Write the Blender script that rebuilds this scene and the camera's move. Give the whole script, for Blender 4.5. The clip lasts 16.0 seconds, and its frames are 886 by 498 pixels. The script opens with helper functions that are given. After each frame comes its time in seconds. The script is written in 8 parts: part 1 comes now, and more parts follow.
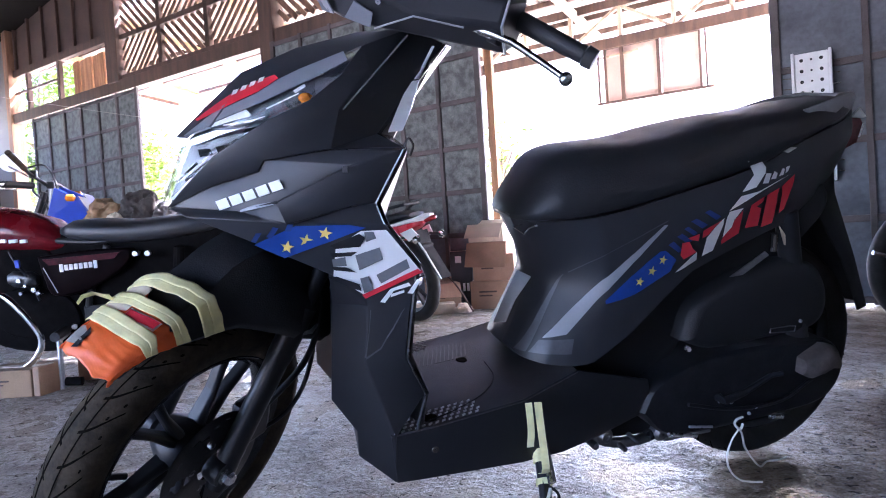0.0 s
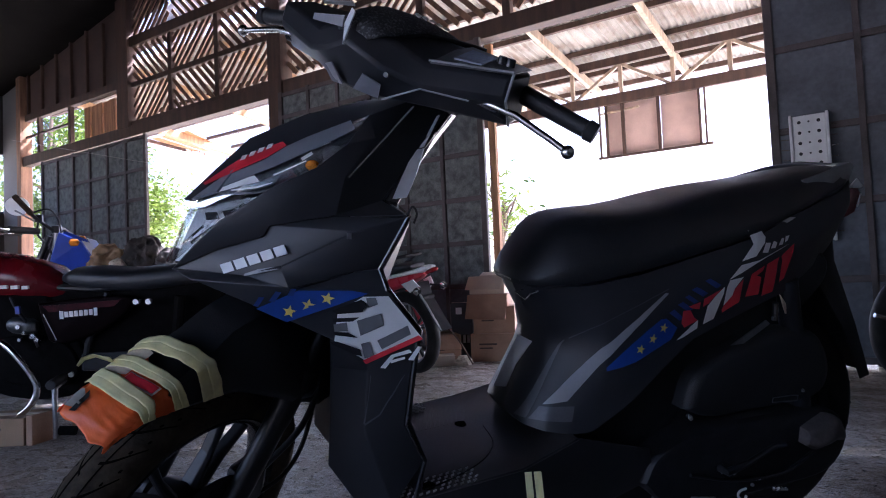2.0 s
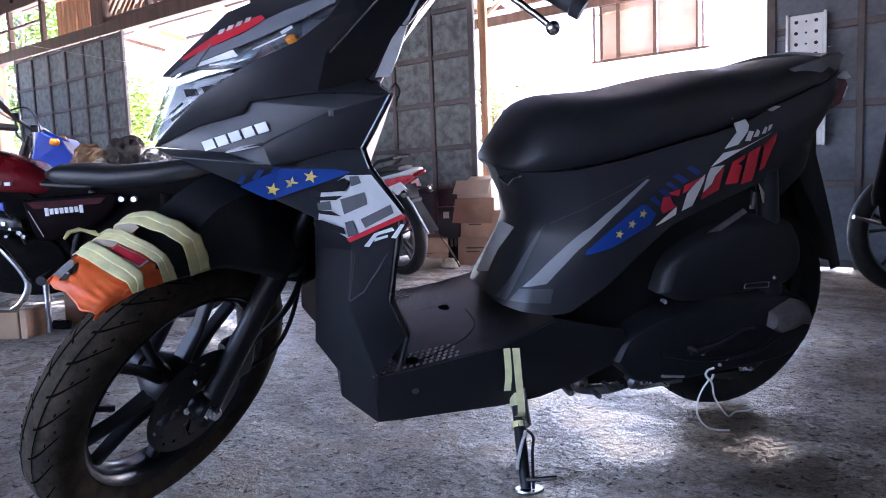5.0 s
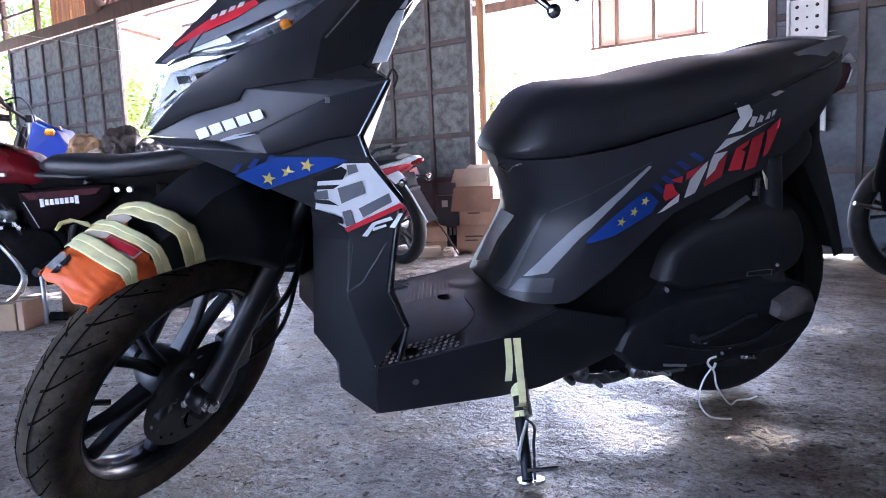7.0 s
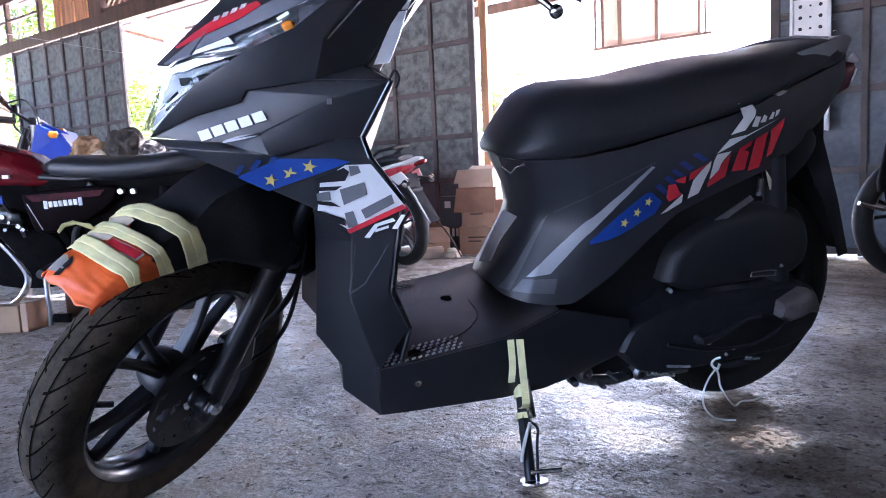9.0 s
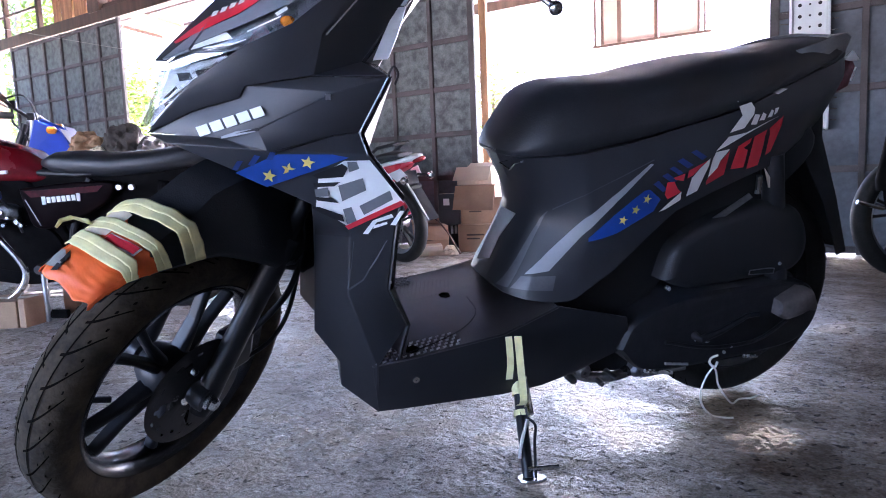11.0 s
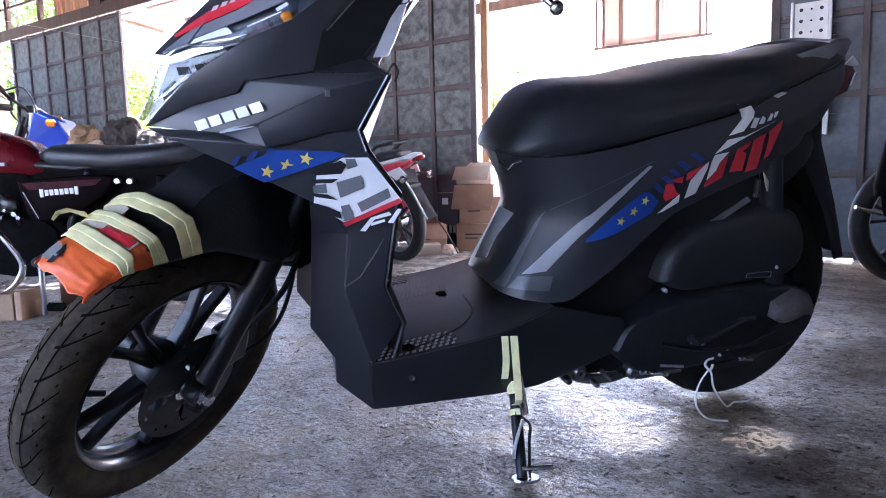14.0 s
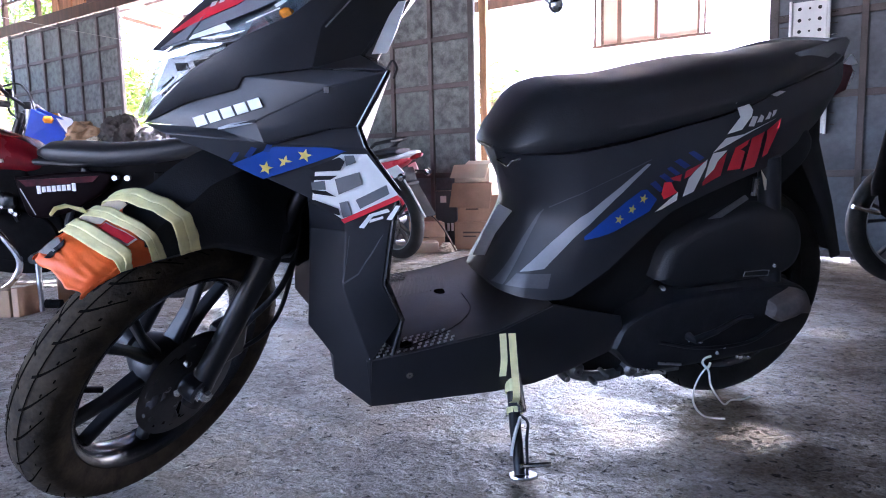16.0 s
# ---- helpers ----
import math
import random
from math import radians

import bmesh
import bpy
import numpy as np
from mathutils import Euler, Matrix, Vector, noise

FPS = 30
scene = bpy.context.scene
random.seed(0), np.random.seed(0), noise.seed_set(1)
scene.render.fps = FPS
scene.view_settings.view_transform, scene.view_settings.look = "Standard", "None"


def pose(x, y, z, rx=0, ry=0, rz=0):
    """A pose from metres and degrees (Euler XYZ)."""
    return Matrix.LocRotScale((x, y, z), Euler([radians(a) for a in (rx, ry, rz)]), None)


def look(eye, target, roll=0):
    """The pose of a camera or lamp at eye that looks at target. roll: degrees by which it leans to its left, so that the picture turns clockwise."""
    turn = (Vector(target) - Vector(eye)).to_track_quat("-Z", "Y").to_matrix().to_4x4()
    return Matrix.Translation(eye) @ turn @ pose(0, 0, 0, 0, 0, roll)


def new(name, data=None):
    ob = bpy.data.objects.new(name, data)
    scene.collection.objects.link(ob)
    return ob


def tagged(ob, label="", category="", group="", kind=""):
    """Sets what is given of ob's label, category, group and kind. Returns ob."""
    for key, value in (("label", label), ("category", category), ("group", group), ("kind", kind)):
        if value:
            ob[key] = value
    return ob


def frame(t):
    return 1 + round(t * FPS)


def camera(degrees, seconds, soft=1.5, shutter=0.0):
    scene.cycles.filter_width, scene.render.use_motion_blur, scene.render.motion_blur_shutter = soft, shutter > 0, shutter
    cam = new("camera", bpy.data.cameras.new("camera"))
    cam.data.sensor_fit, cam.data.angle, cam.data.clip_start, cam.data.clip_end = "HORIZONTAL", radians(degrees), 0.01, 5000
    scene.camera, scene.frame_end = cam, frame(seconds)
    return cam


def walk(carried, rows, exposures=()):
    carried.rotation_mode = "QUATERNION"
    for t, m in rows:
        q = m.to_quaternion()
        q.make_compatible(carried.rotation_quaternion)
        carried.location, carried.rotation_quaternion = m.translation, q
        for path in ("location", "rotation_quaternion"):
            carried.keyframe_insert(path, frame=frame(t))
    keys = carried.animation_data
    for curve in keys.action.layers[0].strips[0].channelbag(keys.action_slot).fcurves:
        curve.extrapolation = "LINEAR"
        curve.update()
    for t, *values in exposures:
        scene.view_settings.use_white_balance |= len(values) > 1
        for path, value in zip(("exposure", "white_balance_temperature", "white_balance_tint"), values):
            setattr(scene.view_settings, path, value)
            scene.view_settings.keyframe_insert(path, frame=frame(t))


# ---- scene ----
cam = camera(68.77, 16.0, soft=1.0)
# seconds, x, y, z, pitch, roll, yaw
ROWS = [
    (0.0, -0.0000, 0.0000, 0.5685, -1.434, 3.633, 0.000),
    (0.5, 0.0009, -0.0011, 0.5756, -0.604, 3.428, 0.062),
    (1.0, 0.0000, -0.0082, 0.5847, 0.805, 3.173, 0.260),
    (1.5, 0.0000, -0.0046, 0.5909, 1.521, 2.936, 0.139),
    (2.0, 0.0002, -0.0073, 0.5986, 2.733, 2.542, 0.081),
    (2.5, 0.0010, -0.0206, 0.5996, 3.101, 2.439, 0.008),
    (3.0, 0.0024, -0.0117, 0.5952, 1.877, 2.513, 0.053),
    (3.5, 0.0033, -0.0055, 0.5845, -0.187, 2.459, -0.214),
    (4.0, 0.0036, -0.0099, 0.5663, -2.659, 2.319, -0.868),
    (4.5, 0.0040, -0.0073, 0.5593, -3.569, 2.546, -0.657),
    (5.0, 0.0082, -0.0192, 0.5520, -5.237, 2.152, -0.880),
    (7.5, 0.0068, 0.0001, 0.5513, -6.290, 2.609, -0.971),
    (8.0, 0.0079, 0.0003, 0.5521, -6.332, 2.634, -0.596),
    (8.5, 0.0073, 0.0001, 0.5522, -6.192, 2.644, -0.739),
    (9.0, 0.0076, -0.0001, 0.5515, -6.146, 2.624, -0.792),
    (11.5, 0.0082, 0.0007, 0.5498, -6.405, 2.327, -0.838),
    (12.0, 0.0089, 0.0011, 0.5500, -6.408, 2.292, -0.600),
    (12.5, 0.0097, 0.0003, 0.5509, -6.269, 2.382, -0.446),
    (13.0, 0.0093, -0.0002, 0.5513, -6.174, 2.274, -0.501),
    (13.5, 0.0088, 0.0006, 0.5494, -6.332, 2.106, -0.731),
    (14.0, 0.0095, 0.0011, 0.5485, -6.434, 1.508, -0.937),
    (14.5, 0.0089, -0.0001, 0.5494, -6.170, 1.321, -1.027),
    (15.0, 0.0084, 0.0006, 0.5488, -6.233, 1.270, -1.110),
    (15.5, 0.0087, 0.0008, 0.5475, -6.439, 1.277, -1.193),
    (16.0, 0.0087, 0.0009, 0.5467, -6.586, 1.319, -1.103),
]
EXPOSURES = [(t, e + 2.35, 5500, 29) for t, e in ((0, 2.2), (1.0, 1.9), (1.5, 1.6), (2.0, 0.5), (2.5, -0.08), (3.0, -0.05), (3.5, 0.15), (4.0, 1.1), (4.5, 1.5), (5.0, 1.9), (7.5, 2.3), (16.0, 2.3))]
walk(cam, [(t, pose(x, y, z, 90 + pitch, roll, yaw)) for t, x, y, z, pitch, roll, yaw in ROWS], EXPOSURES)

# ---- world and sun ----
SUN_EL, SUN_AZ = 48.0, 62.0     # degrees: height, and bearing from ahead towards the right
world = bpy.data.worlds.new("sky")
scene.world = world
world.use_nodes = True
wn = world.node_tree
sky = wn.nodes.new("ShaderNodeTexSky")
sky.sky_type, sky.sun_disc = "NISHITA", False
sky.sun_elevation, sky.sun_rotation = radians(SUN_EL), radians(SUN_AZ)
sky.dust_density = 3.0
wn.nodes["Background"].inputs[1].default_value = 0.15
wn.links.new(sky.outputs[0], wn.nodes["Background"].inputs[0])
sun_data = bpy.data.lights.new("sun", "SUN")
sun_data.energy, sun_data.angle, sun_data.color = 5.0, radians(0.6), (1.0, 0.95, 0.86)
sun = new("sun", sun_data)
sun_from = Vector((math.sin(radians(SUN_AZ)) * math.cos(radians(SUN_EL)), math.cos(radians(SUN_AZ)) * math.cos(radians(SUN_EL)), math.sin(radians(SUN_EL))))
sun.matrix_world = look(sun_from * 30, (0, 0, 0))


# ---- materials ----
def mat(name, color, rough=0.5, metal=0.0, vary=0.15, scale=12.0, bump=0.1, fine=180.0, stain=None, coat=0.0, spec=0.5, rvary=0.1):
    """Principled surface with large blotches, fine grain and relief; stain mixes in a second colour in patches."""
    m = bpy.data.materials.new(name)
    m.use_nodes = True
    nt, p = m.node_tree, m.node_tree.nodes["Principled BSDF"]
    tc = nt.nodes.new("ShaderNodeTexCoord")
    big, small = nt.nodes.new("ShaderNodeTexNoise"), nt.nodes.new("ShaderNodeTexNoise")
    big.inputs["Scale"].default_value, big.inputs["Detail"].default_value = scale, 6
    small.inputs["Scale"].default_value, small.inputs["Detail"].default_value = fine, 3
    for n in (big, small):
        nt.links.new(tc.outputs["Object"], n.inputs["Vector"])
    ramp = nt.nodes.new("ShaderNodeValToRGB")
    lo = [c * (1 - vary) for c in color]
    hi = [min(1, c * (1 + vary)) for c in color]
    ramp.color_ramp.elements[0].position, ramp.color_ramp.elements[1].position = 0.35, 0.68
    ramp.color_ramp.elements[0].color, ramp.color_ramp.elements[1].color = (*(stain or lo), 1), (*hi, 1)
    if stain:
        e = ramp.color_ramp.elements.new(0.5)
        e.color = (*color, 1)
    nt.links.new(big.outputs["Fac"], ramp.inputs[0])
    mix = nt.nodes.new("ShaderNodeMixRGB")
    mix.blend_type, mix.inputs[0].default_value = "OVERLAY", min(0.6, vary * 1.2)
    nt.links.new(ramp.outputs[0], mix.inputs[1])
    nt.links.new(small.outputs["Fac"], mix.inputs[2])
    nt.links.new(mix.outputs[0], p.inputs["Base Color"])
    rr = nt.nodes.new("ShaderNodeMapRange")
    rr.inputs["To Min"].default_value, rr.inputs["To Max"].default_value = max(0.02, rough - rvary), min(1, rough + rvary)
    nt.links.new(big.outputs["Fac"], rr.inputs["Value"])
    nt.links.new(rr.outputs[0], p.inputs["Roughness"])
    p.inputs["Metallic"].default_value = metal
    p.inputs["Coat Weight"].default_value = coat
    p.inputs["Specular IOR Level"].default_value = spec
    if bump:
        b = nt.nodes.new("ShaderNodeBump")
        b.inputs["Strength"].default_value, b.inputs["Distance"].default_value = bump, 0.002
        nt.links.new(small.outputs["Fac"], b.inputs["Height"])
        nt.links.new(b.outputs[0], p.inputs["Normal"])
    return m


def glass(name, rough=0.02):
    """Thin clear pane: see-through, with a gloss that grows at grazing angles."""
    m = bpy.data.materials.new(name)
    m.use_nodes = True
    nt = m.node_tree
    nt.nodes.remove(nt.nodes["Principled BSDF"])
    clear, gloss, mix, fr = (nt.nodes.new("ShaderNode" + k) for k in ("BsdfTransparent", "BsdfGlossy", "MixShader", "LayerWeight"))
    clear.inputs[0].default_value = (0.95, 0.96, 0.97, 1)
    gloss.inputs["Roughness"].default_value = rough
    fr.inputs["Blend"].default_value = 0.12
    nt.links.new(fr.outputs["Facing"], mix.inputs[0])
    nt.links.new(clear.outputs[0], mix.inputs[1])
    nt.links.new(gloss.outputs[0], mix.inputs[2])
    nt.links.new(mix.outputs[0], nt.nodes["Material Output"].inputs[0])
    return m


def concrete_material():
    """Trowelled concrete: broad dusty and polished patches, crisp dark chips, hairline cracks."""
    m = bpy.data.materials.new("worn_concrete")
    m.use_nodes = True
    nt, p = m.node_tree, m.node_tree.nodes["Principled BSDF"]
    tc = nt.nodes.new("ShaderNodeTexCoord")

    def noise_tex(scale, detail, distortion=0.0, rough=0.5):
        n = nt.nodes.new("ShaderNodeTexNoise")
        for k, v in (("Scale", scale), ("Detail", detail), ("Distortion", distortion), ("Roughness", rough)):
            n.inputs[k].default_value = v
        nt.links.new(tc.outputs["Object"], n.inputs["Vector"])
        return n

    def ramp(src, a, b, ca, cb):
        r = nt.nodes.new("ShaderNodeValToRGB")
        r.color_ramp.elements[0].position, r.color_ramp.elements[1].position = a, b
        r.color_ramp.elements[0].color, r.color_ramp.elements[1].color = (*ca, 1), (*cb, 1)
        nt.links.new(src, r.inputs[0])
        return r.outputs[0]

    def mixed(kind, fac, a, b):
        q = nt.nodes.new("ShaderNodeMixRGB")
        q.blend_type, q.inputs[0].default_value = kind, fac
        nt.links.new(a, q.inputs[1])
        nt.links.new(b, q.inputs[2])
        return q.outputs[0]

    broad = noise_tex(0.9, 8, 0.6, 0.6)
    mid = noise_tex(7, 10, 0.4, 0.65)
    grain = noise_tex(140, 6, 0.0, 0.7)
    chips = noise_tex(52, 3, 0.5, 0.4)
    pits = noise_tex(17, 5, 0.8, 0.55)
    rip = noise_tex(62, 8, 0.3, 0.66)
    col = ramp(broad.outputs["Fac"], 0.34, 0.66, (0.25, 0.217, 0.180), (0.44, 0.400, 0.345))
    col = mixed("OVERLAY", 0.40, col, ramp(mid.outputs["Fac"], 0.34, 0.66, (0.22, 0.21, 0.20), (0.74, 0.74, 0.74)))
    col = mixed("OVERLAY", 0.6, col, ramp(grain.outputs["Fac"], 0.36, 0.64, (0.25, 0.25, 0.25), (0.74, 0.74, 0.74)))
    col = mixed("MULTIPLY", 0.9, col, ramp(chips.outputs["Fac"], 0.645, 0.66, (1, 1, 1), (0.16, 0.15, 0.14)))
    col = mixed("MULTIPLY", 0.75, col, ramp(pits.outputs["Fac"], 0.635, 0.655, (1, 1, 1), (0.26, 0.24, 0.22)))

    # trowel ridges worn bare and glossy between dull dusty hollows
    worn = ramp(mixed("MIX", 0.30, rip.outputs["Fac"], pits.outputs["Fac"]), 0.455, 0.525, (0, 0, 0), (1, 1, 1))
    col = mixed("MULTIPLY", 0.26, col, ramp(worn, 0.0, 1.0, (0.42, 0.41, 0.40), (1, 1, 1)))

    drift = noise_tex(2.6, 9, 0.3, 0.6)

    def blot(s_, y_, r0, r1, wobble):
        """A ragged patch on the floor, 1 inside and 0 outside."""
        mp = nt.nodes.new("ShaderNodeMapping")
        nt.links.new(mixed("MIX", wobble, tc.outputs["Object"], drift.outputs["Color"]), mp.inputs["Vector"])
        keep = 1 - wobble
        mp.inputs["Location"].default_value = (-s_ * keep - 0.5 * wobble, -y_ * keep - 0.5 * wobble, -0.5 * wobble)
        dist = nt.nodes.new("ShaderNodeVectorMath")
        dist.operation = "LENGTH"
        nt.links.new(mp.outputs[0], dist.inputs[0])
        return ramp(dist.outputs["Value"], r0, r1, (1, 1, 1), (0, 0, 0))

    # old brown oil-and-dirt patch round the parking spot, ragged at its edge, and a worn shiny spot in it
    dirt = mixed("LIGHTEN", 1.0, blot(3.30, -2.82, 0.56, 0.68, 0.28), blot(3.55, -1.0, 0.58, 1.0, 0.28))
    dirt = mixed("LIGHTEN", 1.0, dirt, ramp(blot(2.50, -3.74, 0.12, 0.38, 0.28), 0.0, 1.0, (0, 0, 0), (0.7, 0.7, 0.7)))
    shiny = mixed("MULTIPLY", 1.0, blot(2.64, -3.11, 0.02, 0.10, 0.06), worn)
    brown = nt.nodes.new("ShaderNodeMixRGB")
    brown.blend_type = "MULTIPLY"
    brown.inputs[2].default_value = (0.46, 0.39, 0.33, 1)
    nt.links.new(dirt, brown.inputs[0])
    nt.links.new(col, brown.inputs[1])
    nt.links.new(brown.outputs[0], p.inputs["Base Color"])
    glossy = mixed("MULTIPLY", 1.0, ramp(worn, 0.0, 1.0, (0.03, 0.03, 0.03), (0.29, 0.29, 0.29)), ramp(dirt, 0.0, 1.0, (1, 1, 1), (0.45, 0.45, 0.45)))
    nt.links.new(mixed("LIGHTEN", 1.0, glossy, shiny), p.inputs["Specular IOR Level"])
    rr = nt.nodes.new("ShaderNodeMapRange")
    rr.inputs["From Min"].default_value, rr.inputs["From Max"].default_value = 0.43, 0.57
    rr.inputs["To Min"].default_value, rr.inputs["To Max"].default_value = 0.52, 0.15
    nt.links.new(mixed("MIX", 0.65, broad.outputs["Fac"], mid.outputs["Fac"]), rr.inputs["Value"])
    rough = rr.outputs[0]
    for mask, amount in ((dirt, 0.26), (shiny, -0.50)):
        q = nt.nodes.new("ShaderNodeMath")
        q.operation, q.inputs[1].default_value = "MULTIPLY_ADD", amount
        nt.links.new(mask, q.inputs[0])
        nt.links.new(rough, q.inputs[2])
        rough = q.outputs[0]
    lim = nt.nodes.new("ShaderNodeClamp")
    lim.inputs["Min"].default_value, lim.inputs["Max"].default_value = 0.09, 0.95
    nt.links.new(rough, lim.inputs["Value"])
    nt.links.new(lim.outputs[0], p.inputs["Roughness"])
    normal = None
    for src, height in ((noise_tex(13, 6, 0.6, 0.6), 0.030), (rip, 0.022)):
        b = nt.nodes.new("ShaderNodeBump")
        b.inputs["Strength"].default_value, b.inputs["Distance"].default_value = 1.0, height
        nt.links.new(src.outputs["Fac"], b.inputs["Height"])
        if normal is not None:
            nt.links.new(normal, b.inputs["Normal"])
        normal = b.outputs[0]
    nt.links.new(normal, p.inputs["Normal"])
    return m


def wood(name, color, rough=0.7):
    """Planks: streaks along the local z axis."""
    m = mat(name, color, rough, vary=0.3, scale=6, bump=0.3, fine=90)
    nt = m.node_tree
    tc = [n for n in nt.nodes if n.type == "TEX_COORD"][0]
    mp = nt.nodes.new("ShaderNodeMapping")
    mp.inputs["Scale"].default_value = (3, 3, 0.3)
    nt.links.new(tc.outputs["Object"], mp.inputs["Vector"])
    for n in nt.nodes:
        if n.type == "TEX_NOISE":
            nt.links.new(mp.outputs[0], n.inputs["Vector"])
    return m


CONCRETE = concrete_material()
MATT_BLACK = mat("matt_black_paint", (0.026, 0.027, 0.032), 0.43, vary=0.12, bump=0.08, fine=500, spec=0.5)
GREY_PAINT = mat("dark_grey_paint", (0.034, 0.035, 0.040), 0.48, vary=0.1, bump=0.06, fine=500)
BLACK_PLASTIC = mat("grained_black_plastic", (0.014, 0.014, 0.016), 0.55, vary=0.2, bump=0.25, fine=420, spec=0.35)
SEAT_VINYL = mat("seat_vinyl", (0.02, 0.021, 0.024), 0.44, vary=0.2, bump=0.2, fine=300, spec=0.45)
RUBBER = mat("tyre_rubber", (0.060, 0.046, 0.032), 0.85, vary=0.25, scale=32, bump=0.6, fine=170, stain=(0.036, 0.029, 0.022), spec=0.12)
ALLOY_BLACK = mat("black_alloy", (0.012, 0.012, 0.014), 0.42, vary=0.2, bump=0.08, spec=0.35)
STEEL = mat("bright_steel", (0.62, 0.62, 0.62), 0.25, metal=1.0, vary=0.1)
ZINC = mat("bright_zinc", (0.62, 0.62, 0.64), 0.28, metal=0.75, vary=0.15, scale=60)
DULL_STEEL = mat("dull_steel", (0.30, 0.30, 0.31), 0.42, metal=1.0, vary=0.25)
CAST_ALLOY = mat("cast_alloy", (0.012, 0.012, 0.014), 0.5, vary=0.3, scale=30, spec=0.25)
CHROME = mat("chrome", (0.8, 0.8, 0.8), 0.08, metal=1.0, vary=0.03, bump=0, rvary=0.03)
LENS = glass("clear_lens")
AMBER = mat("amber_lens", (0.85, 0.28, 0.03), 0.15, vary=0.05)
RED_LENS = mat("red_lens", (0.22, 0.012, 0.015), 0.12, vary=0.05)
WHITE_STICKER = mat("white_sticker", (0.78, 0.78, 0.77), 0.35, vary=0.05, bump=0)
GREY_STICKER = mat("silver_grey_sticker", (0.30, 0.31, 0.33), 0.38, vary=0.05, bump=0)
RED_STICKER = mat("red_sticker", (0.66, 0.032, 0.052), 0.35, vary=0.05, bump=0)
BLUE_STICKER = mat("blue_sticker", (0.014, 0.06, 0.30), 0.35, vary=0.08, bump=0)
YELLOW_STICKER = mat("yellow_star_sticker", (0.75, 0.55, 0.14), 0.35, vary=0.05, bump=0)
BLACK_STICKER = mat("black_sticker", (0.01, 0.01, 0.012), 0.35, vary=0.05, bump=0)
ORANGE_BAG = mat("orange_plastic_bag", (0.86, 0.14, 0.02), 0.45, vary=0.12, scale=20, bump=0.25, fine=60)
TAPE = mat("masking_tape", (0.82, 0.75, 0.38), 0.65, vary=0.12, scale=40, bump=0.2, fine=120)
STRING = mat("white_string", (0.7, 0.68, 0.62), 0.8, vary=0.1)
DOOR_FRAME = mat("weathered_door_frame", (0.085, 0.07, 0.068), 0.65, vary=0.3, scale=5, bump=0.3, stain=(0.05, 0.04, 0.038))
DOOR_SHEET = mat("blotched_grey_sheet", (0.120, 0.132, 0.126), 0.62, vary=0.42, scale=16, bump=0.5, fine=90, stain=(0.060, 0.066, 0.063))
DARK_SHEET = mat("dark_blue_grey_sheet", (0.10, 0.11, 0.13), 0.6, vary=0.3, scale=4, bump=0.2, fine=40)
BEAM_WOOD = wood("dark_beam_wood", (0.075, 0.042, 0.028))
SLAT_WOOD = wood("slat_wood", (0.19, 0.105, 0.06))
PLANK_WOOD = wood("orange_plank_wood", (0.42, 0.21, 0.10))
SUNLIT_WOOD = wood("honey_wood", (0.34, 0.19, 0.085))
LIGHT_WOOD = wood("pale_wood", (0.38, 0.29, 0.20))
BROWN_BOARD = mat("brown_board", (0.075, 0.046, 0.034), 0.7, vary=0.25, scale=3, bump=0.2)
ROOF_SHEET = mat("corrugated_roof_sheet", (0.29, 0.27, 0.23), 0.55, vary=0.3, scale=2.5, bump=0.1, stain=(0.17, 0.12, 0.08))
# near-black base colour holds the shade under the shed roof
ROOF_DARK = mat("shaded_roof_underside", (0.010, 0.009, 0.008), 0.8, vary=0.3, scale=2, spec=0.04)
DARK_BOARD = wood("dark_side_boards", (0.055, 0.045, 0.040), 0.8)
CARDBOARD = mat("cardboard", (0.36, 0.22, 0.14), 0.8, vary=0.15, scale=6, bump=0.1)
KRAFT = mat("brown_kraft_card", (0.30, 0.185, 0.105), 0.85, vary=0.15, scale=8, bump=0.15)
PALE_CARD = mat("pale_cardboard", (0.62, 0.52, 0.40), 0.8, vary=0.1, scale=6, bump=0.1)
PLYWOOD = mat("weathered_plywood", (0.50, 0.36, 0.30), 0.75, vary=0.15, scale=4, bump=0.15)
EARTH = mat("pale_dry_ground", (0.60, 0.56, 0.48), 0.9, vary=0.2, scale=0.8, bump=0.3, fine=20)
PLASTER = mat("grey_plaster", (0.20, 0.195, 0.185), 0.85, vary=0.2, scale=1.5, bump=0.3, fine=50, stain=(0.2, 0.19, 0.18))
MAROON = mat("maroon_tank_paint", (0.13, 0.006, 0.011), 0.25, vary=0.1, bump=0, coat=0.3, spec=0.3)
BIKE_BLUE = mat("blue_bike_plastic", (0.02, 0.06, 0.42), 0.35, vary=0.1, bump=0.05)
WHITE_PLASTIC = mat("white_plastic", (0.72, 0.72, 0.72), 0.35, vary=0.06, bump=0.03)
RED_PLASTIC = mat("red_plastic", (0.5, 0.03, 0.05), 0.3, vary=0.08, bump=0.03)
SACK = mat("brown_sack", (0.36, 0.22, 0.12), 0.85, vary=0.2, scale=9, bump=0.4, fine=70)
DARK_CLOTH = mat("dark_cloth", (0.06, 0.05, 0.045), 0.9, vary=0.3, scale=9, bump=0.4, fine=70)
PANEL_WHITE = mat("white_enamel", (0.75, 0.76, 0.76), 0.4, vary=0.06, bump=0.05)
BARK = mat("bark", (0.14, 0.10, 0.07), 0.9, vary=0.3, scale=14, bump=0.6, fine=60)
LEAF = mat("leaves", (0.125, 0.19, 0.016), 0.5, vary=0.35, scale=3, bump=0.1)
SKIN_GREY = mat("dusty_cover", (0.13, 0.12, 0.12), 0.6, vary=0.2, scale=15, bump=0.15)


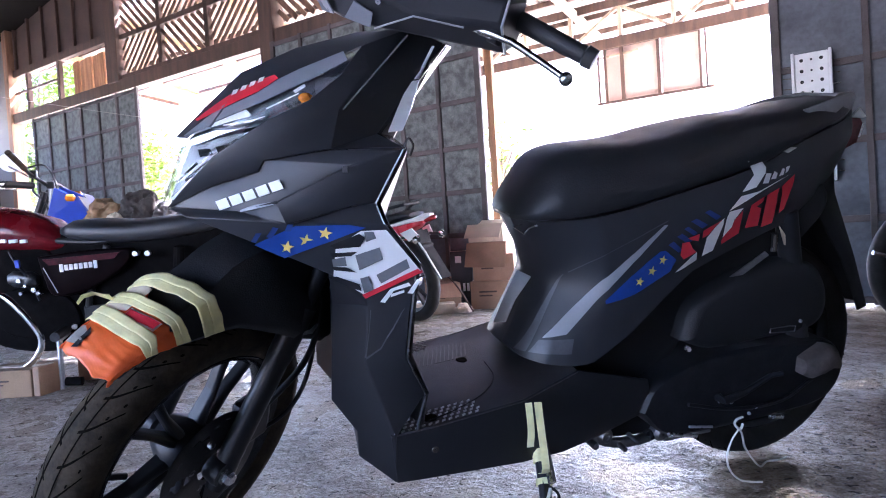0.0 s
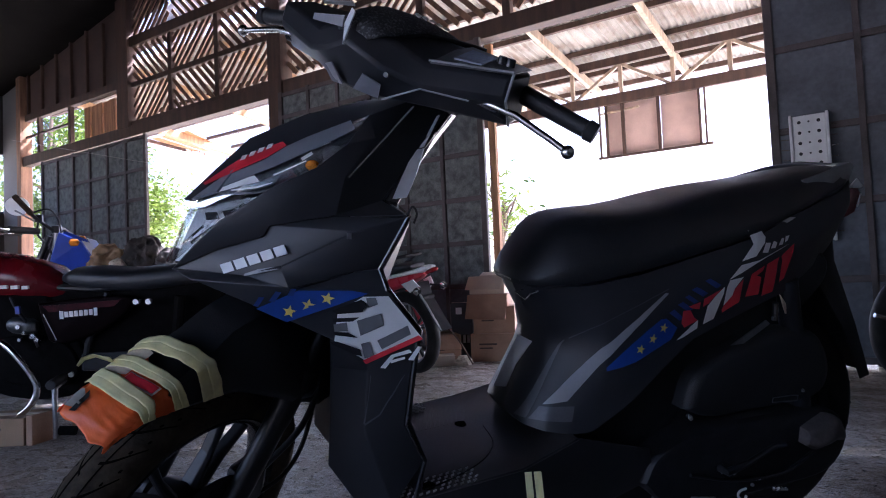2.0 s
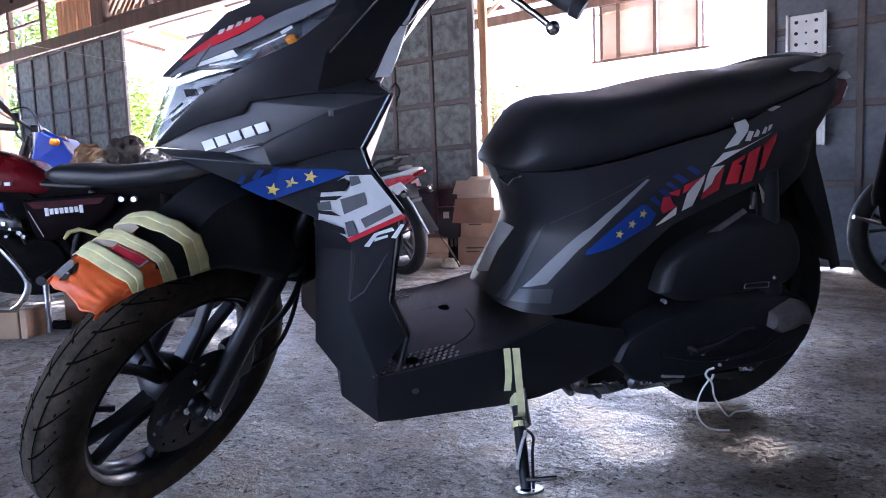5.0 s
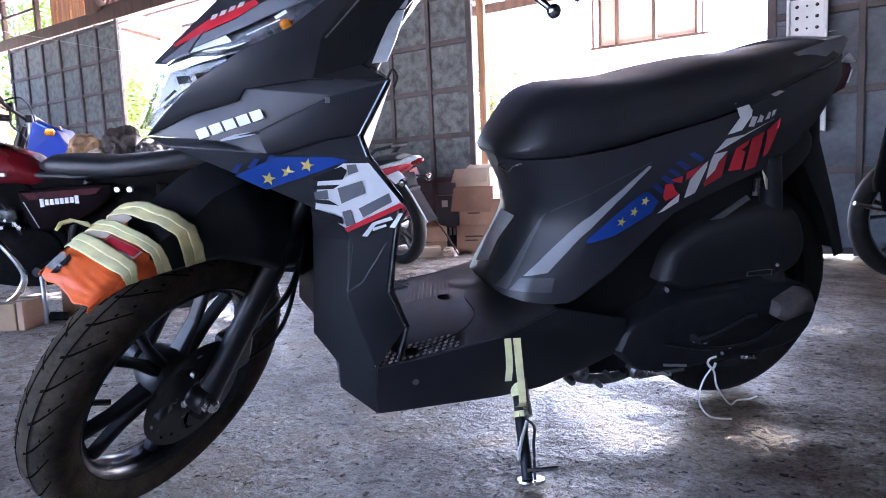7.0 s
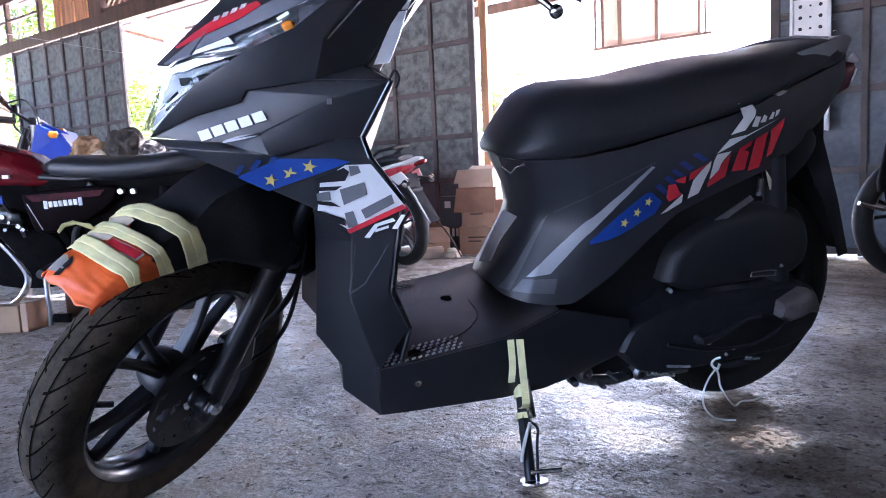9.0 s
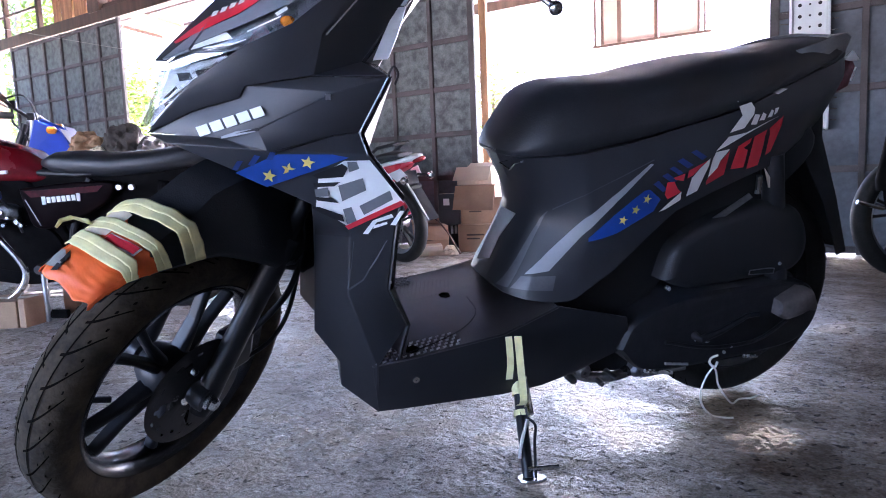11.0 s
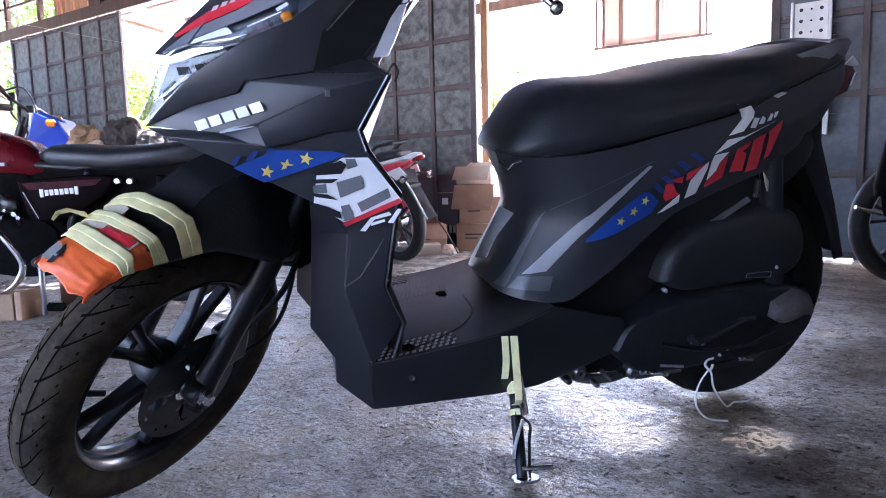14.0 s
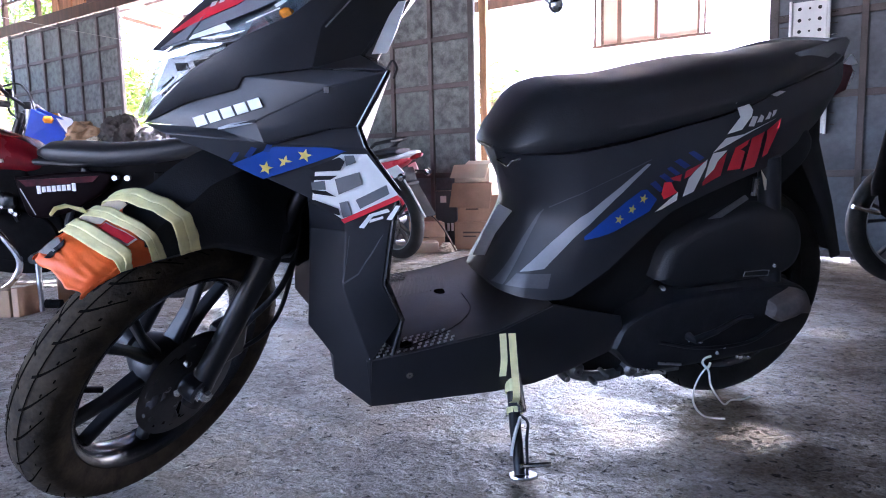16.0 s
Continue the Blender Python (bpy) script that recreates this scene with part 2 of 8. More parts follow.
# ---- mesh helpers ----
def obj(name, bm, material, parent=None, label="", smooth=None, bevel=0.0, solid=0.0):
    """Link a bmesh as one object. smooth: crease angle in degrees."""
    bm.normal_update()
    me = bpy.data.meshes.new(name)
    if smooth is not None:
        lim = radians(smooth)
        for f in bm.faces:
            f.smooth = True
        for e in bm.edges:
            if len(e.link_faces) == 2 and e.calc_face_angle(0) > lim:
                e.smooth = False
    bm.to_mesh(me)
    bm.free()
    if isinstance(material, (list, tuple)):
        for q in material:
            me.materials.append(q)
    else:
        me.materials.append(material)
    ob = new(name, me)
    if parent is not None:
        ob.parent = parent
    if solid:
        s = ob.modifiers.new("thickness", "SOLIDIFY")
        s.thickness, s.offset = solid, -1
    if bevel:
        b = ob.modifiers.new("edges", "BEVEL")
        b.width, b.segments, b.limit_method, b.angle_limit = bevel, 2, "ANGLE", radians(28)
        b.harden_normals = False
    if label:
        tagged(ob, label)
    return ob


def part(name, bm, material, parent, label="", **kw):
    return obj(name, bm, material, parent, label, **kw)


def thing(name, m, label, category, group="", kind=""):
    e = new(name)
    e.matrix_world = m
    e.empty_display_size = 0.1
    return tagged(e, label, category, group, kind)


def add_box(bm, c, s, m=None):
    r = bmesh.ops.create_cube(bm, size=1.0)
    mm = Matrix.Translation(c) @ Matrix.Diagonal((*s, 1))
    bmesh.ops.transform(bm, matrix=(m @ mm) if m is not None else mm, verts=r["verts"])
    return r["verts"]


def box(c, s, m=None):
    bm = bmesh.new()
    add_box(bm, c, s, m)
    return bm


def add_bar(bm, a, b, w, h, up=(0, 0, 1)):
    """A rectangular bar from a to b, w across and h along up."""
    a, b = Vector(a), Vector(b)
    d = (b - a)
    x = d.normalized()
    y = Vector(up).cross(x)
    y = y.normalized() if y.length > 1e-6 else Vector((0, 1, 0))
    z = x.cross(y)
    m = Matrix((x, y, z)).transposed().to_4x4()
    m.translation = (a + b) / 2
    return add_box(bm, (0, 0, 0), (d.length, w, h), m)


def bar(a, b, w, h, up=(0, 0, 1)):
    bm = bmesh.new()
    add_bar(bm, a, b, w, h, up)
    return bm


def smooth_path(pts, n=8):
    """Catmull-Rom through pts."""
    p = [Vector(q) for q in pts]
    p = [p[0] * 2 - p[1]] + p + [p[-1] * 2 - p[-2]]
    out = []
    for i in range(1, len(p) - 2):
        for k in range(n):
            t = k / n
            out.append(0.5 * (2 * p[i] + (p[i + 1] - p[i - 1]) * t + (2 * p[i - 1] - 5 * p[i] + 4 * p[i + 1] - p[i + 2]) * t * t + (3 * p[i] - p[i - 1] - 3 * p[i + 1] + p[i + 2]) * t ** 3))
    out.append(p[-2].copy())
    return out


def add_tube(bm, pts, r, sides=10, caps=True):
    """Sweep a circle along pts; r is a number or one per point."""
    pts = [Vector(p) for p in pts]
    rs = r if isinstance(r, (list, tuple)) else [r] * len(pts)
    rings, ref = [], None
    for i, p in enumerate(pts):
        d = (pts[min(i + 1, len(pts) - 1)] - pts[max(i - 1, 0)]).normalized()
        if ref is None:
            ref = Vector((0, 0, 1)) if abs(d.z) < 0.9 else Vector((1, 0, 0))
        x = (ref - d * ref.dot(d)).normalized()
        ref = x
        y = d.cross(x)
        rings.append([bm.verts.new(p + (x * math.cos(2 * math.pi * k / sides) + y * math.sin(2 * math.pi * k / sides)) * rs[i]) for k in range(sides)])
    for a, b in zip(rings, rings[1:]):
        for k in range(sides):
            bm.faces.new((a[k], a[(k + 1) % sides], b[(k + 1) % sides], b[k]))
    if caps:
        bm.faces.new(rings[0][::-1])
        bm.faces.new(rings[-1])
    return rings


def tube(pts, r, sides=10, smooth_n=0):
    bm = bmesh.new()
    add_tube(bm, smooth_path(pts, smooth_n) if smooth_n else pts, r, sides)
    return bm


def add_lathe(bm, profile, c=(0, 0, 0), segs=64, closed=True):
    """Turn (radius, y) round the y axis."""
    rings = []
    for k in range(segs):
        a = 2 * math.pi * k / segs
        rings.append([bm.verts.new((c[0] + r * math.cos(a), c[1] + y, c[2] + r * math.sin(a))) for r, y in profile])
    n = len(profile)
    for k in range(segs):
        a, b = rings[k], rings[(k + 1) % segs]
        for i in range(n if closed else n - 1):
            bm.faces.new((a[i], a[(i + 1) % n], b[(i + 1) % n], b[i]))


def lathe(profile, c=(0, 0, 0), segs=64, closed=True):
    bm = bmesh.new()
    add_lathe(bm, profile, c, segs, closed)
    return bm


def loft(rings, close_ring=True, caps=True):
    bm = bmesh.new()
    vs = [[bm.verts.new(p) for p in ring] for ring in rings]
    n = len(vs[0])
    for a, b in zip(vs, vs[1:]):
        for k in range(n if close_ring else n - 1):
            bm.faces.new((a[k], a[(k + 1) % n], b[(k + 1) % n], b[k]))
    if caps and close_ring:
        bm.faces.new(vs[0][::-1])
        bm.faces.new(vs[-1])
    bmesh.ops.recalc_face_normals(bm, faces=bm.faces)
    return bm


def panel(verts, faces, mirror=False):
    """Faces over named points; mirror adds the other side (y -> -y)."""
    bm = bmesh.new()
    for side in ((1, -1) if mirror else (1,)):
        vs = {k: bm.verts.new((p[0], p[1] * side, p[2])) for k, p in verts.items()}
        for f in faces:
            bm.faces.new([vs[k] for k in (f if side == 1 else f[::-1])])
    bmesh.ops.delete(bm, geom=[v for v in bm.verts if not v.link_faces], context="VERTS")
    bmesh.ops.remove_doubles(bm, verts=bm.verts, dist=1e-5)
    bmesh.ops.recalc_face_normals(bm, faces=bm.faces)
    return bm


def ribbon_strip(pts, widths):
    """A strip through pts that twists a little, with one half width per point."""
    bm = bmesh.new()
    prev = None
    for i, (p, w) in enumerate(zip(pts, widths)):
        q = Vector((0.5, 0.2 * math.sin(i * 1.3), 0.8)).normalized() * w
        cur = [bm.verts.new(p - q), bm.verts.new(p + q)]
        if prev:
            bm.faces.new((prev[0], prev[1], cur[1], cur[0]))
        prev = cur
    return bm


def one_side(verts, faces, side):
    """Faces over named points on the left (1) or right (-1) half."""
    return panel({k: (p[0], p[1] * side, p[2]) for k, p in verts.items()}, faces)


def capsule_loft(rows, n=14, power=2.4):
    """Rows of x, z centre, half height, half width: superellipse sections."""
    rings = []
    for x, z, h, w in rows:
        ring = []
        for k in range(n * 2):
            a = math.pi * k / n
            c, s = math.cos(a), math.sin(a)
            ring.append((x, w * math.copysign(abs(c) ** (2 / power), c), z + h * math.copysign(abs(s) ** (2 / power), s)))
        rings.append(ring)
    return loft(rings)


def moved(bm, m):
    bmesh.ops.transform(bm, matrix=m, verts=bm.verts)
    return bm


def lerp_table(rows, x):
    """Rows of (x, values...) with falling or rising x: straight interpolation."""
    rows = sorted(rows)
    if x <= rows[0][0]:
        return rows[0][1:]
    for a, b in zip(rows, rows[1:]):
        if x <= b[0]:
            t = (x - a[0]) / (b[0] - a[0])
            return tuple(p + (q - p) * t for p, q in zip(a[1:], b[1:]))
    return rows[-1][1:]


# ---- the shed ----
# wall frame: s along the door wall to the right, o into the shed, z up
WALL_AT, WALL_TURN = Vector((0.15, 5.3, 0)), math.atan2(-0.55, 0.835)
WALL = Matrix.Translation(WALL_AT) @ Matrix.Rotation(WALL_TURN, 4, "Z")     # x = s, y = -o


def wbox(bm, s0, s1, z0, z1, o0, o1):
    add_box(bm, ((s0 + s1) / 2, -(o0 + o1) / 2, (z0 + z1) / 2), (s1 - s0, o1 - o0, z1 - z0))


def structure(name, bm, material, label, category, m=WALL, **kw):
    ob = obj(name, bm, material, **kw)
    ob.matrix_world = m
    return tagged(ob, label, category, kind="structure")


structure("floor", box((-1.4, 4.2, -0.1), (13.4, 8.6, 0.2), Matrix.Diagonal((1, -1, 1, 1))), CONCRETE, "worn grey concrete floor with scuffs, cracks and oil spots", "floor")
ground = structure("ground", box((0, 0, -0.11), (400, 400, 0.1)), EARTH, "pale sunlit ground outside the shed", "ground", Matrix.Identity(4))

wall_bm = bmesh.new()
wbox(wall_bm, -8.1, -7.45, 0, 4.0, -0.12, 0.0)
wbox(wall_bm, 4.6, 5.4, 0, 4.6, -0.12, 0.0)
structure("wall_north", wall_bm, PLASTER, "grey plaster ends of the shed's door wall", "wall")
wb = bmesh.new()
wbox(wb, -8.1, -4.62, 3.72, 5.6, -0.10, -0.02)
wbox(wb, -4.62, 5.4, 4.24, 5.6, -0.10, -0.02)
structure("wall_gable", wb, BROWN_BOARD, "dark brown boarding above the lattice", "wall")
sb = bmesh.new()
wbox(sb, -8.2, -8.1, 0, 1.9, -0.1, 8.5)
wbox(sb, -8.2, -8.1, 2.8, 4.0, -0.1, 8.5)
wbox(sb, -8.2, -8.1, 1.9, 2.8, 2.6, 8.5)
structure("wall_west", sb, DARK_BOARD, "dark boarded side wall with a band of windows", "wall")
eb = bmesh.new()
wbox(eb, 5.3, 5.4, 0, 4.4, -0.1, 8.5)
structure("wall_east", eb, PLASTER, "grey plaster side wall", "wall")
# unseen back wall; its wide gateway is added to light the interior
bb = bmesh.new()
wbox(bb, -8.1, -4.8, 0, 4.6, 8.4, 8.5)
wbox(bb, 2.4, 5.3, 0, 4.6, 8.4, 8.5)
wbox(bb, -4.8, 2.4, 2.0, 5.6, 8.4, 8.5)
structure("wall_south", bb, PLASTER, "unseen grey plaster wall, its wide gateway added to let light in", "wall")

for i in range(8):
    gb = bmesh.new()
    wbox(gb, -8.17, -8.13, 1.9, 2.8, 0.12 + i * 0.32, 0.17 + i * 0.32)
    structure("window_bar", gb, BEAM_WOOD, "dark upright bar of the side window band", "window bar")
# roof: two slopes, eaves over the side walls
roof_bm = bmesh.new()
for s0, s1, z0, z1 in ((-8.5, -1.4, 3.66, 4.85), (5.9, -1.4, 3.66, 4.85)):
    n = 90
    prev = None
    for i in range(n + 1):
        t = i / n
        s, z = s0 + (s1 - s0) * t, z0 + (z1 - z0) * t
        cur = [roof_bm.verts.new((s, 0.4, z)), roof_bm.verts.new((s, -8.8, z))]
        if prev:
            roof_bm.faces.new((prev[0], prev[1], cur[1], cur[0]))
        prev = cur
structure("ceiling", roof_bm, ROOF_DARK, "corrugated shed roof underside, near-black with its shade in the colour", "ceiling", solid=0.03)

# posts and beams of the door wall
def wall_post(s0, s1, z0, z1, o0, o1, material=BEAM_WOOD, label="dark rough-sawn wooden wall post", name="wall_post"):
    bm = bmesh.new()
    wbox(bm, s0, s1, z0, z1, o0, o1)
    return structure(name, bm, material, label, "post", bevel=0.006)


wall_post(-2.12, -1.93, 0, 4.85, -0.06, 0.10)
wall_post(-4.86, -4.62, 2.62, 4.6, -0.06, 0.08)
wall_post(-7.45, -7.33, 0, 4.0, -0.06, 0.10, wood("dull_orange_post", (0.26, 0.14, 0.08)), "orange-brown wooden corner post")
wall_post(-7.45, 5.3, 2.50, 2.64, -0.05, 0.07, label="long dark wooden lintel beam over the doors", name="lintel_beam")
wall_post(-4.62, -2.12, 2.655, 2.70, -0.03, 0.03, label="thin dark wooden rail under the lattice", name="lattice_rail")
wall_post(-4.62, -2.12, 3.62, 3.74, -0.05, 0.05, label="dark wooden rail over the lattice", name="lattice_rail")
wall_post(-7.45, -4.86, 3.16, 3.26, -0.05, 0.03, label="dark wooden rail over the windows", name="window_rail")
for s in (-3.84, -3.0):
    wall_post(s - 0.035, s + 0.035, 2.70, 3.62, -0.03, 0.03, label="dark upright between the lattice panels", name="lattice_post")
for s in (-6.95, -6.1):
    wall_post(s - 0.03, s + 0.03, 2.64, 3.16, -0.03, 0.03, label="thin upright of the high window band", name="window_post")
wall_post(-4.62, -2.12, 3.12, 3.18, -0.03, 0.03, label="dark middle rail of the lattice", name="lattice_rail")
wall_post(-7.45, -6.1, 2.92, 2.95, -0.02, 0.02, label="thin sill bar of the high window band", name="window_rail")

# boarding between the window band and the gable, and over the right-hand door
up = bmesh.new()
wbox(up, -7.45, -4.86, 3.26, 3.72, -0.06, -0.02)
structure("wall_upper", up, BROWN_BOARD, "dark brown wall boards above the window band", "wall")
for i in range(7):
    wall_post(-7.3 + i * 0.4, -7.26 + i * 0.4, 3.26, 4.1, -0.02, 0.02, label="dark batten on the upper boards", name="batten")
up2 = bmesh.new()
wbox(up2, 2.17, 5.3, 2.64, 3.72, -0.06, -0.02)
structure("wall_upper", up2, BROWN_BOARD, "dark brown wall boards above the doors", "wall")


def lattice_panel(s0, s1, z0, z1, rising):
    """Diagonal slats, clipped to the panel."""
    e = thing("lattice_panel", WALL, "diagonal wooden slat lattice panel with open gaps", "lattice", "lattice panels", "structure")
    w, h = s1 - s0, z1 - z0
    step = 0.118
    k = -h
    while k < w:
        a0, a1 = max(0, k), min(w, k + h)
        if a1 - a0 > 0.05:
            q0, q1 = (a0, a0 - k), (a1, a1 - k)
            if not rising:
                q0, q1 = (q0[0], h - q0[1]), (q1[0], h - q1[1])
            part("slat", bar((s0 + q0[0], random.uniform(-0.008, 0.008), z0 + q0[1]), (s0 + q1[0], random.uniform(-0.008, 0.008), z0 + q1[1]), 0.016, random.uniform(0.040, 0.052), (0, 0, 1)), SLAT_WOOD, e)
        k += step * random.uniform(0.93, 1.07)
    return e


for j, (z0, z1) in enumerate(((2.70, 3.12), (3.18, 3.62), (3.76, 4.2))):
    for i, (s0, s1) in enumerate(((-4.60, -3.875), (-3.805, -3.035), (-2.965, -2.13), (-1.92, -1.15), (-1.08, -0.33), (-0.26, 0.5), (0.57, 1.3), (1.37, 2.1))):
        lattice_panel(s0, s1, z0, z1, (i + j) % 2 == 0)
for s in (-1.115, -0.295, 0.535, 1.335, 2.135):
    wall_post(s - 0.035, s + 0.035, 2.64, 3.74, -0.03, 0.03, label="dark upright between the lattice panels", name="lattice_post")
wall_post(-1.93, 2.17, 3.62, 3.74, -0.05, 0.05, label="dark wooden rail over the lattice", name="lattice_rail")
wall_post(-1.93, 2.17, 3.12, 3.18, -0.03, 0.03, label="dark middle rail of the lattice", name="lattice_rail")


def barn_door(name, s0, s1, z0, z1, o, cols, rows_z, label, sheet=DOOR_SHEET, kick=None):
    """Framed door: rails and stiles with sheet panels set back between them."""
    e = thing(name, WALL, label, "door", "shed doors", "structure")
    cell = (s1 - s0) / cols
    t = 0.035
    for i in range(cols + 1):
        s = s0 + cell * i
        w = 0.05 if i in (0, cols) else 0.035
        bm = bmesh.new()
        wbox(bm, s - w / 2, s + w / 2, z0, z1, o, o + t)
        part("stile", bm, DOOR_FRAME, e, bevel=0.004)
    zs = [z0 + 0.03] + rows_z + [z1 - 0.03]
    for z in zs:
        bm = bmesh.new()
        wbox(bm, s0, s1, z - 0.02, z + 0.02, o + 0.004, o + t - 0.005)
        part("rail", bm, DOOR_FRAME, e, bevel=0.004)
    for i in range(cols):
        for a, b in zip(zs, zs[1:]):
            bm = bmesh.new()
            d = random.uniform(-0.004, 0.004)
            wbox(bm, s0 + cell * i + 0.012, s0 + cell * (i + 1) - 0.012, a + 0.01, b - 0.01, o + 0.006 + d, o + 0.012 + d)
            part("sheet", bm, (kick or sheet) if b < 0.6 else sheet, e)
    return e


barn_door("door_1", -6.64, -4.21, 0.004, 2.47, 0.10, 6, [0.36, 0.70, 1.04, 1.38, 1.71, 2.06], "large old shed door with a grid of blotched grey panels, slid half open")
barn_door("door_2", -1.92, 0.31, 0.004, 2.5, 0.10, 6, [0.54, 0.88, 1.23, 1.59, 1.94, 2.25], "large old shed door with dark frame and blotched grey panels", kick=DARK_SHEET)
barn_door("door_3", 2.36, 4.62, 0.004, 2.95, 0.10, 5, [0.50, 0.95, 1.40, 1.9, 2.4], "shaded blue-grey shed door with wide panels", DARK_SHEET)
# plank shutter in the high window band
e = thing("window_shutter", WALL, "open orange plank shutter in the high window band", "shutter", kind="structure")
for i in range(7):
    bm = bmesh.new()
    wbox(bm, -5.98 + i * 0.15, -5.84 + i * 0.15, 2.70 + 0.02 * random.random(), 3.14, -0.14 - 0.02 * (i % 2), -0.115 - 0.02 * (i % 2))
    part("plank", bm, PLANK_WOOD, e)

# ---- the lean-to outside ----
def outside_piece(name, bm, material, label, category, **kw):
    return structure(name, bm, material, label, category, **kw)


# corrugated roof falling away from the wall
cor = bmesh.new()
prev = None
n = 420
for i in range(n + 1):
    s = -2.4 + 9.0 * i / n
    dz = 0.018 * math.cos(2 * math.pi * s / 0.076)
    cur = [cor.verts.new((s, 0.14, 3.5 + dz)), cor.verts.new((s, 3.9, 3.095 + dz))]
    if prev:
        cor.faces.new((prev[0], prev[1], cur[1], cur[0]))
    prev = cur
outside_piece("leanto_roof", cor, ROOF_SHEET, "weathered corrugated iron lean-to roof", "roof")
cor2 = bmesh.new()
prev = None
for i in range(220):
    s = -7.0 + 4.6 * i / 219
    dz = 0.018 * math.cos(2 * math.pi * s / 0.076)
    cur = [cor2.verts.new((s, 0.14, 3.52 + dz)), cor2.verts.new((s, 1.7, 3.36 + dz))]
    if prev:
        cor2.faces.new((prev[0], prev[1], cur[1], cur[0]))
    prev = cur
outside_piece("leanto_roof", cor2, ROOF_SHEET, "narrow strip of corrugated iron roof along the wall", "roof")
cor3 = bmesh.new()
prev = None
for i in range(420):
    s = -5.0 + 9.0 * i / 419
    dz = 0.018 * math.cos(2 * math.pi * s / 0.076)
    cur = [cor3.verts.new((s, 0.10, 3.60 + dz)), cor3.verts.new((s, 0.9, 4.7 + dz))]
    if prev:
        cor3.faces.new((prev[0], prev[1], cur[1], cur[0]))
    prev = cur
outside_piece("gable_sheet", cor3, ROOF_SHEET, "leaning corrugated sheet behind the upper lattice", "sheet")
for y in (0.5, 1.25, 2.0, 2.7, 3.35, 3.84):
    z = 3.5 - (y - 0.14) / 4.46 * 0.48 - 0.045
    outside_piece("purlin", bar((-2.4, y, z), (6.6, y, z), 0.05, 0.06), BEAM_WOOD, "wooden purlin under the lean-to roof", "purlin")
for s in (-1.18, -0.05, 1.08, 2.21, 3.34, 4.47):
    outside_piece("rafter", bar((s, 0.1, 3.36), (s, 3.9, 2.95), 0.05, 0.10), LIGHT_WOOD, "pale wooden rafter of the lean-to", "rafter")
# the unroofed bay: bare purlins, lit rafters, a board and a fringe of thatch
for y in (0.5, 1.25, 1.86):
    z = 3.5 - (y - 0.14) / 4.46 * 0.48 - 0.045
    outside_piece("purlin", bar((-7.6, y, z), (-2.4, y, z), 0.05, 0.06), BEAM_WOOD, "wooden purlin under the iron strip", "purlin")
for y, s0 in ((2.50, -6.55), (3.04, -6.60)):
    z = 3.45 - (y - 0.14) * 0.1076
    outside_piece("purlin", bar((s0, y, z), (-2.4, y, z + 0.01), 0.045, 0.05), BEAM_WOOD, "bare wooden purlin against the sky", "purlin")
for s0, s1, w in ((-6.50, -6.72, 0.09), (-4.74, -4.86, 0.05), (-3.2, -3.2, 0.05)):
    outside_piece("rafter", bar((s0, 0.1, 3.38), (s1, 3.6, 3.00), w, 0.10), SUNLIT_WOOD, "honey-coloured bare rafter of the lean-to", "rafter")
for k in range(5):
    u0, u1 = k / 5 + 0.012, (k + 1) / 5 - 0.012
    bm = bmesh.new()
    corners = [(-7.62 + 1.22 * u0, 1.92 + 0.10 * u0, 3.235), (-7.62 + 1.22 * u1, 1.92 + 0.10 * u1, 3.235), (-7.56 + 0.78 * u1, 2.74 + 0.46 * u1, 3.155 - 0.045 * u1), (-7.56 + 0.78 * u0, 2.74 + 0.46 * u0, 3.155 - 0.045 * u0)]
    bm.faces.new([bm.verts.new(q) for q in corners])
    bmesh.ops.solidify(bm, geom=bm.faces[:], thickness=0.02)
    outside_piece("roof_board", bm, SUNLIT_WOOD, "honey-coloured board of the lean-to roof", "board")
outside_piece("batten", bar((-7.35, 1.9, 3.20), (-7.30, 2.6, 3.12), 0.03, 0.05), BEAM_WOOD, "dark batten under the roof boards", "batten")
rnd_t = random.Random(12)
thatch = bmesh.new()
for i in range(150):
    u = rnd_t.random()
    p0 = Vector((-7.35 + 0.35 * u + rnd_t.uniform(-0.05, 0.05), 2.75 + 0.95 * u, 3.16 - 0.09 * u))
    q0 = p0 + Vector((rnd_t.uniform(-0.04, 0.04), rnd_t.uniform(-0.03, 0.05), -rnd_t.uniform(0.03, 0.12)))
    w = Vector((rnd_t.uniform(0.004, 0.010), 0, 0))
    thatch.faces.new([thatch.verts.new(q) for q in (p0 - w, p0 + w, q0 + w * 0.4, q0 - w * 0.4)])
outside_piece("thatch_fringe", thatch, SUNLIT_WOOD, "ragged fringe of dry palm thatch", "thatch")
outside_piece("hanging_wire", tube([Vector((-5.55, 2.3, 3.24)), Vector((-5.56, 2.32, 3.16)), Vector((-5.54, 2.34, 3.09))], 0.006, 6), BEAM_WOOD, "short hanging wire under the lean-to", "wire")
tr = thing("truss", WALL, "timber truss with upright and diagonal webs carrying the lean-to", "truss", kind="structure")
part("chord", bar((-2.65, 3.0, 3.10), (6.6, 3.0, 3.10), 0.06, 0.10), BEAM_WOOD, tr)
part("chord", bar((-2.65, 3.0, 2.65), (6.6, 3.0, 2.65), 0.06, 0.12), BEAM_WOOD, tr)
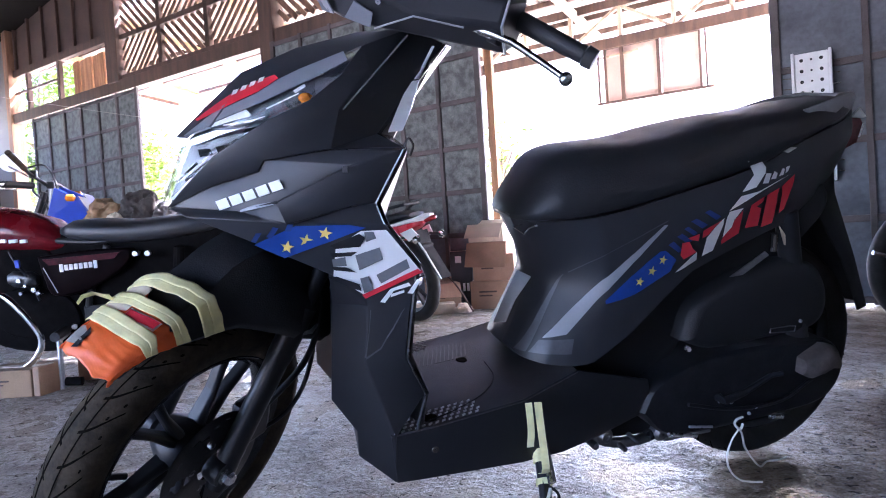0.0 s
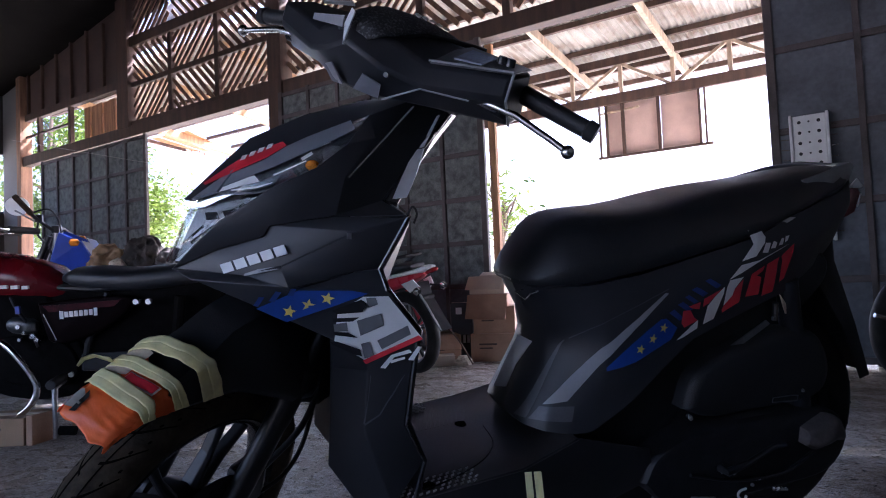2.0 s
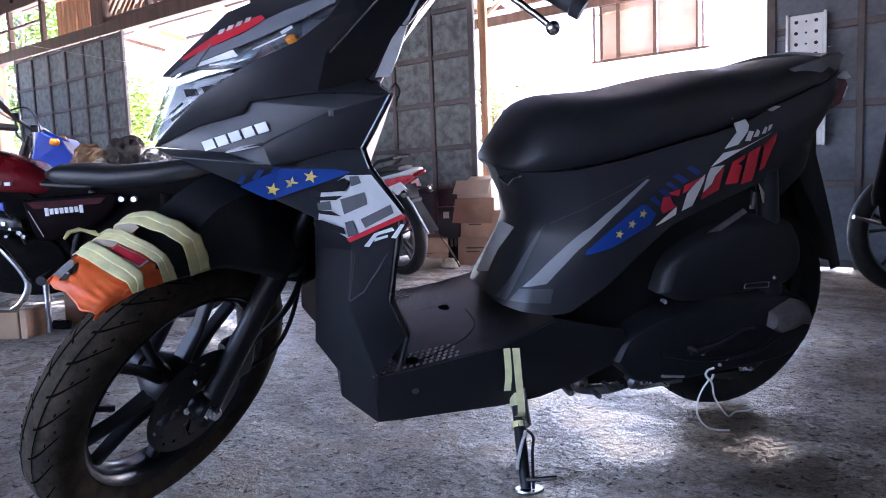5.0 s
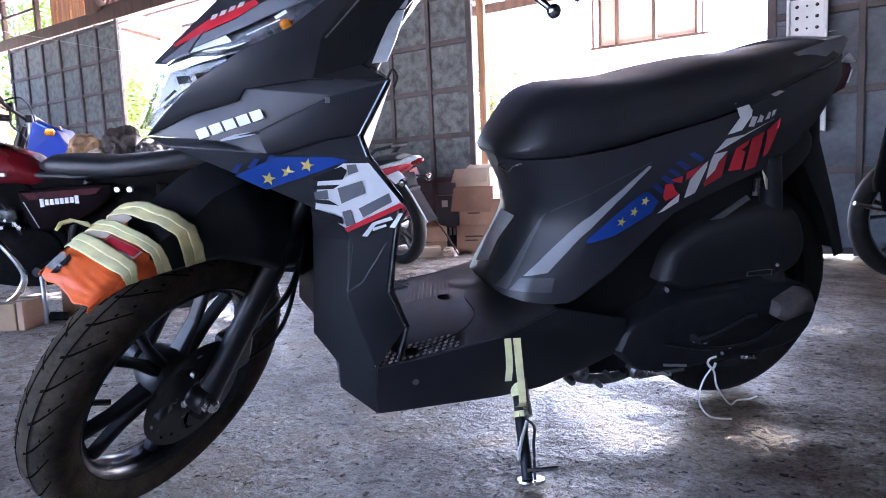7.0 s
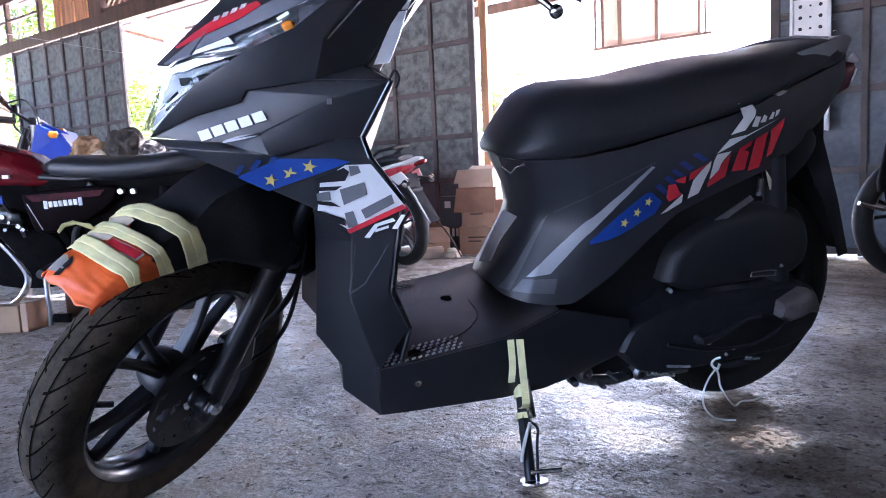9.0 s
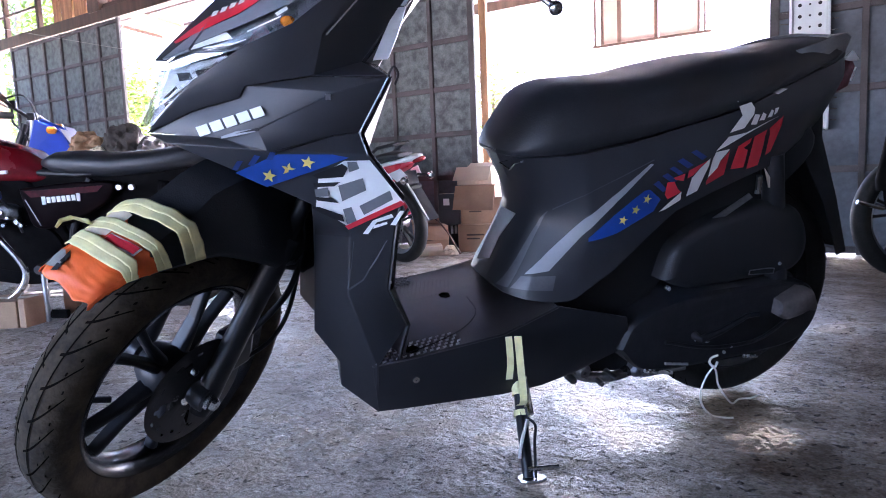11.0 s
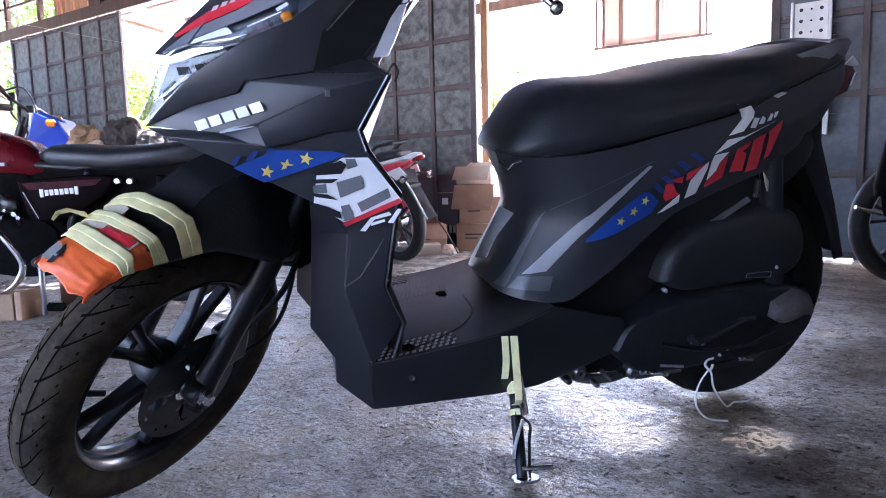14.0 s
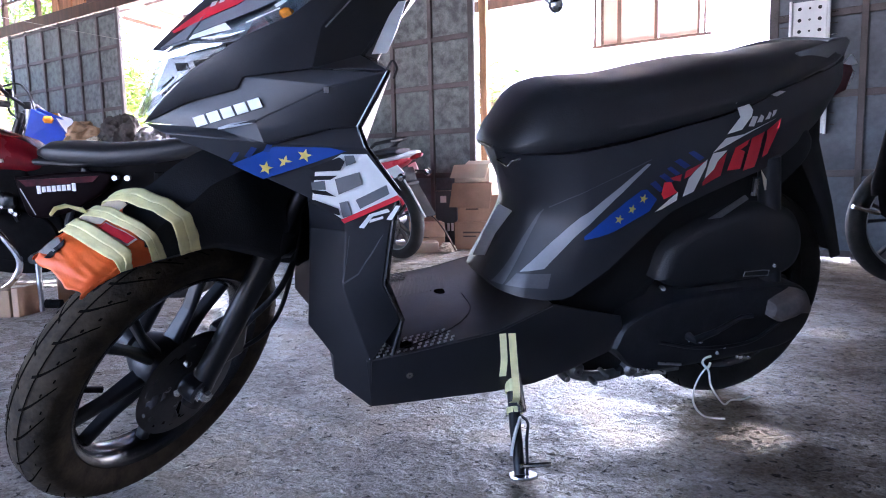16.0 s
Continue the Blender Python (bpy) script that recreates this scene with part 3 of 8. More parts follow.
for i in range(15):
    s = -2.53 + i * 0.6
    part("web", bar((s, 3.0, 2.70), (s, 3.0, 3.05), 0.04, 0.045, (1, 0, 0)), LIGHT_WOOD, tr)
    za, zb = (2.70, 3.05) if i % 2 == 0 else (3.05, 2.70)
    part("web", bar((s + 0.02, 3.0, za), (s + 0.58, 3.0, zb), 0.035, 0.04, (0, 1, 0)), LIGHT_WOOD, tr)
for s in (-2.6, 6.5):
    outside_piece("leanto_post", bar((s, 3.0, 0), (s, 3.0, 3.1), 0.12, 0.12, (1, 0, 0)), BEAM_WOOD, "wooden post of the lean-to", "post")
outside_piece("door_jamb", bar((0.30, 0.09, 0), (0.30, 0.09, 2.5), 0.04, 0.06, (1, 0, 0)), PLANK_WOOD, "reddish wooden jamb beside the open doorway", "jamb")
hb = thing("hanging_board", WALL, "weathered plywood boarding hung under the outer truss", "board", kind="structure")
for s0, s1 in ((0.27, 0.46), (0.47, 0.86), (0.90, 1.32)):
    bm = bmesh.new()
    wbox(bm, s0, s1, 1.99, 2.66, -3.06, -3.035)
    part("board", bm, PLYWOOD, hb)
for s, w in ((0.185, 0.012), (0.265, 0.014), (0.465, 0.018), (0.88, 0.018), (1.325, 0.012), (1.385, 0.010)):
    bm = bmesh.new()
    wbox(bm, s - w, s + w, 1.985, 2.6, -3.03, -3.0)
    part("batten", bm, BEAM_WOOD, hb)
part("rail", bar((0.15, 3.02, 1.97), (1.45, 3.02, 1.97), 0.03, 0.028), BEAM_WOOD, hb)
part("rail", bar((0.17, 3.02, 2.50), (0.66, 3.02, 2.52), 0.02, 0.022), LIGHT_WOOD, hb)

from mathutils.bvhtree import BVHTree

# ---- the scooter ----
# local frame: x forwards, y to its left, z up, origin under the rear wheel; it leans on its side stand
B_HEAD, B_LEAN, B_STEER = radians(18.67), radians(11.62), radians(45.7)
fwd = Vector((-math.cos(B_HEAD), -math.sin(B_HEAD), 0))
lft0 = Vector((0, 0, 1)).cross(fwd)
bup = Vector((0, 0, 1)) * math.cos(B_LEAN) + lft0 * math.sin(B_LEAN)
lft = bup.cross(fwd)
BIKE = Matrix((fwd, lft, bup)).transposed().to_4x4()
BIKE.translation = Vector((0.699, 1.5566, 0.004))
scooter = thing("scooter", BIKE, "matt black motor scooter with star decals leaning on its side stand", "scooter")
RAKE = radians(26.5)
AXIS0, AXIS = Vector((1.339, 0, 0)), Vector((-math.sin(RAKE), 0, math.cos(RAKE)))
STEER = Matrix.Translation(AXIS0) @ Matrix.Rotation(B_STEER, 4, AXIS) @ Matrix.Translation(-AXIS0)
FRONT, REAR = Vector((1.256, 0, 0.25)), Vector((0.004, 0, 0.256))


def tyre_profile(R, w):
    """Rounded motorcycle tyre section as (radius, y)."""
    pts = []
    for i in range(15):
        a = radians(-100 + 200 * i / 14)
        pts.append((R - 0.036 + 0.036 * math.cos(a), w / 2 * math.sin(a)))
    pts += [(R - 0.062, w * 0.40), (R - 0.068, w * 0.36), (R - 0.068, -w * 0.36), (R - 0.062, -w * 0.40)]
    return pts


def tyre_mesh(R, w, c):
    return lathe(tyre_profile(R, w), c, 136)


def tread_blocks(R, w, c):
    """Slanted tread grooves as thin dark inlays following the crown."""
    bm = bmesh.new()
    for i in range(30):
        for side in (-1, 1):
            a0 = 2 * math.pi * (i + (0.5 if side > 0 else 0)) / 30
            prev = None
            for k in range(7):
                t = k / 6
                y = side * w * (0.07 + 0.36 * t)
                lat = math.asin(max(-1, min(1, y / (w / 2))))
                r = R - 0.036 + 0.036 * math.cos(lat) + 0.0006
                yy = w / 2 * math.sin(lat)
                hw = 0.0025 * (1.2 - 0.7 * abs(t - 0.4)) / R
                aa = a0 + 0.16 * t * t + 0.05 * t
                cur = [bm.verts.new((c[0] + r * math.cos(aa - hw), c[1] + yy, c[2] + r * math.sin(aa - hw))), bm.verts.new((c[0] + r * math.cos(aa + hw), c[1] + yy, c[2] + r * math.sin(aa + hw)))]
                if prev:
                    bm.faces.new((prev[0], prev[1], cur[1], cur[0]))
                prev = cur
    for i in range(60):
        for side in (-1, 1):
            a0 = 2 * math.pi * (i + 0.3) / 60
            lat = math.asin(0.62 + 0.14 * (i % 2)) * side
            r, yy = R - 0.036 + 0.036 * math.cos(lat) + 0.0007, w / 2 * math.sin(lat)
            ring = [bm.verts.new((c[0] + r * math.cos(a0 + 0.014 * math.cos(q) + 0.006 * math.sin(q)), c[1] + yy + 0.0018 * math.sin(q) * side, c[2] + (r - 0.0012 * math.sin(q)) * math.sin(a0 + 0.014 * math.cos(q) + 0.006 * math.sin(q)))) for q in (0, 0.9, 2.2, 3.14, 4.1, 5.4)]
            bm.faces.new(ring)
    for y in (-0.012, 0.012):
        add_lathe(bm, [(R - 0.036 + 0.036 * math.cos(y / (w / 2)) + 0.0006, y - 0.0015), (R - 0.036 + 0.036 * math.cos(y / (w / 2)) + 0.0006, y + 0.0013)], c, 90, False)
    bmesh.ops.recalc_face_normals(bm, faces=bm.faces)
    return bm


def rim_mesh(R, w, c):
    """Rim barrel with a lip at both sides; R is the lip radius."""
    prof = [(R, w / 2), (R - 0.004, w / 2 + 0.003), (R - 0.011, w / 2), (R - 0.016, w / 2 - 0.009), (R - 0.022, w * 0.2), (R - 0.022, -w * 0.2), (R - 0.016, -w / 2 + 0.009), (R - 0.011, -w / 2), (R - 0.004, -w / 2 - 0.003), (R, -w / 2), (R - 0.004, -w / 2 + 0.006), (R - 0.012, 0), (R - 0.004, w / 2 - 0.006)]
    return lathe(prof, c, 96)


OLD_RUBBER = mat("old_black_tyre", (0.016, 0.015, 0.014), 0.7, vary=0.3, scale=25, bump=0.3, fine=150, spec=0.25)
ENGINE_BLACK = mat("oily_black_engine", (0.006, 0.0055, 0.0055), 0.75, vary=0.3, scale=30, spec=0.02)
GRIP_RUBBER = mat("grip_rubber", (0.02, 0.02, 0.022), 0.55, vary=0.2, bump=0.3, fine=300)
GROOVE = mat("tread_groove", (0.009, 0.0075, 0.006), 0.95, vary=0.1, spec=0.0)
RIM_EDGE = mat("satin_black_rim", (0.010, 0.011, 0.015), 0.24, metal=0.0, bump=0.03)


def spoke_pair(bm, c, a, r0, r1):
    """Twin cast spoke, tapering from the hub to the rim."""
    for da0, da1 in ((-0.12, -0.20), (0.12, 0.20)):
        ring = []
        for r, da, hw, y in ((r0, da0, 0.010, 0.016), (r0 + (r1 - r0) * 0.5, (da0 + da1) / 2, 0.0062, 0.012), (r1, da1, 0.0085, 0.010)):
            aa = a + da * (0.055 / r if r < 0.06 else 1) * 1.0
            ca, sa = math.cos(aa), math.sin(aa)
            p = Vector((c[0] + r * ca, c[1], c[2] + r * sa))
            tx = Vector((-sa, 0, ca))
            ring.append([p + tx * hw + Vector((0, y * 0.5, 0)), p + tx * hw * 0.5 + Vector((0, y, 0)), p - tx * hw * 0.5 + Vector((0, y, 0)), p - tx * hw + Vector((0, y * 0.5, 0)), p - tx * hw + Vector((0, -y, 0)), p + tx * hw + Vector((0, -y, 0))])
        vs = [[bm.verts.new(q) for q in r] for r in ring]
        for u, v in zip(vs, vs[1:]):
            for k in range(6):
                bm.faces.new((u[k], u[(k + 1) % 6], v[(k + 1) % 6], v[k]))
        bm.faces.new(vs[0])
        bm.faces.new(vs[-1][::-1])


def make_wheel(name, c, R, w, lip, m, parent, phase=0.0, rubber=RUBBER, label="black road tyre with a dusty brown tread"):
    tyre = part(name, moved(tyre_mesh(R, w, c), m), rubber, parent, label, smooth=50)
    part("tread_groove", moved(tread_blocks(R, w, c), m), GROOVE, tyre)
    part("rim", moved(rim_mesh(lip, w * 0.72, c), m), RIM_EDGE, tyre, "glossy black cast rim", smooth=40)
    part("hub", moved(lathe([(0.012, 0.04), (0.035, 0.04), (0.045, 0.024), (0.05, 0.0), (0.045, -0.024), (0.035, -0.045), (0.012, -0.045)], c, 40), m), ALLOY_BLACK, tyre, smooth=40)
    for i in range(5):
        bm = bmesh.new()
        spoke_pair(bm, c, phase + 2 * math.pi * i / 5, 0.038, lip - 0.014)
        bmesh.ops.recalc_face_normals(bm, faces=bm.faces)
        part("spoke", moved(bm, m), ALLOY_BLACK, tyre, bevel=0.002)
    # valve stem
    a = phase + 0.63
    part("valve", moved(tube([(c[0] + (lip - 0.02) * math.cos(a), 0.004, c[2] + (lip - 0.02) * math.sin(a)), (c[0] + (lip - 0.055) * math.cos(a), 0.02, c[2] + (lip - 0.055) * math.sin(a))], 0.005, 8), m), BLACK_PLASTIC, tyre)
    return tyre


front_wheel = make_wheel("front_wheel", FRONT, 0.25, 0.084, 0.187, STEER, scooter, phase=radians(-17))
rear_wheel = make_wheel("rear_wheel", REAR, 0.256, 0.086, 0.187, Matrix.Identity(4), scooter, phase=0.3, rubber=OLD_RUBBER, label="black rear road tyre")

# brake disc with two rings of holes, carrier and axle nut
def disc_mesh(c, y, R, r_in):
    bm = bmesh.new()
    segs = 72
    th = 0.002
    for yy in (y - th, y + th):
        grid = []
        for k in range(segs):
            a = 2 * math.pi * k / segs
            grid.append([bm.verts.new((c[0] + r * math.cos(a), yy, c[2] + r * math.sin(a))) for r in (r_in, r_in * 1.25, R * 0.76, R * 0.85, R * 0.91, R)])
        for k in range(segs):
            for i in range(5):
                hole = (i == 2 and k % 6 in (0, 1)) or (i == 3 and k % 6 in (3, 4)) or (i == 1 and k % 14 in (0, 1, 2))
                if not hole:
                    bm.faces.new((grid[k][i], grid[k][i + 1], grid[(k + 1) % segs][i + 1], grid[(k + 1) % segs][i]))
    bmesh.ops.recalc_face_normals(bm, faces=bm.faces)
    return bm


DISC_STEEL = mat("dark_disc_steel", (0.035, 0.035, 0.037), 0.4, metal=0.4, vary=0.25)
disc = part("brake_disc", moved(disc_mesh(FRONT, 0.062, 0.098, 0.03), STEER), DISC_STEEL, front_wheel, "drilled steel front brake disc")
for i in range(5):
    a = i * 2 * math.pi / 5 + 0.3
    part("disc_bolt", moved(lathe([(0.001, 0.064), (0.006, 0.064), (0.006, 0.056), (0.001, 0.056)], (FRONT.x + 0.042 * math.cos(a), 0, FRONT.z + 0.042 * math.sin(a)), 8), STEER), DULL_STEEL, disc)
part("axle_nut", moved(lathe([(0.001, 0.112), (0.009, 0.112), (0.0125, 0.106), (0.0125, 0.098), (0.017, 0.098), (0.017, 0.092), (0.001, 0.092)], FRONT, 6), STEER), STEEL, front_wheel, "bright steel axle nut")

# fork
for side in (1, -1):
    y = 0.082 * side
    low, top = Vector((1.250, y, 0.245)), Vector((1.098, y, 0.510))
    d = (top - low).normalized()
    fork = part("fork_leg", moved(tube([low - d * 0.03, low + d * 0.0, low + d * 0.03, low + d * 0.20, low + d * 0.215, top], [0.016, 0.021, 0.0195, 0.0195, 0.0215, 0.0215], 20), STEER), ALLOY_BLACK, scooter, "black telescopic fork leg", smooth=40)
    part("stanchion", moved(tube([top - d * 0.02, top + d * 0.12], 0.014, 16), STEER), ALLOY_BLACK, fork, smooth=40)
    part("axle_clamp", moved(lathe([(0.008, y - 0.018 * side), (0.022, y - 0.018 * side), (0.024, y), (0.022, y + 0.012 * side), (0.008, y + 0.012 * side)], (FRONT.x, 0, FRONT.z), 20), STEER), ALLOY_BLACK, fork, smooth=40)
caliper = bmesh.new()
add_box(caliper, (1.175, 0.062, 0.30), (0.055, 0.045, 0.075), None)
part("brake_caliper", moved(caliper, STEER), ALLOY_BLACK, scooter, "black brake caliper", bevel=0.01)
part("brake_hose", moved(tube([(1.16, 0.075, 0.32), (1.10, 0.10, 0.40), (1.07, 0.095, 0.48), (1.05, 0.06, 0.56)], 0.0055, 8, 8), STEER), BLACK_PLASTIC, scooter, smooth=60)
part("cable", moved(tube([(1.20, 0.055, 0.25), (1.12, 0.10, 0.31), (1.08, 0.10, 0.42), (1.05, 0.05, 0.55)], 0.004, 8, 8), STEER), BLACK_PLASTIC, scooter, smooth=60)
part("fork_bracket", moved(tube([(1.135, 0.095, 0.475), (1.10, 0.105, 0.47), (1.06, 0.09, 0.47)], 0.004, 6), STEER), DULL_STEEL, scooter)

# front mudguard: hugs the wheel behind, with a tall keel-shaped body over it
GUARD = [  # degrees round the axle, lower radius, crown radius, half width, crown half width
    (60, 0.306, 0.314, 0.044, 0.036), (66, 0.303, 0.318, 0.047, 0.037), (70, 0.294, 0.319, 0.048, 0.037), (75, 0.286, 0.321, 0.050, 0.037), (79, 0.279, 0.323, 0.052, 0.038), (84, 0.272, 0.331, 0.054, 0.038), (90, 0.270, 0.339, 0.057, 0.038), (96, 0.270, 0.362, 0.066, 0.036), (106, 0.262, 0.386, 0.092, 0.040), (120, 0.250, 0.380, 0.100, 0.050), (138, 0.262, 0.362, 0.098, 0.055), (150, 0.300, 0.345, 0.080, 0.055)]



def guard_ring(deg):
    low, crown, hw, cw = lerp_table(GUARD, deg)
    ca, sa = math.cos(radians(deg)), math.sin(radians(deg))
    h = crown - low
    half = [(low, hw), (low + h * 0.12, hw + 0.003), (low + h * 0.5, hw * 0.94), (crown - h * 0.2, hw * 0.35 + cw * 0.65), (crown - 0.003, cw), (crown + 0.001, 0)]
    ring = half + [(q, -y) for q, y in reversed(half[:-1])]
    return [(FRONT.x + q * ca, y, FRONT.z + q * sa) for q, y in ring]


def mudguard():
    return loft([guard_ring(60 + 90 * i / 30) for i in range(31)], close_ring=False, caps=False)


part("front_mudguard", moved(mudguard(), STEER), BLACK_PLASTIC, scooter, "black front mudguard", smooth=35, solid=0.003)

# nose, cowl and wings: named points of the left half, mirrored
GLOSS_BLACK = mat("gloss_black_plastic", (0.03, 0.03, 0.033), 0.26, vary=0.1, bump=0.02, spec=0.7, rvary=0.04)
HATCH_BLUE = mat("hatched_blue_sticker", (0.02, 0.05, 0.20), 0.35, vary=0.08, bump=0)
N = dict(
    nose=(1.250, 0, 0.650), nose_l=(1.240, 0.030, 0.651),
    vis=(1.222, 0, 0.757), c1=(1.172, 0, 0.806), c2=(1.118, 0, 0.857), c3=(1.03, 0, 0.897), c4=(0.925, 0, 0.926),
    l0=(1.206, 0.026, 0.757), l1=(1.140, 0.060, 0.808), l2=(1.057, 0.092, 0.846), l3=(0.945, 0.100, 0.894), l4=(0.86, 0.07, 0.925),
    s1=(1.168, 0.076, 0.772), s2=(1.126, 0.112, 0.776), s3=(1.094, 0.132, 0.783), s4=(1.031, 0.146, 0.813), s5=(0.985, 0.140, 0.848), s6=(0.945, 0.104, 0.893),
    e1=(1.217, 0.064, 0.680), e2=(1.168, 0.104, 0.733), e3=(1.124, 0.127, 0.763),
    w1=(1.172, 0.090, 0.689), w2=(1.106, 0.124, 0.711), w3=(1.098, 0.134, 0.728), w4=(1.006, 0.160, 0.743), tip=(0.908, 0.200, 0.744),
    m1=(1.139, 0.127, 0.653), m2=(1.086, 0.152, 0.668), m3=(0.980, 0.188, 0.723),
    b1=(0.976, 0.168, 0.660), b2=(1.074, 0.163, 0.637), b3=(0.944, 0.174, 0.664),
    k1=(1.211, 0.092, 0.644), k2=(1.106, 0.137, 0.600), k3=(1.057, 0.151, 0.636), k5=(0.937, 0.196, 0.635), k6=(0.889, 0.201, 0.571), k7=(0.961, 0.171, 0.527), k8=(1.015, 0.156, 0.556),
    g1=(0.991, 0.146, 0.798), g2=(0.941, 0.130, 0.858), i1=(0.928, 0.122, 0.762), i2=(0.838, 0.080, 0.865), i3=(0.80, 0.06, 0.905))
part("front_cowl", panel(N, [("vis", "c1", "l1", "l0"), ("c1", "c2", "l1"), ("c2", "l2", "l1"), ("c2", "c3", "l2"), ("c3", "l3", "l2"), ("c3", "c4", "l4", "l3")], True), MATT_BLACK, scooter, smooth=25, solid=0.004, bevel=0.004)
part("side_cowl", panel(N, [("nose_l", "w1", "e1"), ("e1", "w1", "e2"), ("w1", "w2", "e2"), ("w2", "w3", "e3", "e2"), ("w3", "s4", "s3", "e3"), ("w3", "w4", "g1", "s4"), ("s4", "g1", "g2", "s5"), ("s5", "g2", "s6"), ("w4", "i1", "g1"), ("g1", "i1", "i2", "g2"), ("g2", "i2", "l4", "s6"), ("l4", "i2", "i3"), ("w4", "tip", "i1")], True), MATT_BLACK, scooter, "matt black side cowl with a highlight strip along its crease", smooth=22, solid=0.004, bevel=0.003)
part("wing_panel", panel(N, [("nose_l", "m1", "w1"), ("w1", "m1", "m2", "w2"), ("w2", "m2", "m3", "w3"), ("w3", "m3", "w4"), ("w4", "m3", "tip")], True), GREY_PAINT, scooter, "dark grey wing panel with a pale maker's mark", smooth=20, solid=0.004, bevel=0.003)
part("wing_lower", panel(N, [("nose_l", "k1", "b2", "m1"), ("m1", "b2", "m2"), ("m2", "b2", "b1", "m3"), ("m3", "b1", "b3", "tip")], True), MATT_BLACK, scooter, smooth=20, solid=0.004, bevel=0.003)
part("star_panel", panel(N, [("k1", "k2", "k3", "b2"), ("b2", "k3", "b1"), ("k2", "k8", "k3"), ("k3", "k8", "k7"), ("k3", "k7", "k5"), ("b1", "k3", "k5", "b3"), ("k5", "k7", "k6")], True), MATT_BLACK, scooter, "dark grey lower wing with star decals", smooth=20, solid=0.004, bevel=0.003)

# headlamp: clear lens over a dark bowl with bright reflectors, and the long lamp strip above
HB = dict(N)
VISOR_GREY = mat("satin_grey_trim", (0.20, 0.21, 0.24), 0.3, vary=0.05, bump=0.03)
LAMP_SILVER = mat("lamp_silver", (0.92, 0.93, 0.94), 0.4, metal=0.0, vary=0.05, bump=0)
HB.update(hl0=(1.214, 0, 0.742), hl1=(1.205, 0.026, 0.742), hl2=(1.168, 0.066, 0.757), hl3=(1.124, 0.112, 0.768), hn=(1.252, 0, 0.658), hq1=(1.243, 0.028, 0.660), hq2=(1.218, 0.062, 0.685), hq3=(1.169, 0.102, 0.737), hq4=(1.126, 0.124, 0.764))
lamp = part("headlamp", panel(HB, [("hl0", "hl1", "hq1", "hn"), ("hl1", "hl2", "hq2", "hq1"), ("hl2", "hl3", "hq3", "hq2"), ("hl3", "hq4", "hq3")], True), LENS, scooter, "clear faceted headlamp lens", smooth=40, solid=0.003)
inner = {k: (p[0] - 0.014, p[1] * 0.90, p[2] + 0.001) for k, p in HB.items()}
part("reflector", panel(inner, [("hl0", "hl1", "hq1", "hn"), ("hl1", "hl2", "hq2", "hq1")], True), LAMP_SILVER, lamp, "bright reflector", solid=0.002)
for side in (1, -1):
    part("lamp_bowl", one_side({k: (p[0] - 0.012, p[1] * 0.93, p[2]) for k, p in HB.items()}, [("hl2", "hl3", "hq3", "hq2"), ("hl3", "hq4", "hq3")], side), LAMP_SILVER, lamp, "silvered lamp bowl", solid=0.002)


def drape(name, rows, tree, material, parent, label="", lift=0.002, n=4, m=3):
    """A strip laid on a surface: rows of two (x, z) points, dropped on it from the left side."""
    bm = bmesh.new()
    grid = []
    for (a0, a1), (b0, b1) in zip(rows, rows[1:]):
        for i in range(n):
            t = i / n
            grid.append([(a0[0] + (b0[0] - a0[0]) * t, a0[1] + (b0[1] - a0[1]) * t, a1[0] + (b1[0] - a1[0]) * t, a1[1] + (b1[1] - a1[1]) * t)])
    grid.append([(*rows[-1][0], *rows[-1][1])])
    prev, last = None, None
    for ((x0, z0, x1, z1),) in grid:
        cur = []
        for k in range(m + 1):
            x, z = x0 + (x1 - x0) * k / m, z0 + (z1 - z0) * k / m
            hit, nor, _, _ = tree.ray_cast(Vector((x, 0.6, z)), Vector((0, -1, 0)))
            if hit is None:
                hit, nor, _, _ = tree.find_nearest(Vector((x, 0.1, z)))
            if nor.y < 0:
                nor = -nor
            cur.append(bm.verts.new(hit + nor * lift))
        if prev:
            for k in range(m):
                bm.faces.new((prev[k], prev[k + 1], cur[k + 1], cur[k]))
        prev = cur
    bmesh.ops.recalc_face_normals(bm, faces=bm.faces)
    return part(name, bm, material, parent, label, smooth=40)


def tree_of(points, faces):
    names = list(points)
    tris = []
    for f in faces:
        tris += [(f[0], f[k], f[k + 1]) for k in range(1, len(f) - 1)]
    return BVHTree.FromPolygons([points[k] for k in names], [[names.index(k) for k in t] for t in tris])


LAMP_FACES = [("hl0", "hl1", "hq1", "hn"), ("hl1", "hl2", "hq2", "hq1"), ("hl2", "hl3", "hq3", "hq2"), ("hl3", "hq4", "hq3")]
LAMP_TREE = tree_of(HB, LAMP_FACES)
for rows in ((((1.194, 0.742), (1.191, 0.731)), ((1.176, 0.745), (1.172, 0.737))), (((1.167, 0.749), (1.164, 0.742)), ((1.145, 0.755), (1.158, 0.742))), (((1.141, 0.758), (1.145, 0.750)), ((1.129, 0.763), (1.136, 0.757))), (((1.158, 0.735), (1.161, 0.732)), ((1.146, 0.748), (1.151, 0.740)))):
    drape("lamp_fin", rows, LAMP_TREE, BLACK_PLASTIC, lamp, "black fin inside the headlamp", -0.006)
for rows in ((((1.215, 0.698), (1.213, 0.694)), ((1.180, 0.728), (1.178, 0.724))), (((1.232, 0.690), (1.230, 0.688)), ((1.196, 0.724), (1.194, 0.721))), (((1.222, 0.682), (1.220, 0.680)), ((1.172, 0.735), (1.170, 0.732)))):
    drape("reflector_rib", rows, LAMP_TREE, CHROME, lamp, "bright rib inside the headlamp", -0.005)
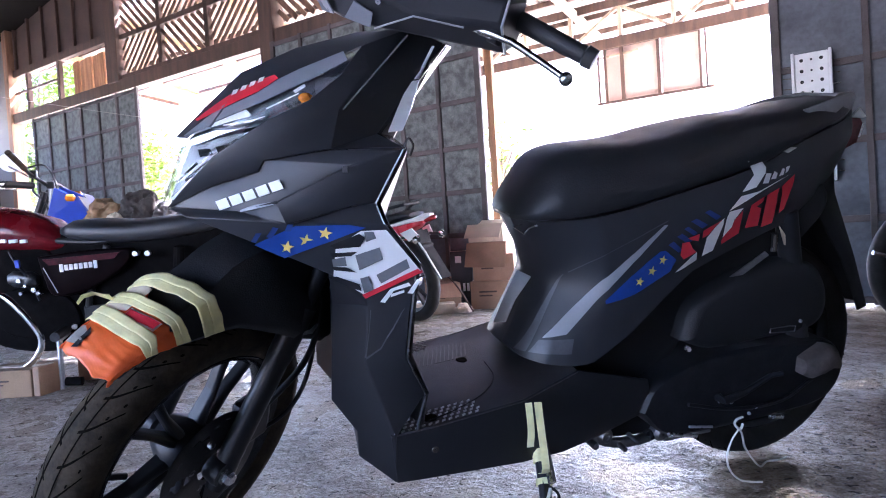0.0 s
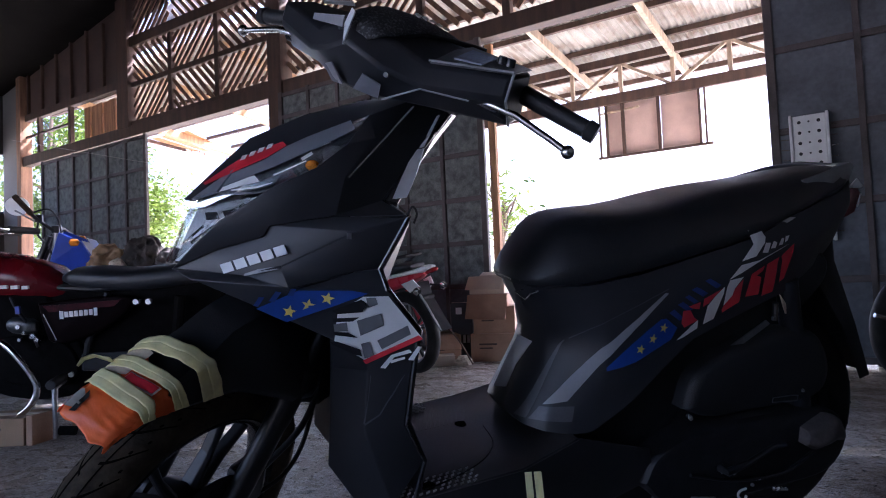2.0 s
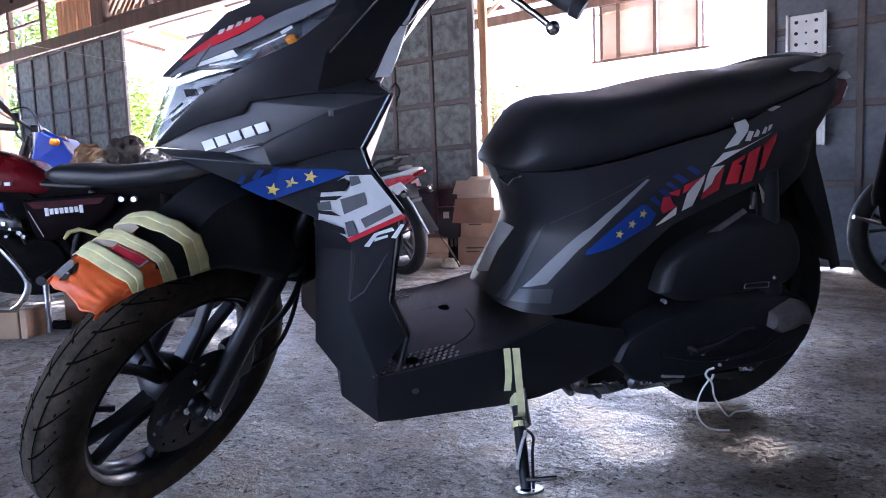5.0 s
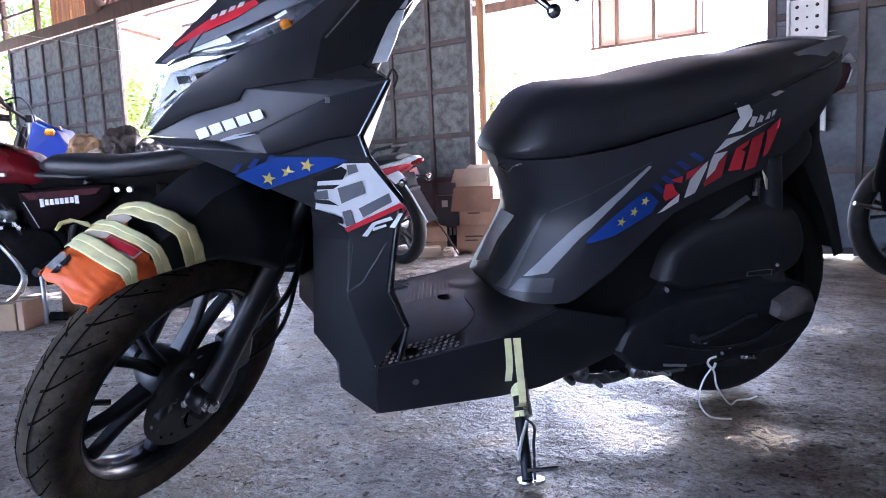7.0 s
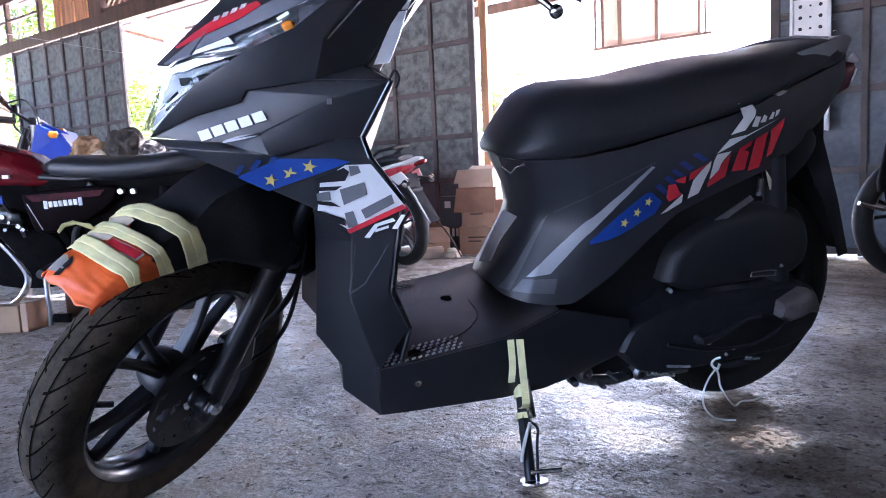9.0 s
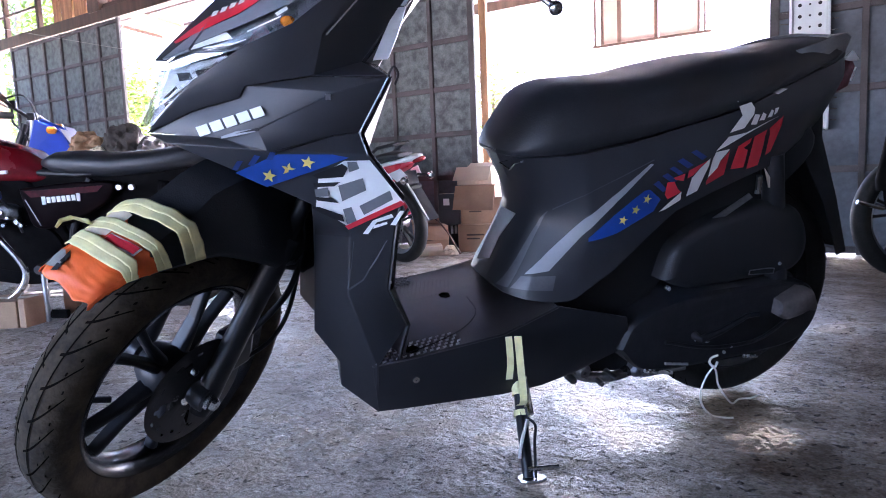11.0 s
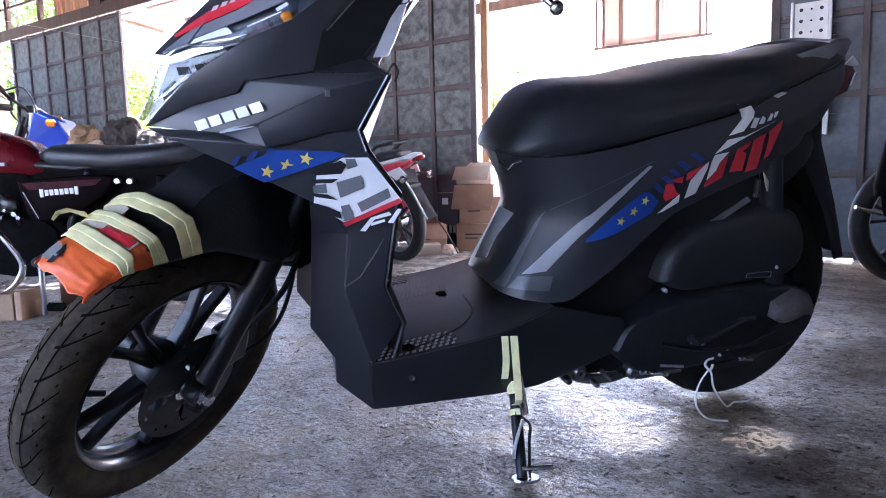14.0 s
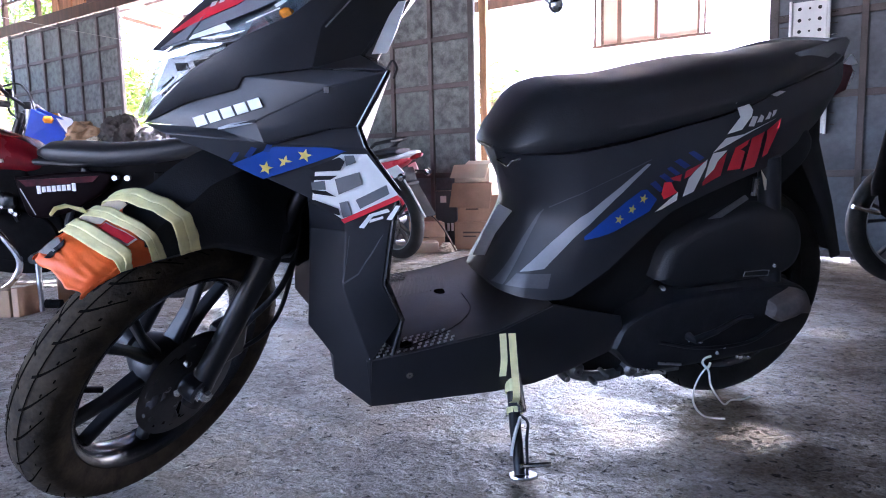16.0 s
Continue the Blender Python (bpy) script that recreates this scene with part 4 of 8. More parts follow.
lamp.visible_shadow = False
for side in (1, -1):
    part("visor_lip", one_side(N, [("l0", "s1", "l1")], side), VISOR_GREY, scooter, "satin grey lip over the headlamp", solid=0.004)
strip = part("position_lamp", panel(N, [("s1", "s2", "l1"), ("s2", "s3", "l1"), ("l1", "s3", "l2"), ("l2", "s3", "s4"), ("l2", "s4", "s5"), ("l2", "s5", "l3"), ("l3", "s5", "s6")], True), LENS, scooter, "long clear lamp strip with an amber indicator bulb", smooth=40, solid=0.002)
back = {k: (p[0] - 0.004, p[1] * 0.955, p[2] - 0.003) for k, p in N.items()}
part("lamp_back", panel(back, [("l0", "s1", "l1"), ("s1", "s2", "l1"), ("s2", "s3", "l1"), ("l1", "s3", "l2"), ("l2", "s3", "s4"), ("l2", "s4", "s5"), ("l2", "s5", "l3"), ("l3", "s5", "s6")], True), mat("lamp_lining", (0.30, 0.31, 0.33), 0.25, vary=0.25, scale=30, spec=0.8, bump=0), strip, solid=0.002)
strip.visible_shadow = False
COWL_TREE = tree_of(N, [("vis", "c1", "l1", "l0"), ("c1", "c2", "l1"), ("c2", "l2", "l1"), ("c2", "c3", "l2"), ("c3", "l3", "l2"), ("c3", "c4", "l4", "l3"), ("l0", "s1", "l1"), ("s1", "s2", "l1"), ("s2", "s3", "l1"), ("l1", "s3", "l2"), ("l2", "s3", "s4"), ("l2", "s4", "s5"), ("l2", "s5", "l3"), ("l3", "s5", "s6")])
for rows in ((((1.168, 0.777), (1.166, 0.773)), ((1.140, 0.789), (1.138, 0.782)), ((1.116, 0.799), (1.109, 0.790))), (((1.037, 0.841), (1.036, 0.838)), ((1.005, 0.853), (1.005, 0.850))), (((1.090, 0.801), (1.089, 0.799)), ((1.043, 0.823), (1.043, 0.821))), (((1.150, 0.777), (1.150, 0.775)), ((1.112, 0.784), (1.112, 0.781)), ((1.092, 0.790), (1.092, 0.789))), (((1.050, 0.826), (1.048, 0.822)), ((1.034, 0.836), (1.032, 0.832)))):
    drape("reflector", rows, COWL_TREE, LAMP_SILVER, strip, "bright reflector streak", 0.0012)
drape("lamp_band", (((1.206, 0.759), (1.205, 0.756)), ((1.173, 0.785), (1.175, 0.774)), ((1.138, 0.804), (1.140, 0.789)), ((1.099, 0.822), (1.095, 0.808)), ((1.067, 0.842), (1.059, 0.825)), ((1.036, 0.857), (1.024, 0.841)), ((0.970, 0.884), (0.968, 0.870))), COWL_TREE, VISOR_GREY, scooter, "satin grey band along the lamp", 0.0025)
drape("cowl_sticker", (((1.188, 0.781), (1.185, 0.779)), ((1.158, 0.803), (1.154, 0.795)), ((1.133, 0.820), (1.126, 0.809)), ((1.101, 0.836), (1.096, 0.823)), ((1.070, 0.848), (1.066, 0.842))), COWL_TREE, RED_STICKER, scooter, "red sticker with white slanted marks on the cowl top", 0.0042)
for q in range(4):
    x, z = 1.133 - 0.0128 * q, 0.8155 + 0.006 * q
    drape("cowl_letter", (((x - 0.004, z + 0.008), (x, z)), ((x - 0.012, z + 0.0105), (x - 0.008, z + 0.0035))), COWL_TREE, WHITE_STICKER, scooter, "", 0.006, 2, 2)
bulb = bmesh.new()
bmesh.ops.create_uvsphere(bulb, u_segments=12, v_segments=8, radius=0.009, matrix=Matrix.Translation((1.034, 0.128, 0.816)) @ Matrix.Diagonal((1.25, 0.8, 0.9, 1)))
part("indicator_bulb", bulb, AMBER, strip, "amber indicator bulb", smooth=60)

for side in (1, -1):
    # bright strip in place of the specular line on the cowl crease
    part("crease_highlight", bar((0.985, 0.154 * side, 0.800), (0.882, 0.138 * side, 0.908), 0.003, 0.0025), STEEL, scooter, "thin bright strip standing in for the cowl crease highlight")
    part("wing_groove", panel(dict(a=(1.136, 0.131 * side, 0.655), b=(1.086, 0.157 * side, 0.671), c=(1.084, 0.157 * side, 0.667)), [("a", "b", "c")]), GLOSS_BLACK, scooter, solid=0.001)
    part("wing_clip", box((0.990, 0.186 * side, 0.716), (0.006, 0.006, 0.008)), DULL_STEEL, scooter)
# leg shield: outer lower panel, inner panel facing the rider
SHIELD_BLACK = mat("satin_black_shield", (0.017, 0.0175, 0.021), 0.42, vary=0.15, bump=0.12, fine=450)
LS = dict(N)
N["d6"], N["d8"] = (0.957, 0.160, 0.501), (0.899, 0.200, 0.499)
LS.update(d1=(1.003, 0.098, 0.492), d2=(1.007, 0.088, 0.317), d3=(0.968, 0.106, 0.262), d4=(0.965, 0.10, 0.212), d5=(0.906, 0.09, 0.158),
          d6=(0.957, 0.160, 0.501), d7=(0.963, 0.166, 0.408), d8=(0.899, 0.200, 0.499), d9=(0.873, 0.190, 0.354), d10=(0.918, 0.176, 0.277), d11=(0.905, 0.192, 0.42), d12=(0.905, 0.13, 0.165), c1=(0.992, 0, 0.315), c2=(0.955, 0, 0.225), c3=(0.99, 0, 0.492), c4=(0.89, 0, 0.160))
part("leg_shield", panel(LS, [("k8", "d1", "d6", "k7"), ("d1", "d2", "d7", "d6"), ("d2", "d3", "d10", "d7"), ("d6", "d7", "d11", "d8"), ("k7", "d6", "d8", "k6"), ("d7", "d10", "d9", "d11"), ("d1", "c3", "c1", "d2"), ("d2", "c1", "c2", "d3"), ("d3", "c2", "d4"), ("d3", "d4", "d10"), ("d4", "d5", "d12"), ("d4", "d12", "d10"), ("d4", "c2", "c4", "d5")], True), SHIELD_BLACK, scooter, "matt black leg shield", smooth=26, solid=0.005, bevel=0.008)
IN = dict(tip=(0.904, 0.196, 0.742), i1=(0.924, 0.118, 0.760), i2=(0.832, 0.076, 0.864), i3=(0.790, 0.055, 0.905), b3=(0.940, 0.170, 0.662), k5=(0.933, 0.192, 0.634), k6=(0.884, 0.197, 0.571), d8=(0.892, 0.194, 0.499), d11=(0.896, 0.188, 0.42), d9=(0.868, 0.186, 0.354), f9=(0.872, 0.175, 0.292),
          q1=(0.83, 0.0, 0.905), q2=(0.90, 0.0, 0.78), q3=(0.93, 0.0, 0.62), q4=(0.93, 0.0, 0.45), q5=(0.90, 0.0, 0.30), r2=(0.912, 0.10, 0.735), r3=(0.925, 0.12, 0.62), r4=(0.925, 0.12, 0.45), r5=(0.90, 0.13, 0.30))
part("inner_shield", panel(IN, [("i3", "i2", "q1"), ("i2", "r2", "q2", "q1"), ("i2", "i1", "r2"), ("i1", "tip", "r2"), ("tip", "b3", "r3", "r2"), ("b3", "k5", "r3"), ("k5", "k6", "r3"), ("k6", "d8", "r4", "r3"), ("d8", "d11", "r4"), ("d11", "d9", "r4"), ("d9", "f9", "r5", "r4"), ("r2", "r3", "q3", "q2"), ("r3", "r4", "q4", "q3"), ("r4", "r5", "q5", "q4")], True), MATT_BLACK, scooter, "dark inner leg shield with a glossy rim", smooth=25, solid=0.005, bevel=0.003)
# pale colour brightened to carry light caught by the rim band and corner trim
LIT_EDGE = mat("lit_edge_band", (0.74, 0.76, 0.80), 0.3, vary=0.1, bump=0.03)
RIM_PTS = [(0.800, 0.060, 0.905), (0.838, 0.080, 0.865), (0.928, 0.122, 0.762), (0.908, 0.200, 0.744), (0.944, 0.174, 0.664), (0.937, 0.196, 0.635), (0.889, 0.201, 0.571), (0.897, 0.200, 0.499), (0.903, 0.192, 0.42), (0.873, 0.190, 0.354), (0.885, 0.180, 0.290)]
for side in (1, -1):
    bm = bmesh.new()
    prev = None
    for x, y, z in RIM_PTS:
        cur = [bm.verts.new((x + 0.001, (y + 0.002) * side, z)), bm.verts.new((x - 0.005, (y - 0.003) * side, z)), bm.verts.new((x - (0.026 if z > 0.75 else 0.007), (y - (0.036 if z > 0.75 else 0.016)) * side, z))]
        if prev:
            bm.faces.new((prev[0], prev[1], cur[1], cur[0]))
            bm.faces.new((prev[1], prev[2], cur[2], cur[1]))
        prev = cur
    bmesh.ops.recalc_face_normals(bm, faces=bm.faces)
    part("shield_rim", bm, GLOSS_BLACK, scooter, "glossy black rim of the leg shield", solid=0.003)
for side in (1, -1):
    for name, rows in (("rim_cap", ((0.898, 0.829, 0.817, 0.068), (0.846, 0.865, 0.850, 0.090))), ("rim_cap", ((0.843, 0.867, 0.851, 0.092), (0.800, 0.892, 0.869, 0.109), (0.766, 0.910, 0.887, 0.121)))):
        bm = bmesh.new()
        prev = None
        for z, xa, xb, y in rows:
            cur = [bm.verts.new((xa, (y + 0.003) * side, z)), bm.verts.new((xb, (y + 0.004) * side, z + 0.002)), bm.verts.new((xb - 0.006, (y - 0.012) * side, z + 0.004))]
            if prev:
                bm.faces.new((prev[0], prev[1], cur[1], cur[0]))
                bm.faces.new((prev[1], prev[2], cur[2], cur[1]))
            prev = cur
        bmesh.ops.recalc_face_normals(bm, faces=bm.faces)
        part(name, bm, LIT_EDGE, scooter, "pale edge band of the leg shield, colour brightened as if lit", solid=0.003)
WING_TREE = tree_of(N, [("nose_l", "m1", "w1"), ("w1", "m1", "m2", "w2"), ("w2", "m2", "m3", "w3"), ("m1", "b2", "m2"), ("m2", "b2", "b1", "m3")])
# grey strip paints the highlight along the notch's lower edge
drape("notch_highlight", (((1.134, 0.655), (1.134, 0.653)), ((1.114, 0.663), (1.113, 0.658)), ((1.084, 0.669), (1.084, 0.666))), WING_TREE, GREY_STICKER, scooter, "grey strip for the highlight on the wing notch's lower edge", 0.0035, 6, 2)
SHIELD_TREE = tree_of(LS, [("k8", "d1", "d6", "k7"), ("d1", "d2", "d7", "d6"), ("d2", "d3", "d10", "d7"), ("d6", "d7", "d11", "d8"), ("k7", "d6", "d8", "k6")])
# thin lines along the shield's ridges, lighter grey than the panel
EDGE_GREY = mat("ridge_line_grey", (0.07, 0.072, 0.08), 0.4, bump=0)
drape("shield_ridge", (((0.952, 0.495), (0.951, 0.495)), ((0.956, 0.458), (0.955, 0.459)), ((0.963, 0.418), (0.961, 0.418))), SHIELD_TREE, EDGE_GREY, scooter, "", 0.0016, 5, 1)
drape("shield_ridge", (((0.962, 0.418), (0.961, 0.415)), ((0.94, 0.435), (0.939, 0.433)), ((0.922, 0.469), (0.92, 0.468)), ((0.907, 0.503), (0.906, 0.503))), SHIELD_TREE, EDGE_GREY, scooter, "moulded ridge of the leg shield", 0.0016, 5, 1)
part("bag_hook", tube([(0.905, 0.190, 0.745), (0.897, 0.192, 0.759), (0.890, 0.192, 0.749), (0.894, 0.190, 0.734)], 0.0018, 8, 6), BLACK_PLASTIC, scooter)

# floorboard and its skirts
FOOT_PLASTIC = mat("dusty_footboard_plastic", (0.040, 0.036, 0.036), 0.36, vary=0.25, scale=18, bump=0.3, fine=420, spec=0.6)
FB = dict(a=(0.925, 0.172, 0.279), b=(0.853, 0.178, 0.288), c=(0.69, 0.178, 0.309), d=(0.575, 0.162, 0.342), e=(0.42, 0.158, 0.30), f=(0.40, 0.15, 0.235),
          a2=(0.905, 0.132, 0.166), b2=(0.86, 0.132, 0.164), c2=(0.664, 0.132, 0.160), d2=(0.579, 0.128, 0.163), e2=(0.50, 0.12, 0.176),
          at=(0.925, 0.0, 0.281), ct=(0.69, 0.0, 0.312), dt=(0.575, 0.0, 0.342), dn=(0.918, 0.16, 0.277), ab=(0.905, 0, 0.160), cb=(0.664, 0, 0.155), eb=(0.50, 0, 0.17))
part("floorboard", panel(FB, [("a", "b", "c", "ct", "at"), ("c", "d", "dt", "ct")], True), FOOT_PLASTIC, scooter, "ribbed black plastic footboard", smooth=20, solid=0.004, bevel=0.004)
part("floor_skirt", panel(FB, [("a", "a2", "b2", "b"), ("b", "b2", "c2", "c"), ("c", "c2", "d2", "d"), ("d", "d2", "e2", "f", "e"), ("a2", "ab", "cb", "c2", "b2"), ("c2", "cb", "eb", "e2", "d2")], True), SHIELD_BLACK, scooter, "satin black floor skirt", smooth=26, solid=0.004, bevel=0.008)
# anti-slip ribs on the footboard, their shine put into a light grey colour
RIB_PLASTIC = mat("rib_shine_grey", (0.42, 0.42, 0.43), 0.3, spec=0.6)
for side in (1, -1):
    rib = bmesh.new()
    for i in range(13):
        for j in range(5):
            x, y = 0.917 - i * 0.0118 - (0.006 if j % 2 else 0), side * (0.131 + j * 0.0105)
            z = 0.2815 + (0.925 - x) * 0.121
            if not (abs(x - 0.854) < 0.016 and 1 < j < 4):
                add_box(rib, (0, 0, 0), (0.0075, 0.0018, 0.003), Matrix.Translation((x, y, z + 0.001)) @ Matrix.Rotation(0.5 * side, 4, "Z"))
    tagged(part("foot_ribs", rib, RIB_PLASTIC, scooter, "raised anti-slip ribs"), kind="stuff")
fine = bmesh.new()
for i in range(24):
    x = 0.90 - i * 0.009
    z = 0.2815 + (0.925 - x) * 0.121
    add_box(fine, (0, 0, 0), (0.0022, 0.125, 0.0007), Matrix.Translation((x, -0.100, z + 0.0004)) @ Matrix.Rotation(-0.35, 4, "Z"))
tagged(part("foot_ribs", fine, FOOT_PLASTIC, scooter, "fine hatch moulded into the footboard"), kind="stuff")
# flat dark discs paint the shade inside the board's recessed holes
for x, y in ((0.854, 0.152), (0.631, 0.148), (0.645, -0.150), (0.723, -0.032)):
    z = 0.2815 + (0.925 - x) * 0.121
    part("floor_hole_shade", lathe([(0.001, 0.0), (0.0125, 0.0), (0.015, 0.0012), (0.001, 0.0016)], (0, 0, 0), 18), GROOVE, scooter).matrix_local = Matrix.Translation((x, y, z + 0.0022)) @ Matrix.Rotation(radians(-90), 4, "X")
for pts in (((0.600, 0.150), (0.640, 0.138), (0.664, 0.100), (0.672, 0.050), (0.676, 0.0), (0.670, -0.06)), ((0.86, 0.165), (0.80, 0.150), (0.74, 0.120), (0.70, 0.070), (0.69, 0.0))):
    part("floor_seam", tube([(x, y, 0.2835 + (0.925 - x) * 0.121) for x, y in pts], 0.0013, 6, 6), CAST_ALLOY, scooter, smooth=60)
part("side_bolt", lathe([(0.001, 0.162), (0.006, 0.162), (0.0085, 0.156), (0.0085, 0.140), (0.001, 0.140)], (0.845, 0, 0.235), 12), STEEL, scooter, "bright bolt head", smooth=40)

# ---- rear body ----
BODY = [  # x, seat line, lower edge, half width at the seat line, at the waist, at the lower edge
    (0.664, 0.602, 0.362, 0.020, 0.020, 0.030), (0.658, 0.602, 0.354, 0.042, 0.045, 0.060), (0.650, 0.602, 0.348, 0.072, 0.066, 0.084), (0.638, 0.603, 0.345, 0.092, 0.080, 0.098), (0.620, 0.605, 0.343, 0.106, 0.096, 0.118), (0.58, 0.609, 0.341, 0.126, 0.124, 0.140), (0.54, 0.615, 0.345, 0.140, 0.146, 0.150),
    (0.46, 0.630, 0.400, 0.150, 0.160, 0.155), (0.40, 0.645, 0.455, 0.151, 0.162, 0.156), (0.34, 0.660, 0.505, 0.150, 0.162, 0.156), (0.26, 0.677, 0.535, 0.147, 0.158, 0.152), (0.18, 0.698, 0.560, 0.140, 0.150, 0.145),
    (0.10, 0.728, 0.580, 0.126, 0.138, 0.132), (0.02, 0.752, 0.618, 0.110, 0.122, 0.110), (-0.06, 0.775, 0.665, 0.092, 0.102, 0.085), (-0.11, 0.790, 0.698, 0.072, 0.080, 0.060), (-0.150, 0.800, 0.722, 0.040, 0.046, 0.032)]
SHEAR = [(0.34, 0.0), (0.36, 0.002), (0.43, 0.034), (0.49, 0.058), (0.54, 0.048), (0.60, 0.014), (0.625, 0.008)]   # how far the front is set back, by height


def set_back(x, z):
    t = max(0.0, min(1.0, (x - 0.44) / 0.22))
    return lerp_table(SHEAR, z)[0] * t * t * (3 - 2 * t)


def body_half(x, z):
    """Half width of the rear body at height z."""
    x = x + set_back(x, z)
    top, low, a, b, c = lerp_table(BODY, x)
    t = max(0.0, min(1.0, (top - z) / (top - low)))
    return a + (b - a) * t / 0.45 if t < 0.45 else b + (c - b) * (t - 0.45) / 0.55


def body_mesh():
    rings = []
    for i in range(53):
        x = 0.664 - 0.814 * (i / 52) ** 1.25
        top, low, a, b, c = lerp_table(BODY, x)
        sec = []
        for k in range(13):
            z = top + (low - top) * k / 12
            t = k / 12
            y = a + (b - a) * t / 0.45 if t < 0.45 else b + (c - b) * (t - 0.45) / 0.55
            sec.append((x - set_back(x, z), y, z))
        sec.append((x - set_back(x, low), c * 0.6, low - 0.004))
        ring = sec + [(p[0], -p[1], p[2]) for p in reversed(sec)]
        rings.append(ring)
    return loft(rings)


part("rear_body", body_mesh(), MATT_BLACK, scooter, "matt black rear body panel", smooth=35)

SEAT = [  # x, top, half width of the crown, half width at the base
    (0.660, 0.622, 0.018, 0.036), (0.652, 0.635, 0.044, 0.068), (0.640, 0.653, 0.056, 0.091), (0.62, 0.680, 0.064, 0.106), (0.60, 0.706, 0.070, 0.117), (0.58, 0.722, 0.077, 0.126), (0.55, 0.733, 0.088, 0.136), (0.50, 0.738, 0.096, 0.146), (0.43, 0.743, 0.102, 0.152), (0.36, 0.754, 0.104, 0.156), (0.30, 0.769, 0.100, 0.154), (0.24, 0.782, 0.092, 0.150), (0.18, 0.790, 0.092, 0.146), (0.10, 0.798, 0.092, 0.135), (0.04, 0.808, 0.086, 0.120), (-0.02, 0.820, 0.074, 0.102), (-0.08, 0.828, 0.060, 0.084), (-0.12, 0.828, 0.030, 0.060)]



def seat_mesh():
    rings = []
    for i in range(48):
        x = 0.660 - 0.780 * (i / 47) ** 1.25
        top, cw, bw = lerp_table(SEAT, x)
        base = lerp_table(BODY, x)[0]
        h = top - base
        half = [(bw - 0.006, base + 0.003), (bw, base + 0.010), (bw * 0.985, base + h * 0.35), (bw * 0.5 + cw * 0.5, base + h * 0.70), (cw, base + h * 0.93), (cw * 0.5, top), (0.0, top + 0.002)]
        rings.append([(x, y, z) for y, z in half] + [(x, -y, z) for y, z in reversed(half[:-1])])
    return loft(rings)


seat = part("seat", seat_mesh(), SEAT_VINYL, scooter, "smooth black vinyl double seat", smooth=50)
part("seat_latch", tube([(0.640, 0.048, 0.592), (0.657, 0.052, 0.589), (0.654, 0.088, 0.583), (0.649, 0.095, 0.594), (0.632, 0.093, 0.598)], 0.0016, 6), STEEL, scooter, "bent steel wire of the seat latch")


def decal(name, pts, material, label="", lift=0.0025, parent=scooter, half=body_half):
    """A sticker laid on the left body side: points are (x, z)."""
    bm = bmesh.new()
    vs = [bm.verts.new((x, half(x, z) + lift, z)) for x, z in pts]
    f = bm.faces.new(vs)
    bmesh.ops.subdivide_edges(bm, edges=bm.edges, cuts=5, use_grid_fill=True) if len(pts) == 4 else bmesh.ops.triangulate(bm, faces=[f])
    for v in bm.verts:
        v.co.y = half(v.co.x, v.co.z) + lift
    bmesh.ops.recalc_face_normals(bm, faces=bm.faces)
    for f in bm.faces:
        if f.normal.y < 0:
            f.normal_flip()
    return part(name, bm, material, parent, label)


MID_GREY = mat("mid_grey_sticker", (0.075, 0.078, 0.087), 0.35, bump=0)
bt = bpy.data.objects["rear_body"].data
BODY_TREE = BVHTree.FromPolygons([v.co[:] for v in bt.vertices], [p.vertices[:] for p in bt.polygons])
drape("flash_sticker", (((0.617, 0.387), (0.58, 0.398)), ((0.584, 0.425), (0.552, 0.433)), ((0.552, 0.462), (0.526, 0.468)), ((0.523, 0.499), (0.498, 0.501)), ((0.488, 0.533), (0.469, 0.534)), ((0.451, 0.565), (0.437, 0.565)), ((0.41, 0.597), (0.403, 0.596))), BODY_TREE, GREY_STICKER, scooter, "silver-grey pointed flash sticker", 0.0025, 4)
drape("flash_sticker", (((0.655, 0.358), (0.643, 0.359)), ((0.637, 0.388), (0.627, 0.388)), ((0.621, 0.417), (0.612, 0.417)), ((0.605, 0.446), (0.598, 0.446)), ((0.589, 0.475), (0.584, 0.475)), ((0.575, 0.505), (0.573, 0.505))), BODY_TREE, MID_GREY, scooter, "dark grey flash sticker", 0.0025, 4)
drape("flash_trim", (((0.622, 0.383), (0.640, 0.359)), ((0.570, 0.391), (0.576, 0.364))), BODY_TREE, MID_GREY, scooter, "dark grey trim under the flashes", 0.0025, 8)
drape("body_crease", (((0.569, 0.51), (0.568, 0.508)), ((0.543, 0.532), (0.543, 0.53)), ((0.513, 0.552), (0.513, 0.551)), ((0.478, 0.57), (0.478, 0.569)), ((0.441, 0.588), (0.441, 0.586)), ((0.402, 0.605), (0.402, 0.603))), BODY_TREE, MID_GREY, scooter, "", 0.0015, 4, 1)
# bright ground reflection painted as the trim's pale colour
part("corner_trim", panel(dict(a=(0.636, 0.022, 0.500), b=(0.614, 0.040, 0.489), c=(0.645, 0.036, 0.445), d=(0.659, 0.024, 0.398), e=(0.668, -0.012, 0.388), g=(0.655, 0.004, 0.440)), [("a", "b", "c", "g"), ("g", "c", "d", "e")]), LIT_EDGE, scooter, "satin corner trim of the under-seat box, reflection in its pale colour", smooth=40, solid=0.004, bevel=0.0015)
drape("blue_sticker", (((0.517, 0.464), (0.517, 0.457)), ((0.495, 0.486), (0.49, 0.464)), ((0.474, 0.507), (0.465, 0.473)), ((0.446, 0.531), (0.431, 0.491)), ((0.419, 0.55), (0.394, 0.51)), ((0.408, 0.551), (0.382, 0.532))), BODY_TREE, BLUE_STICKER, scooter, "deep blue sticker behind the stars", 0.003, 3)



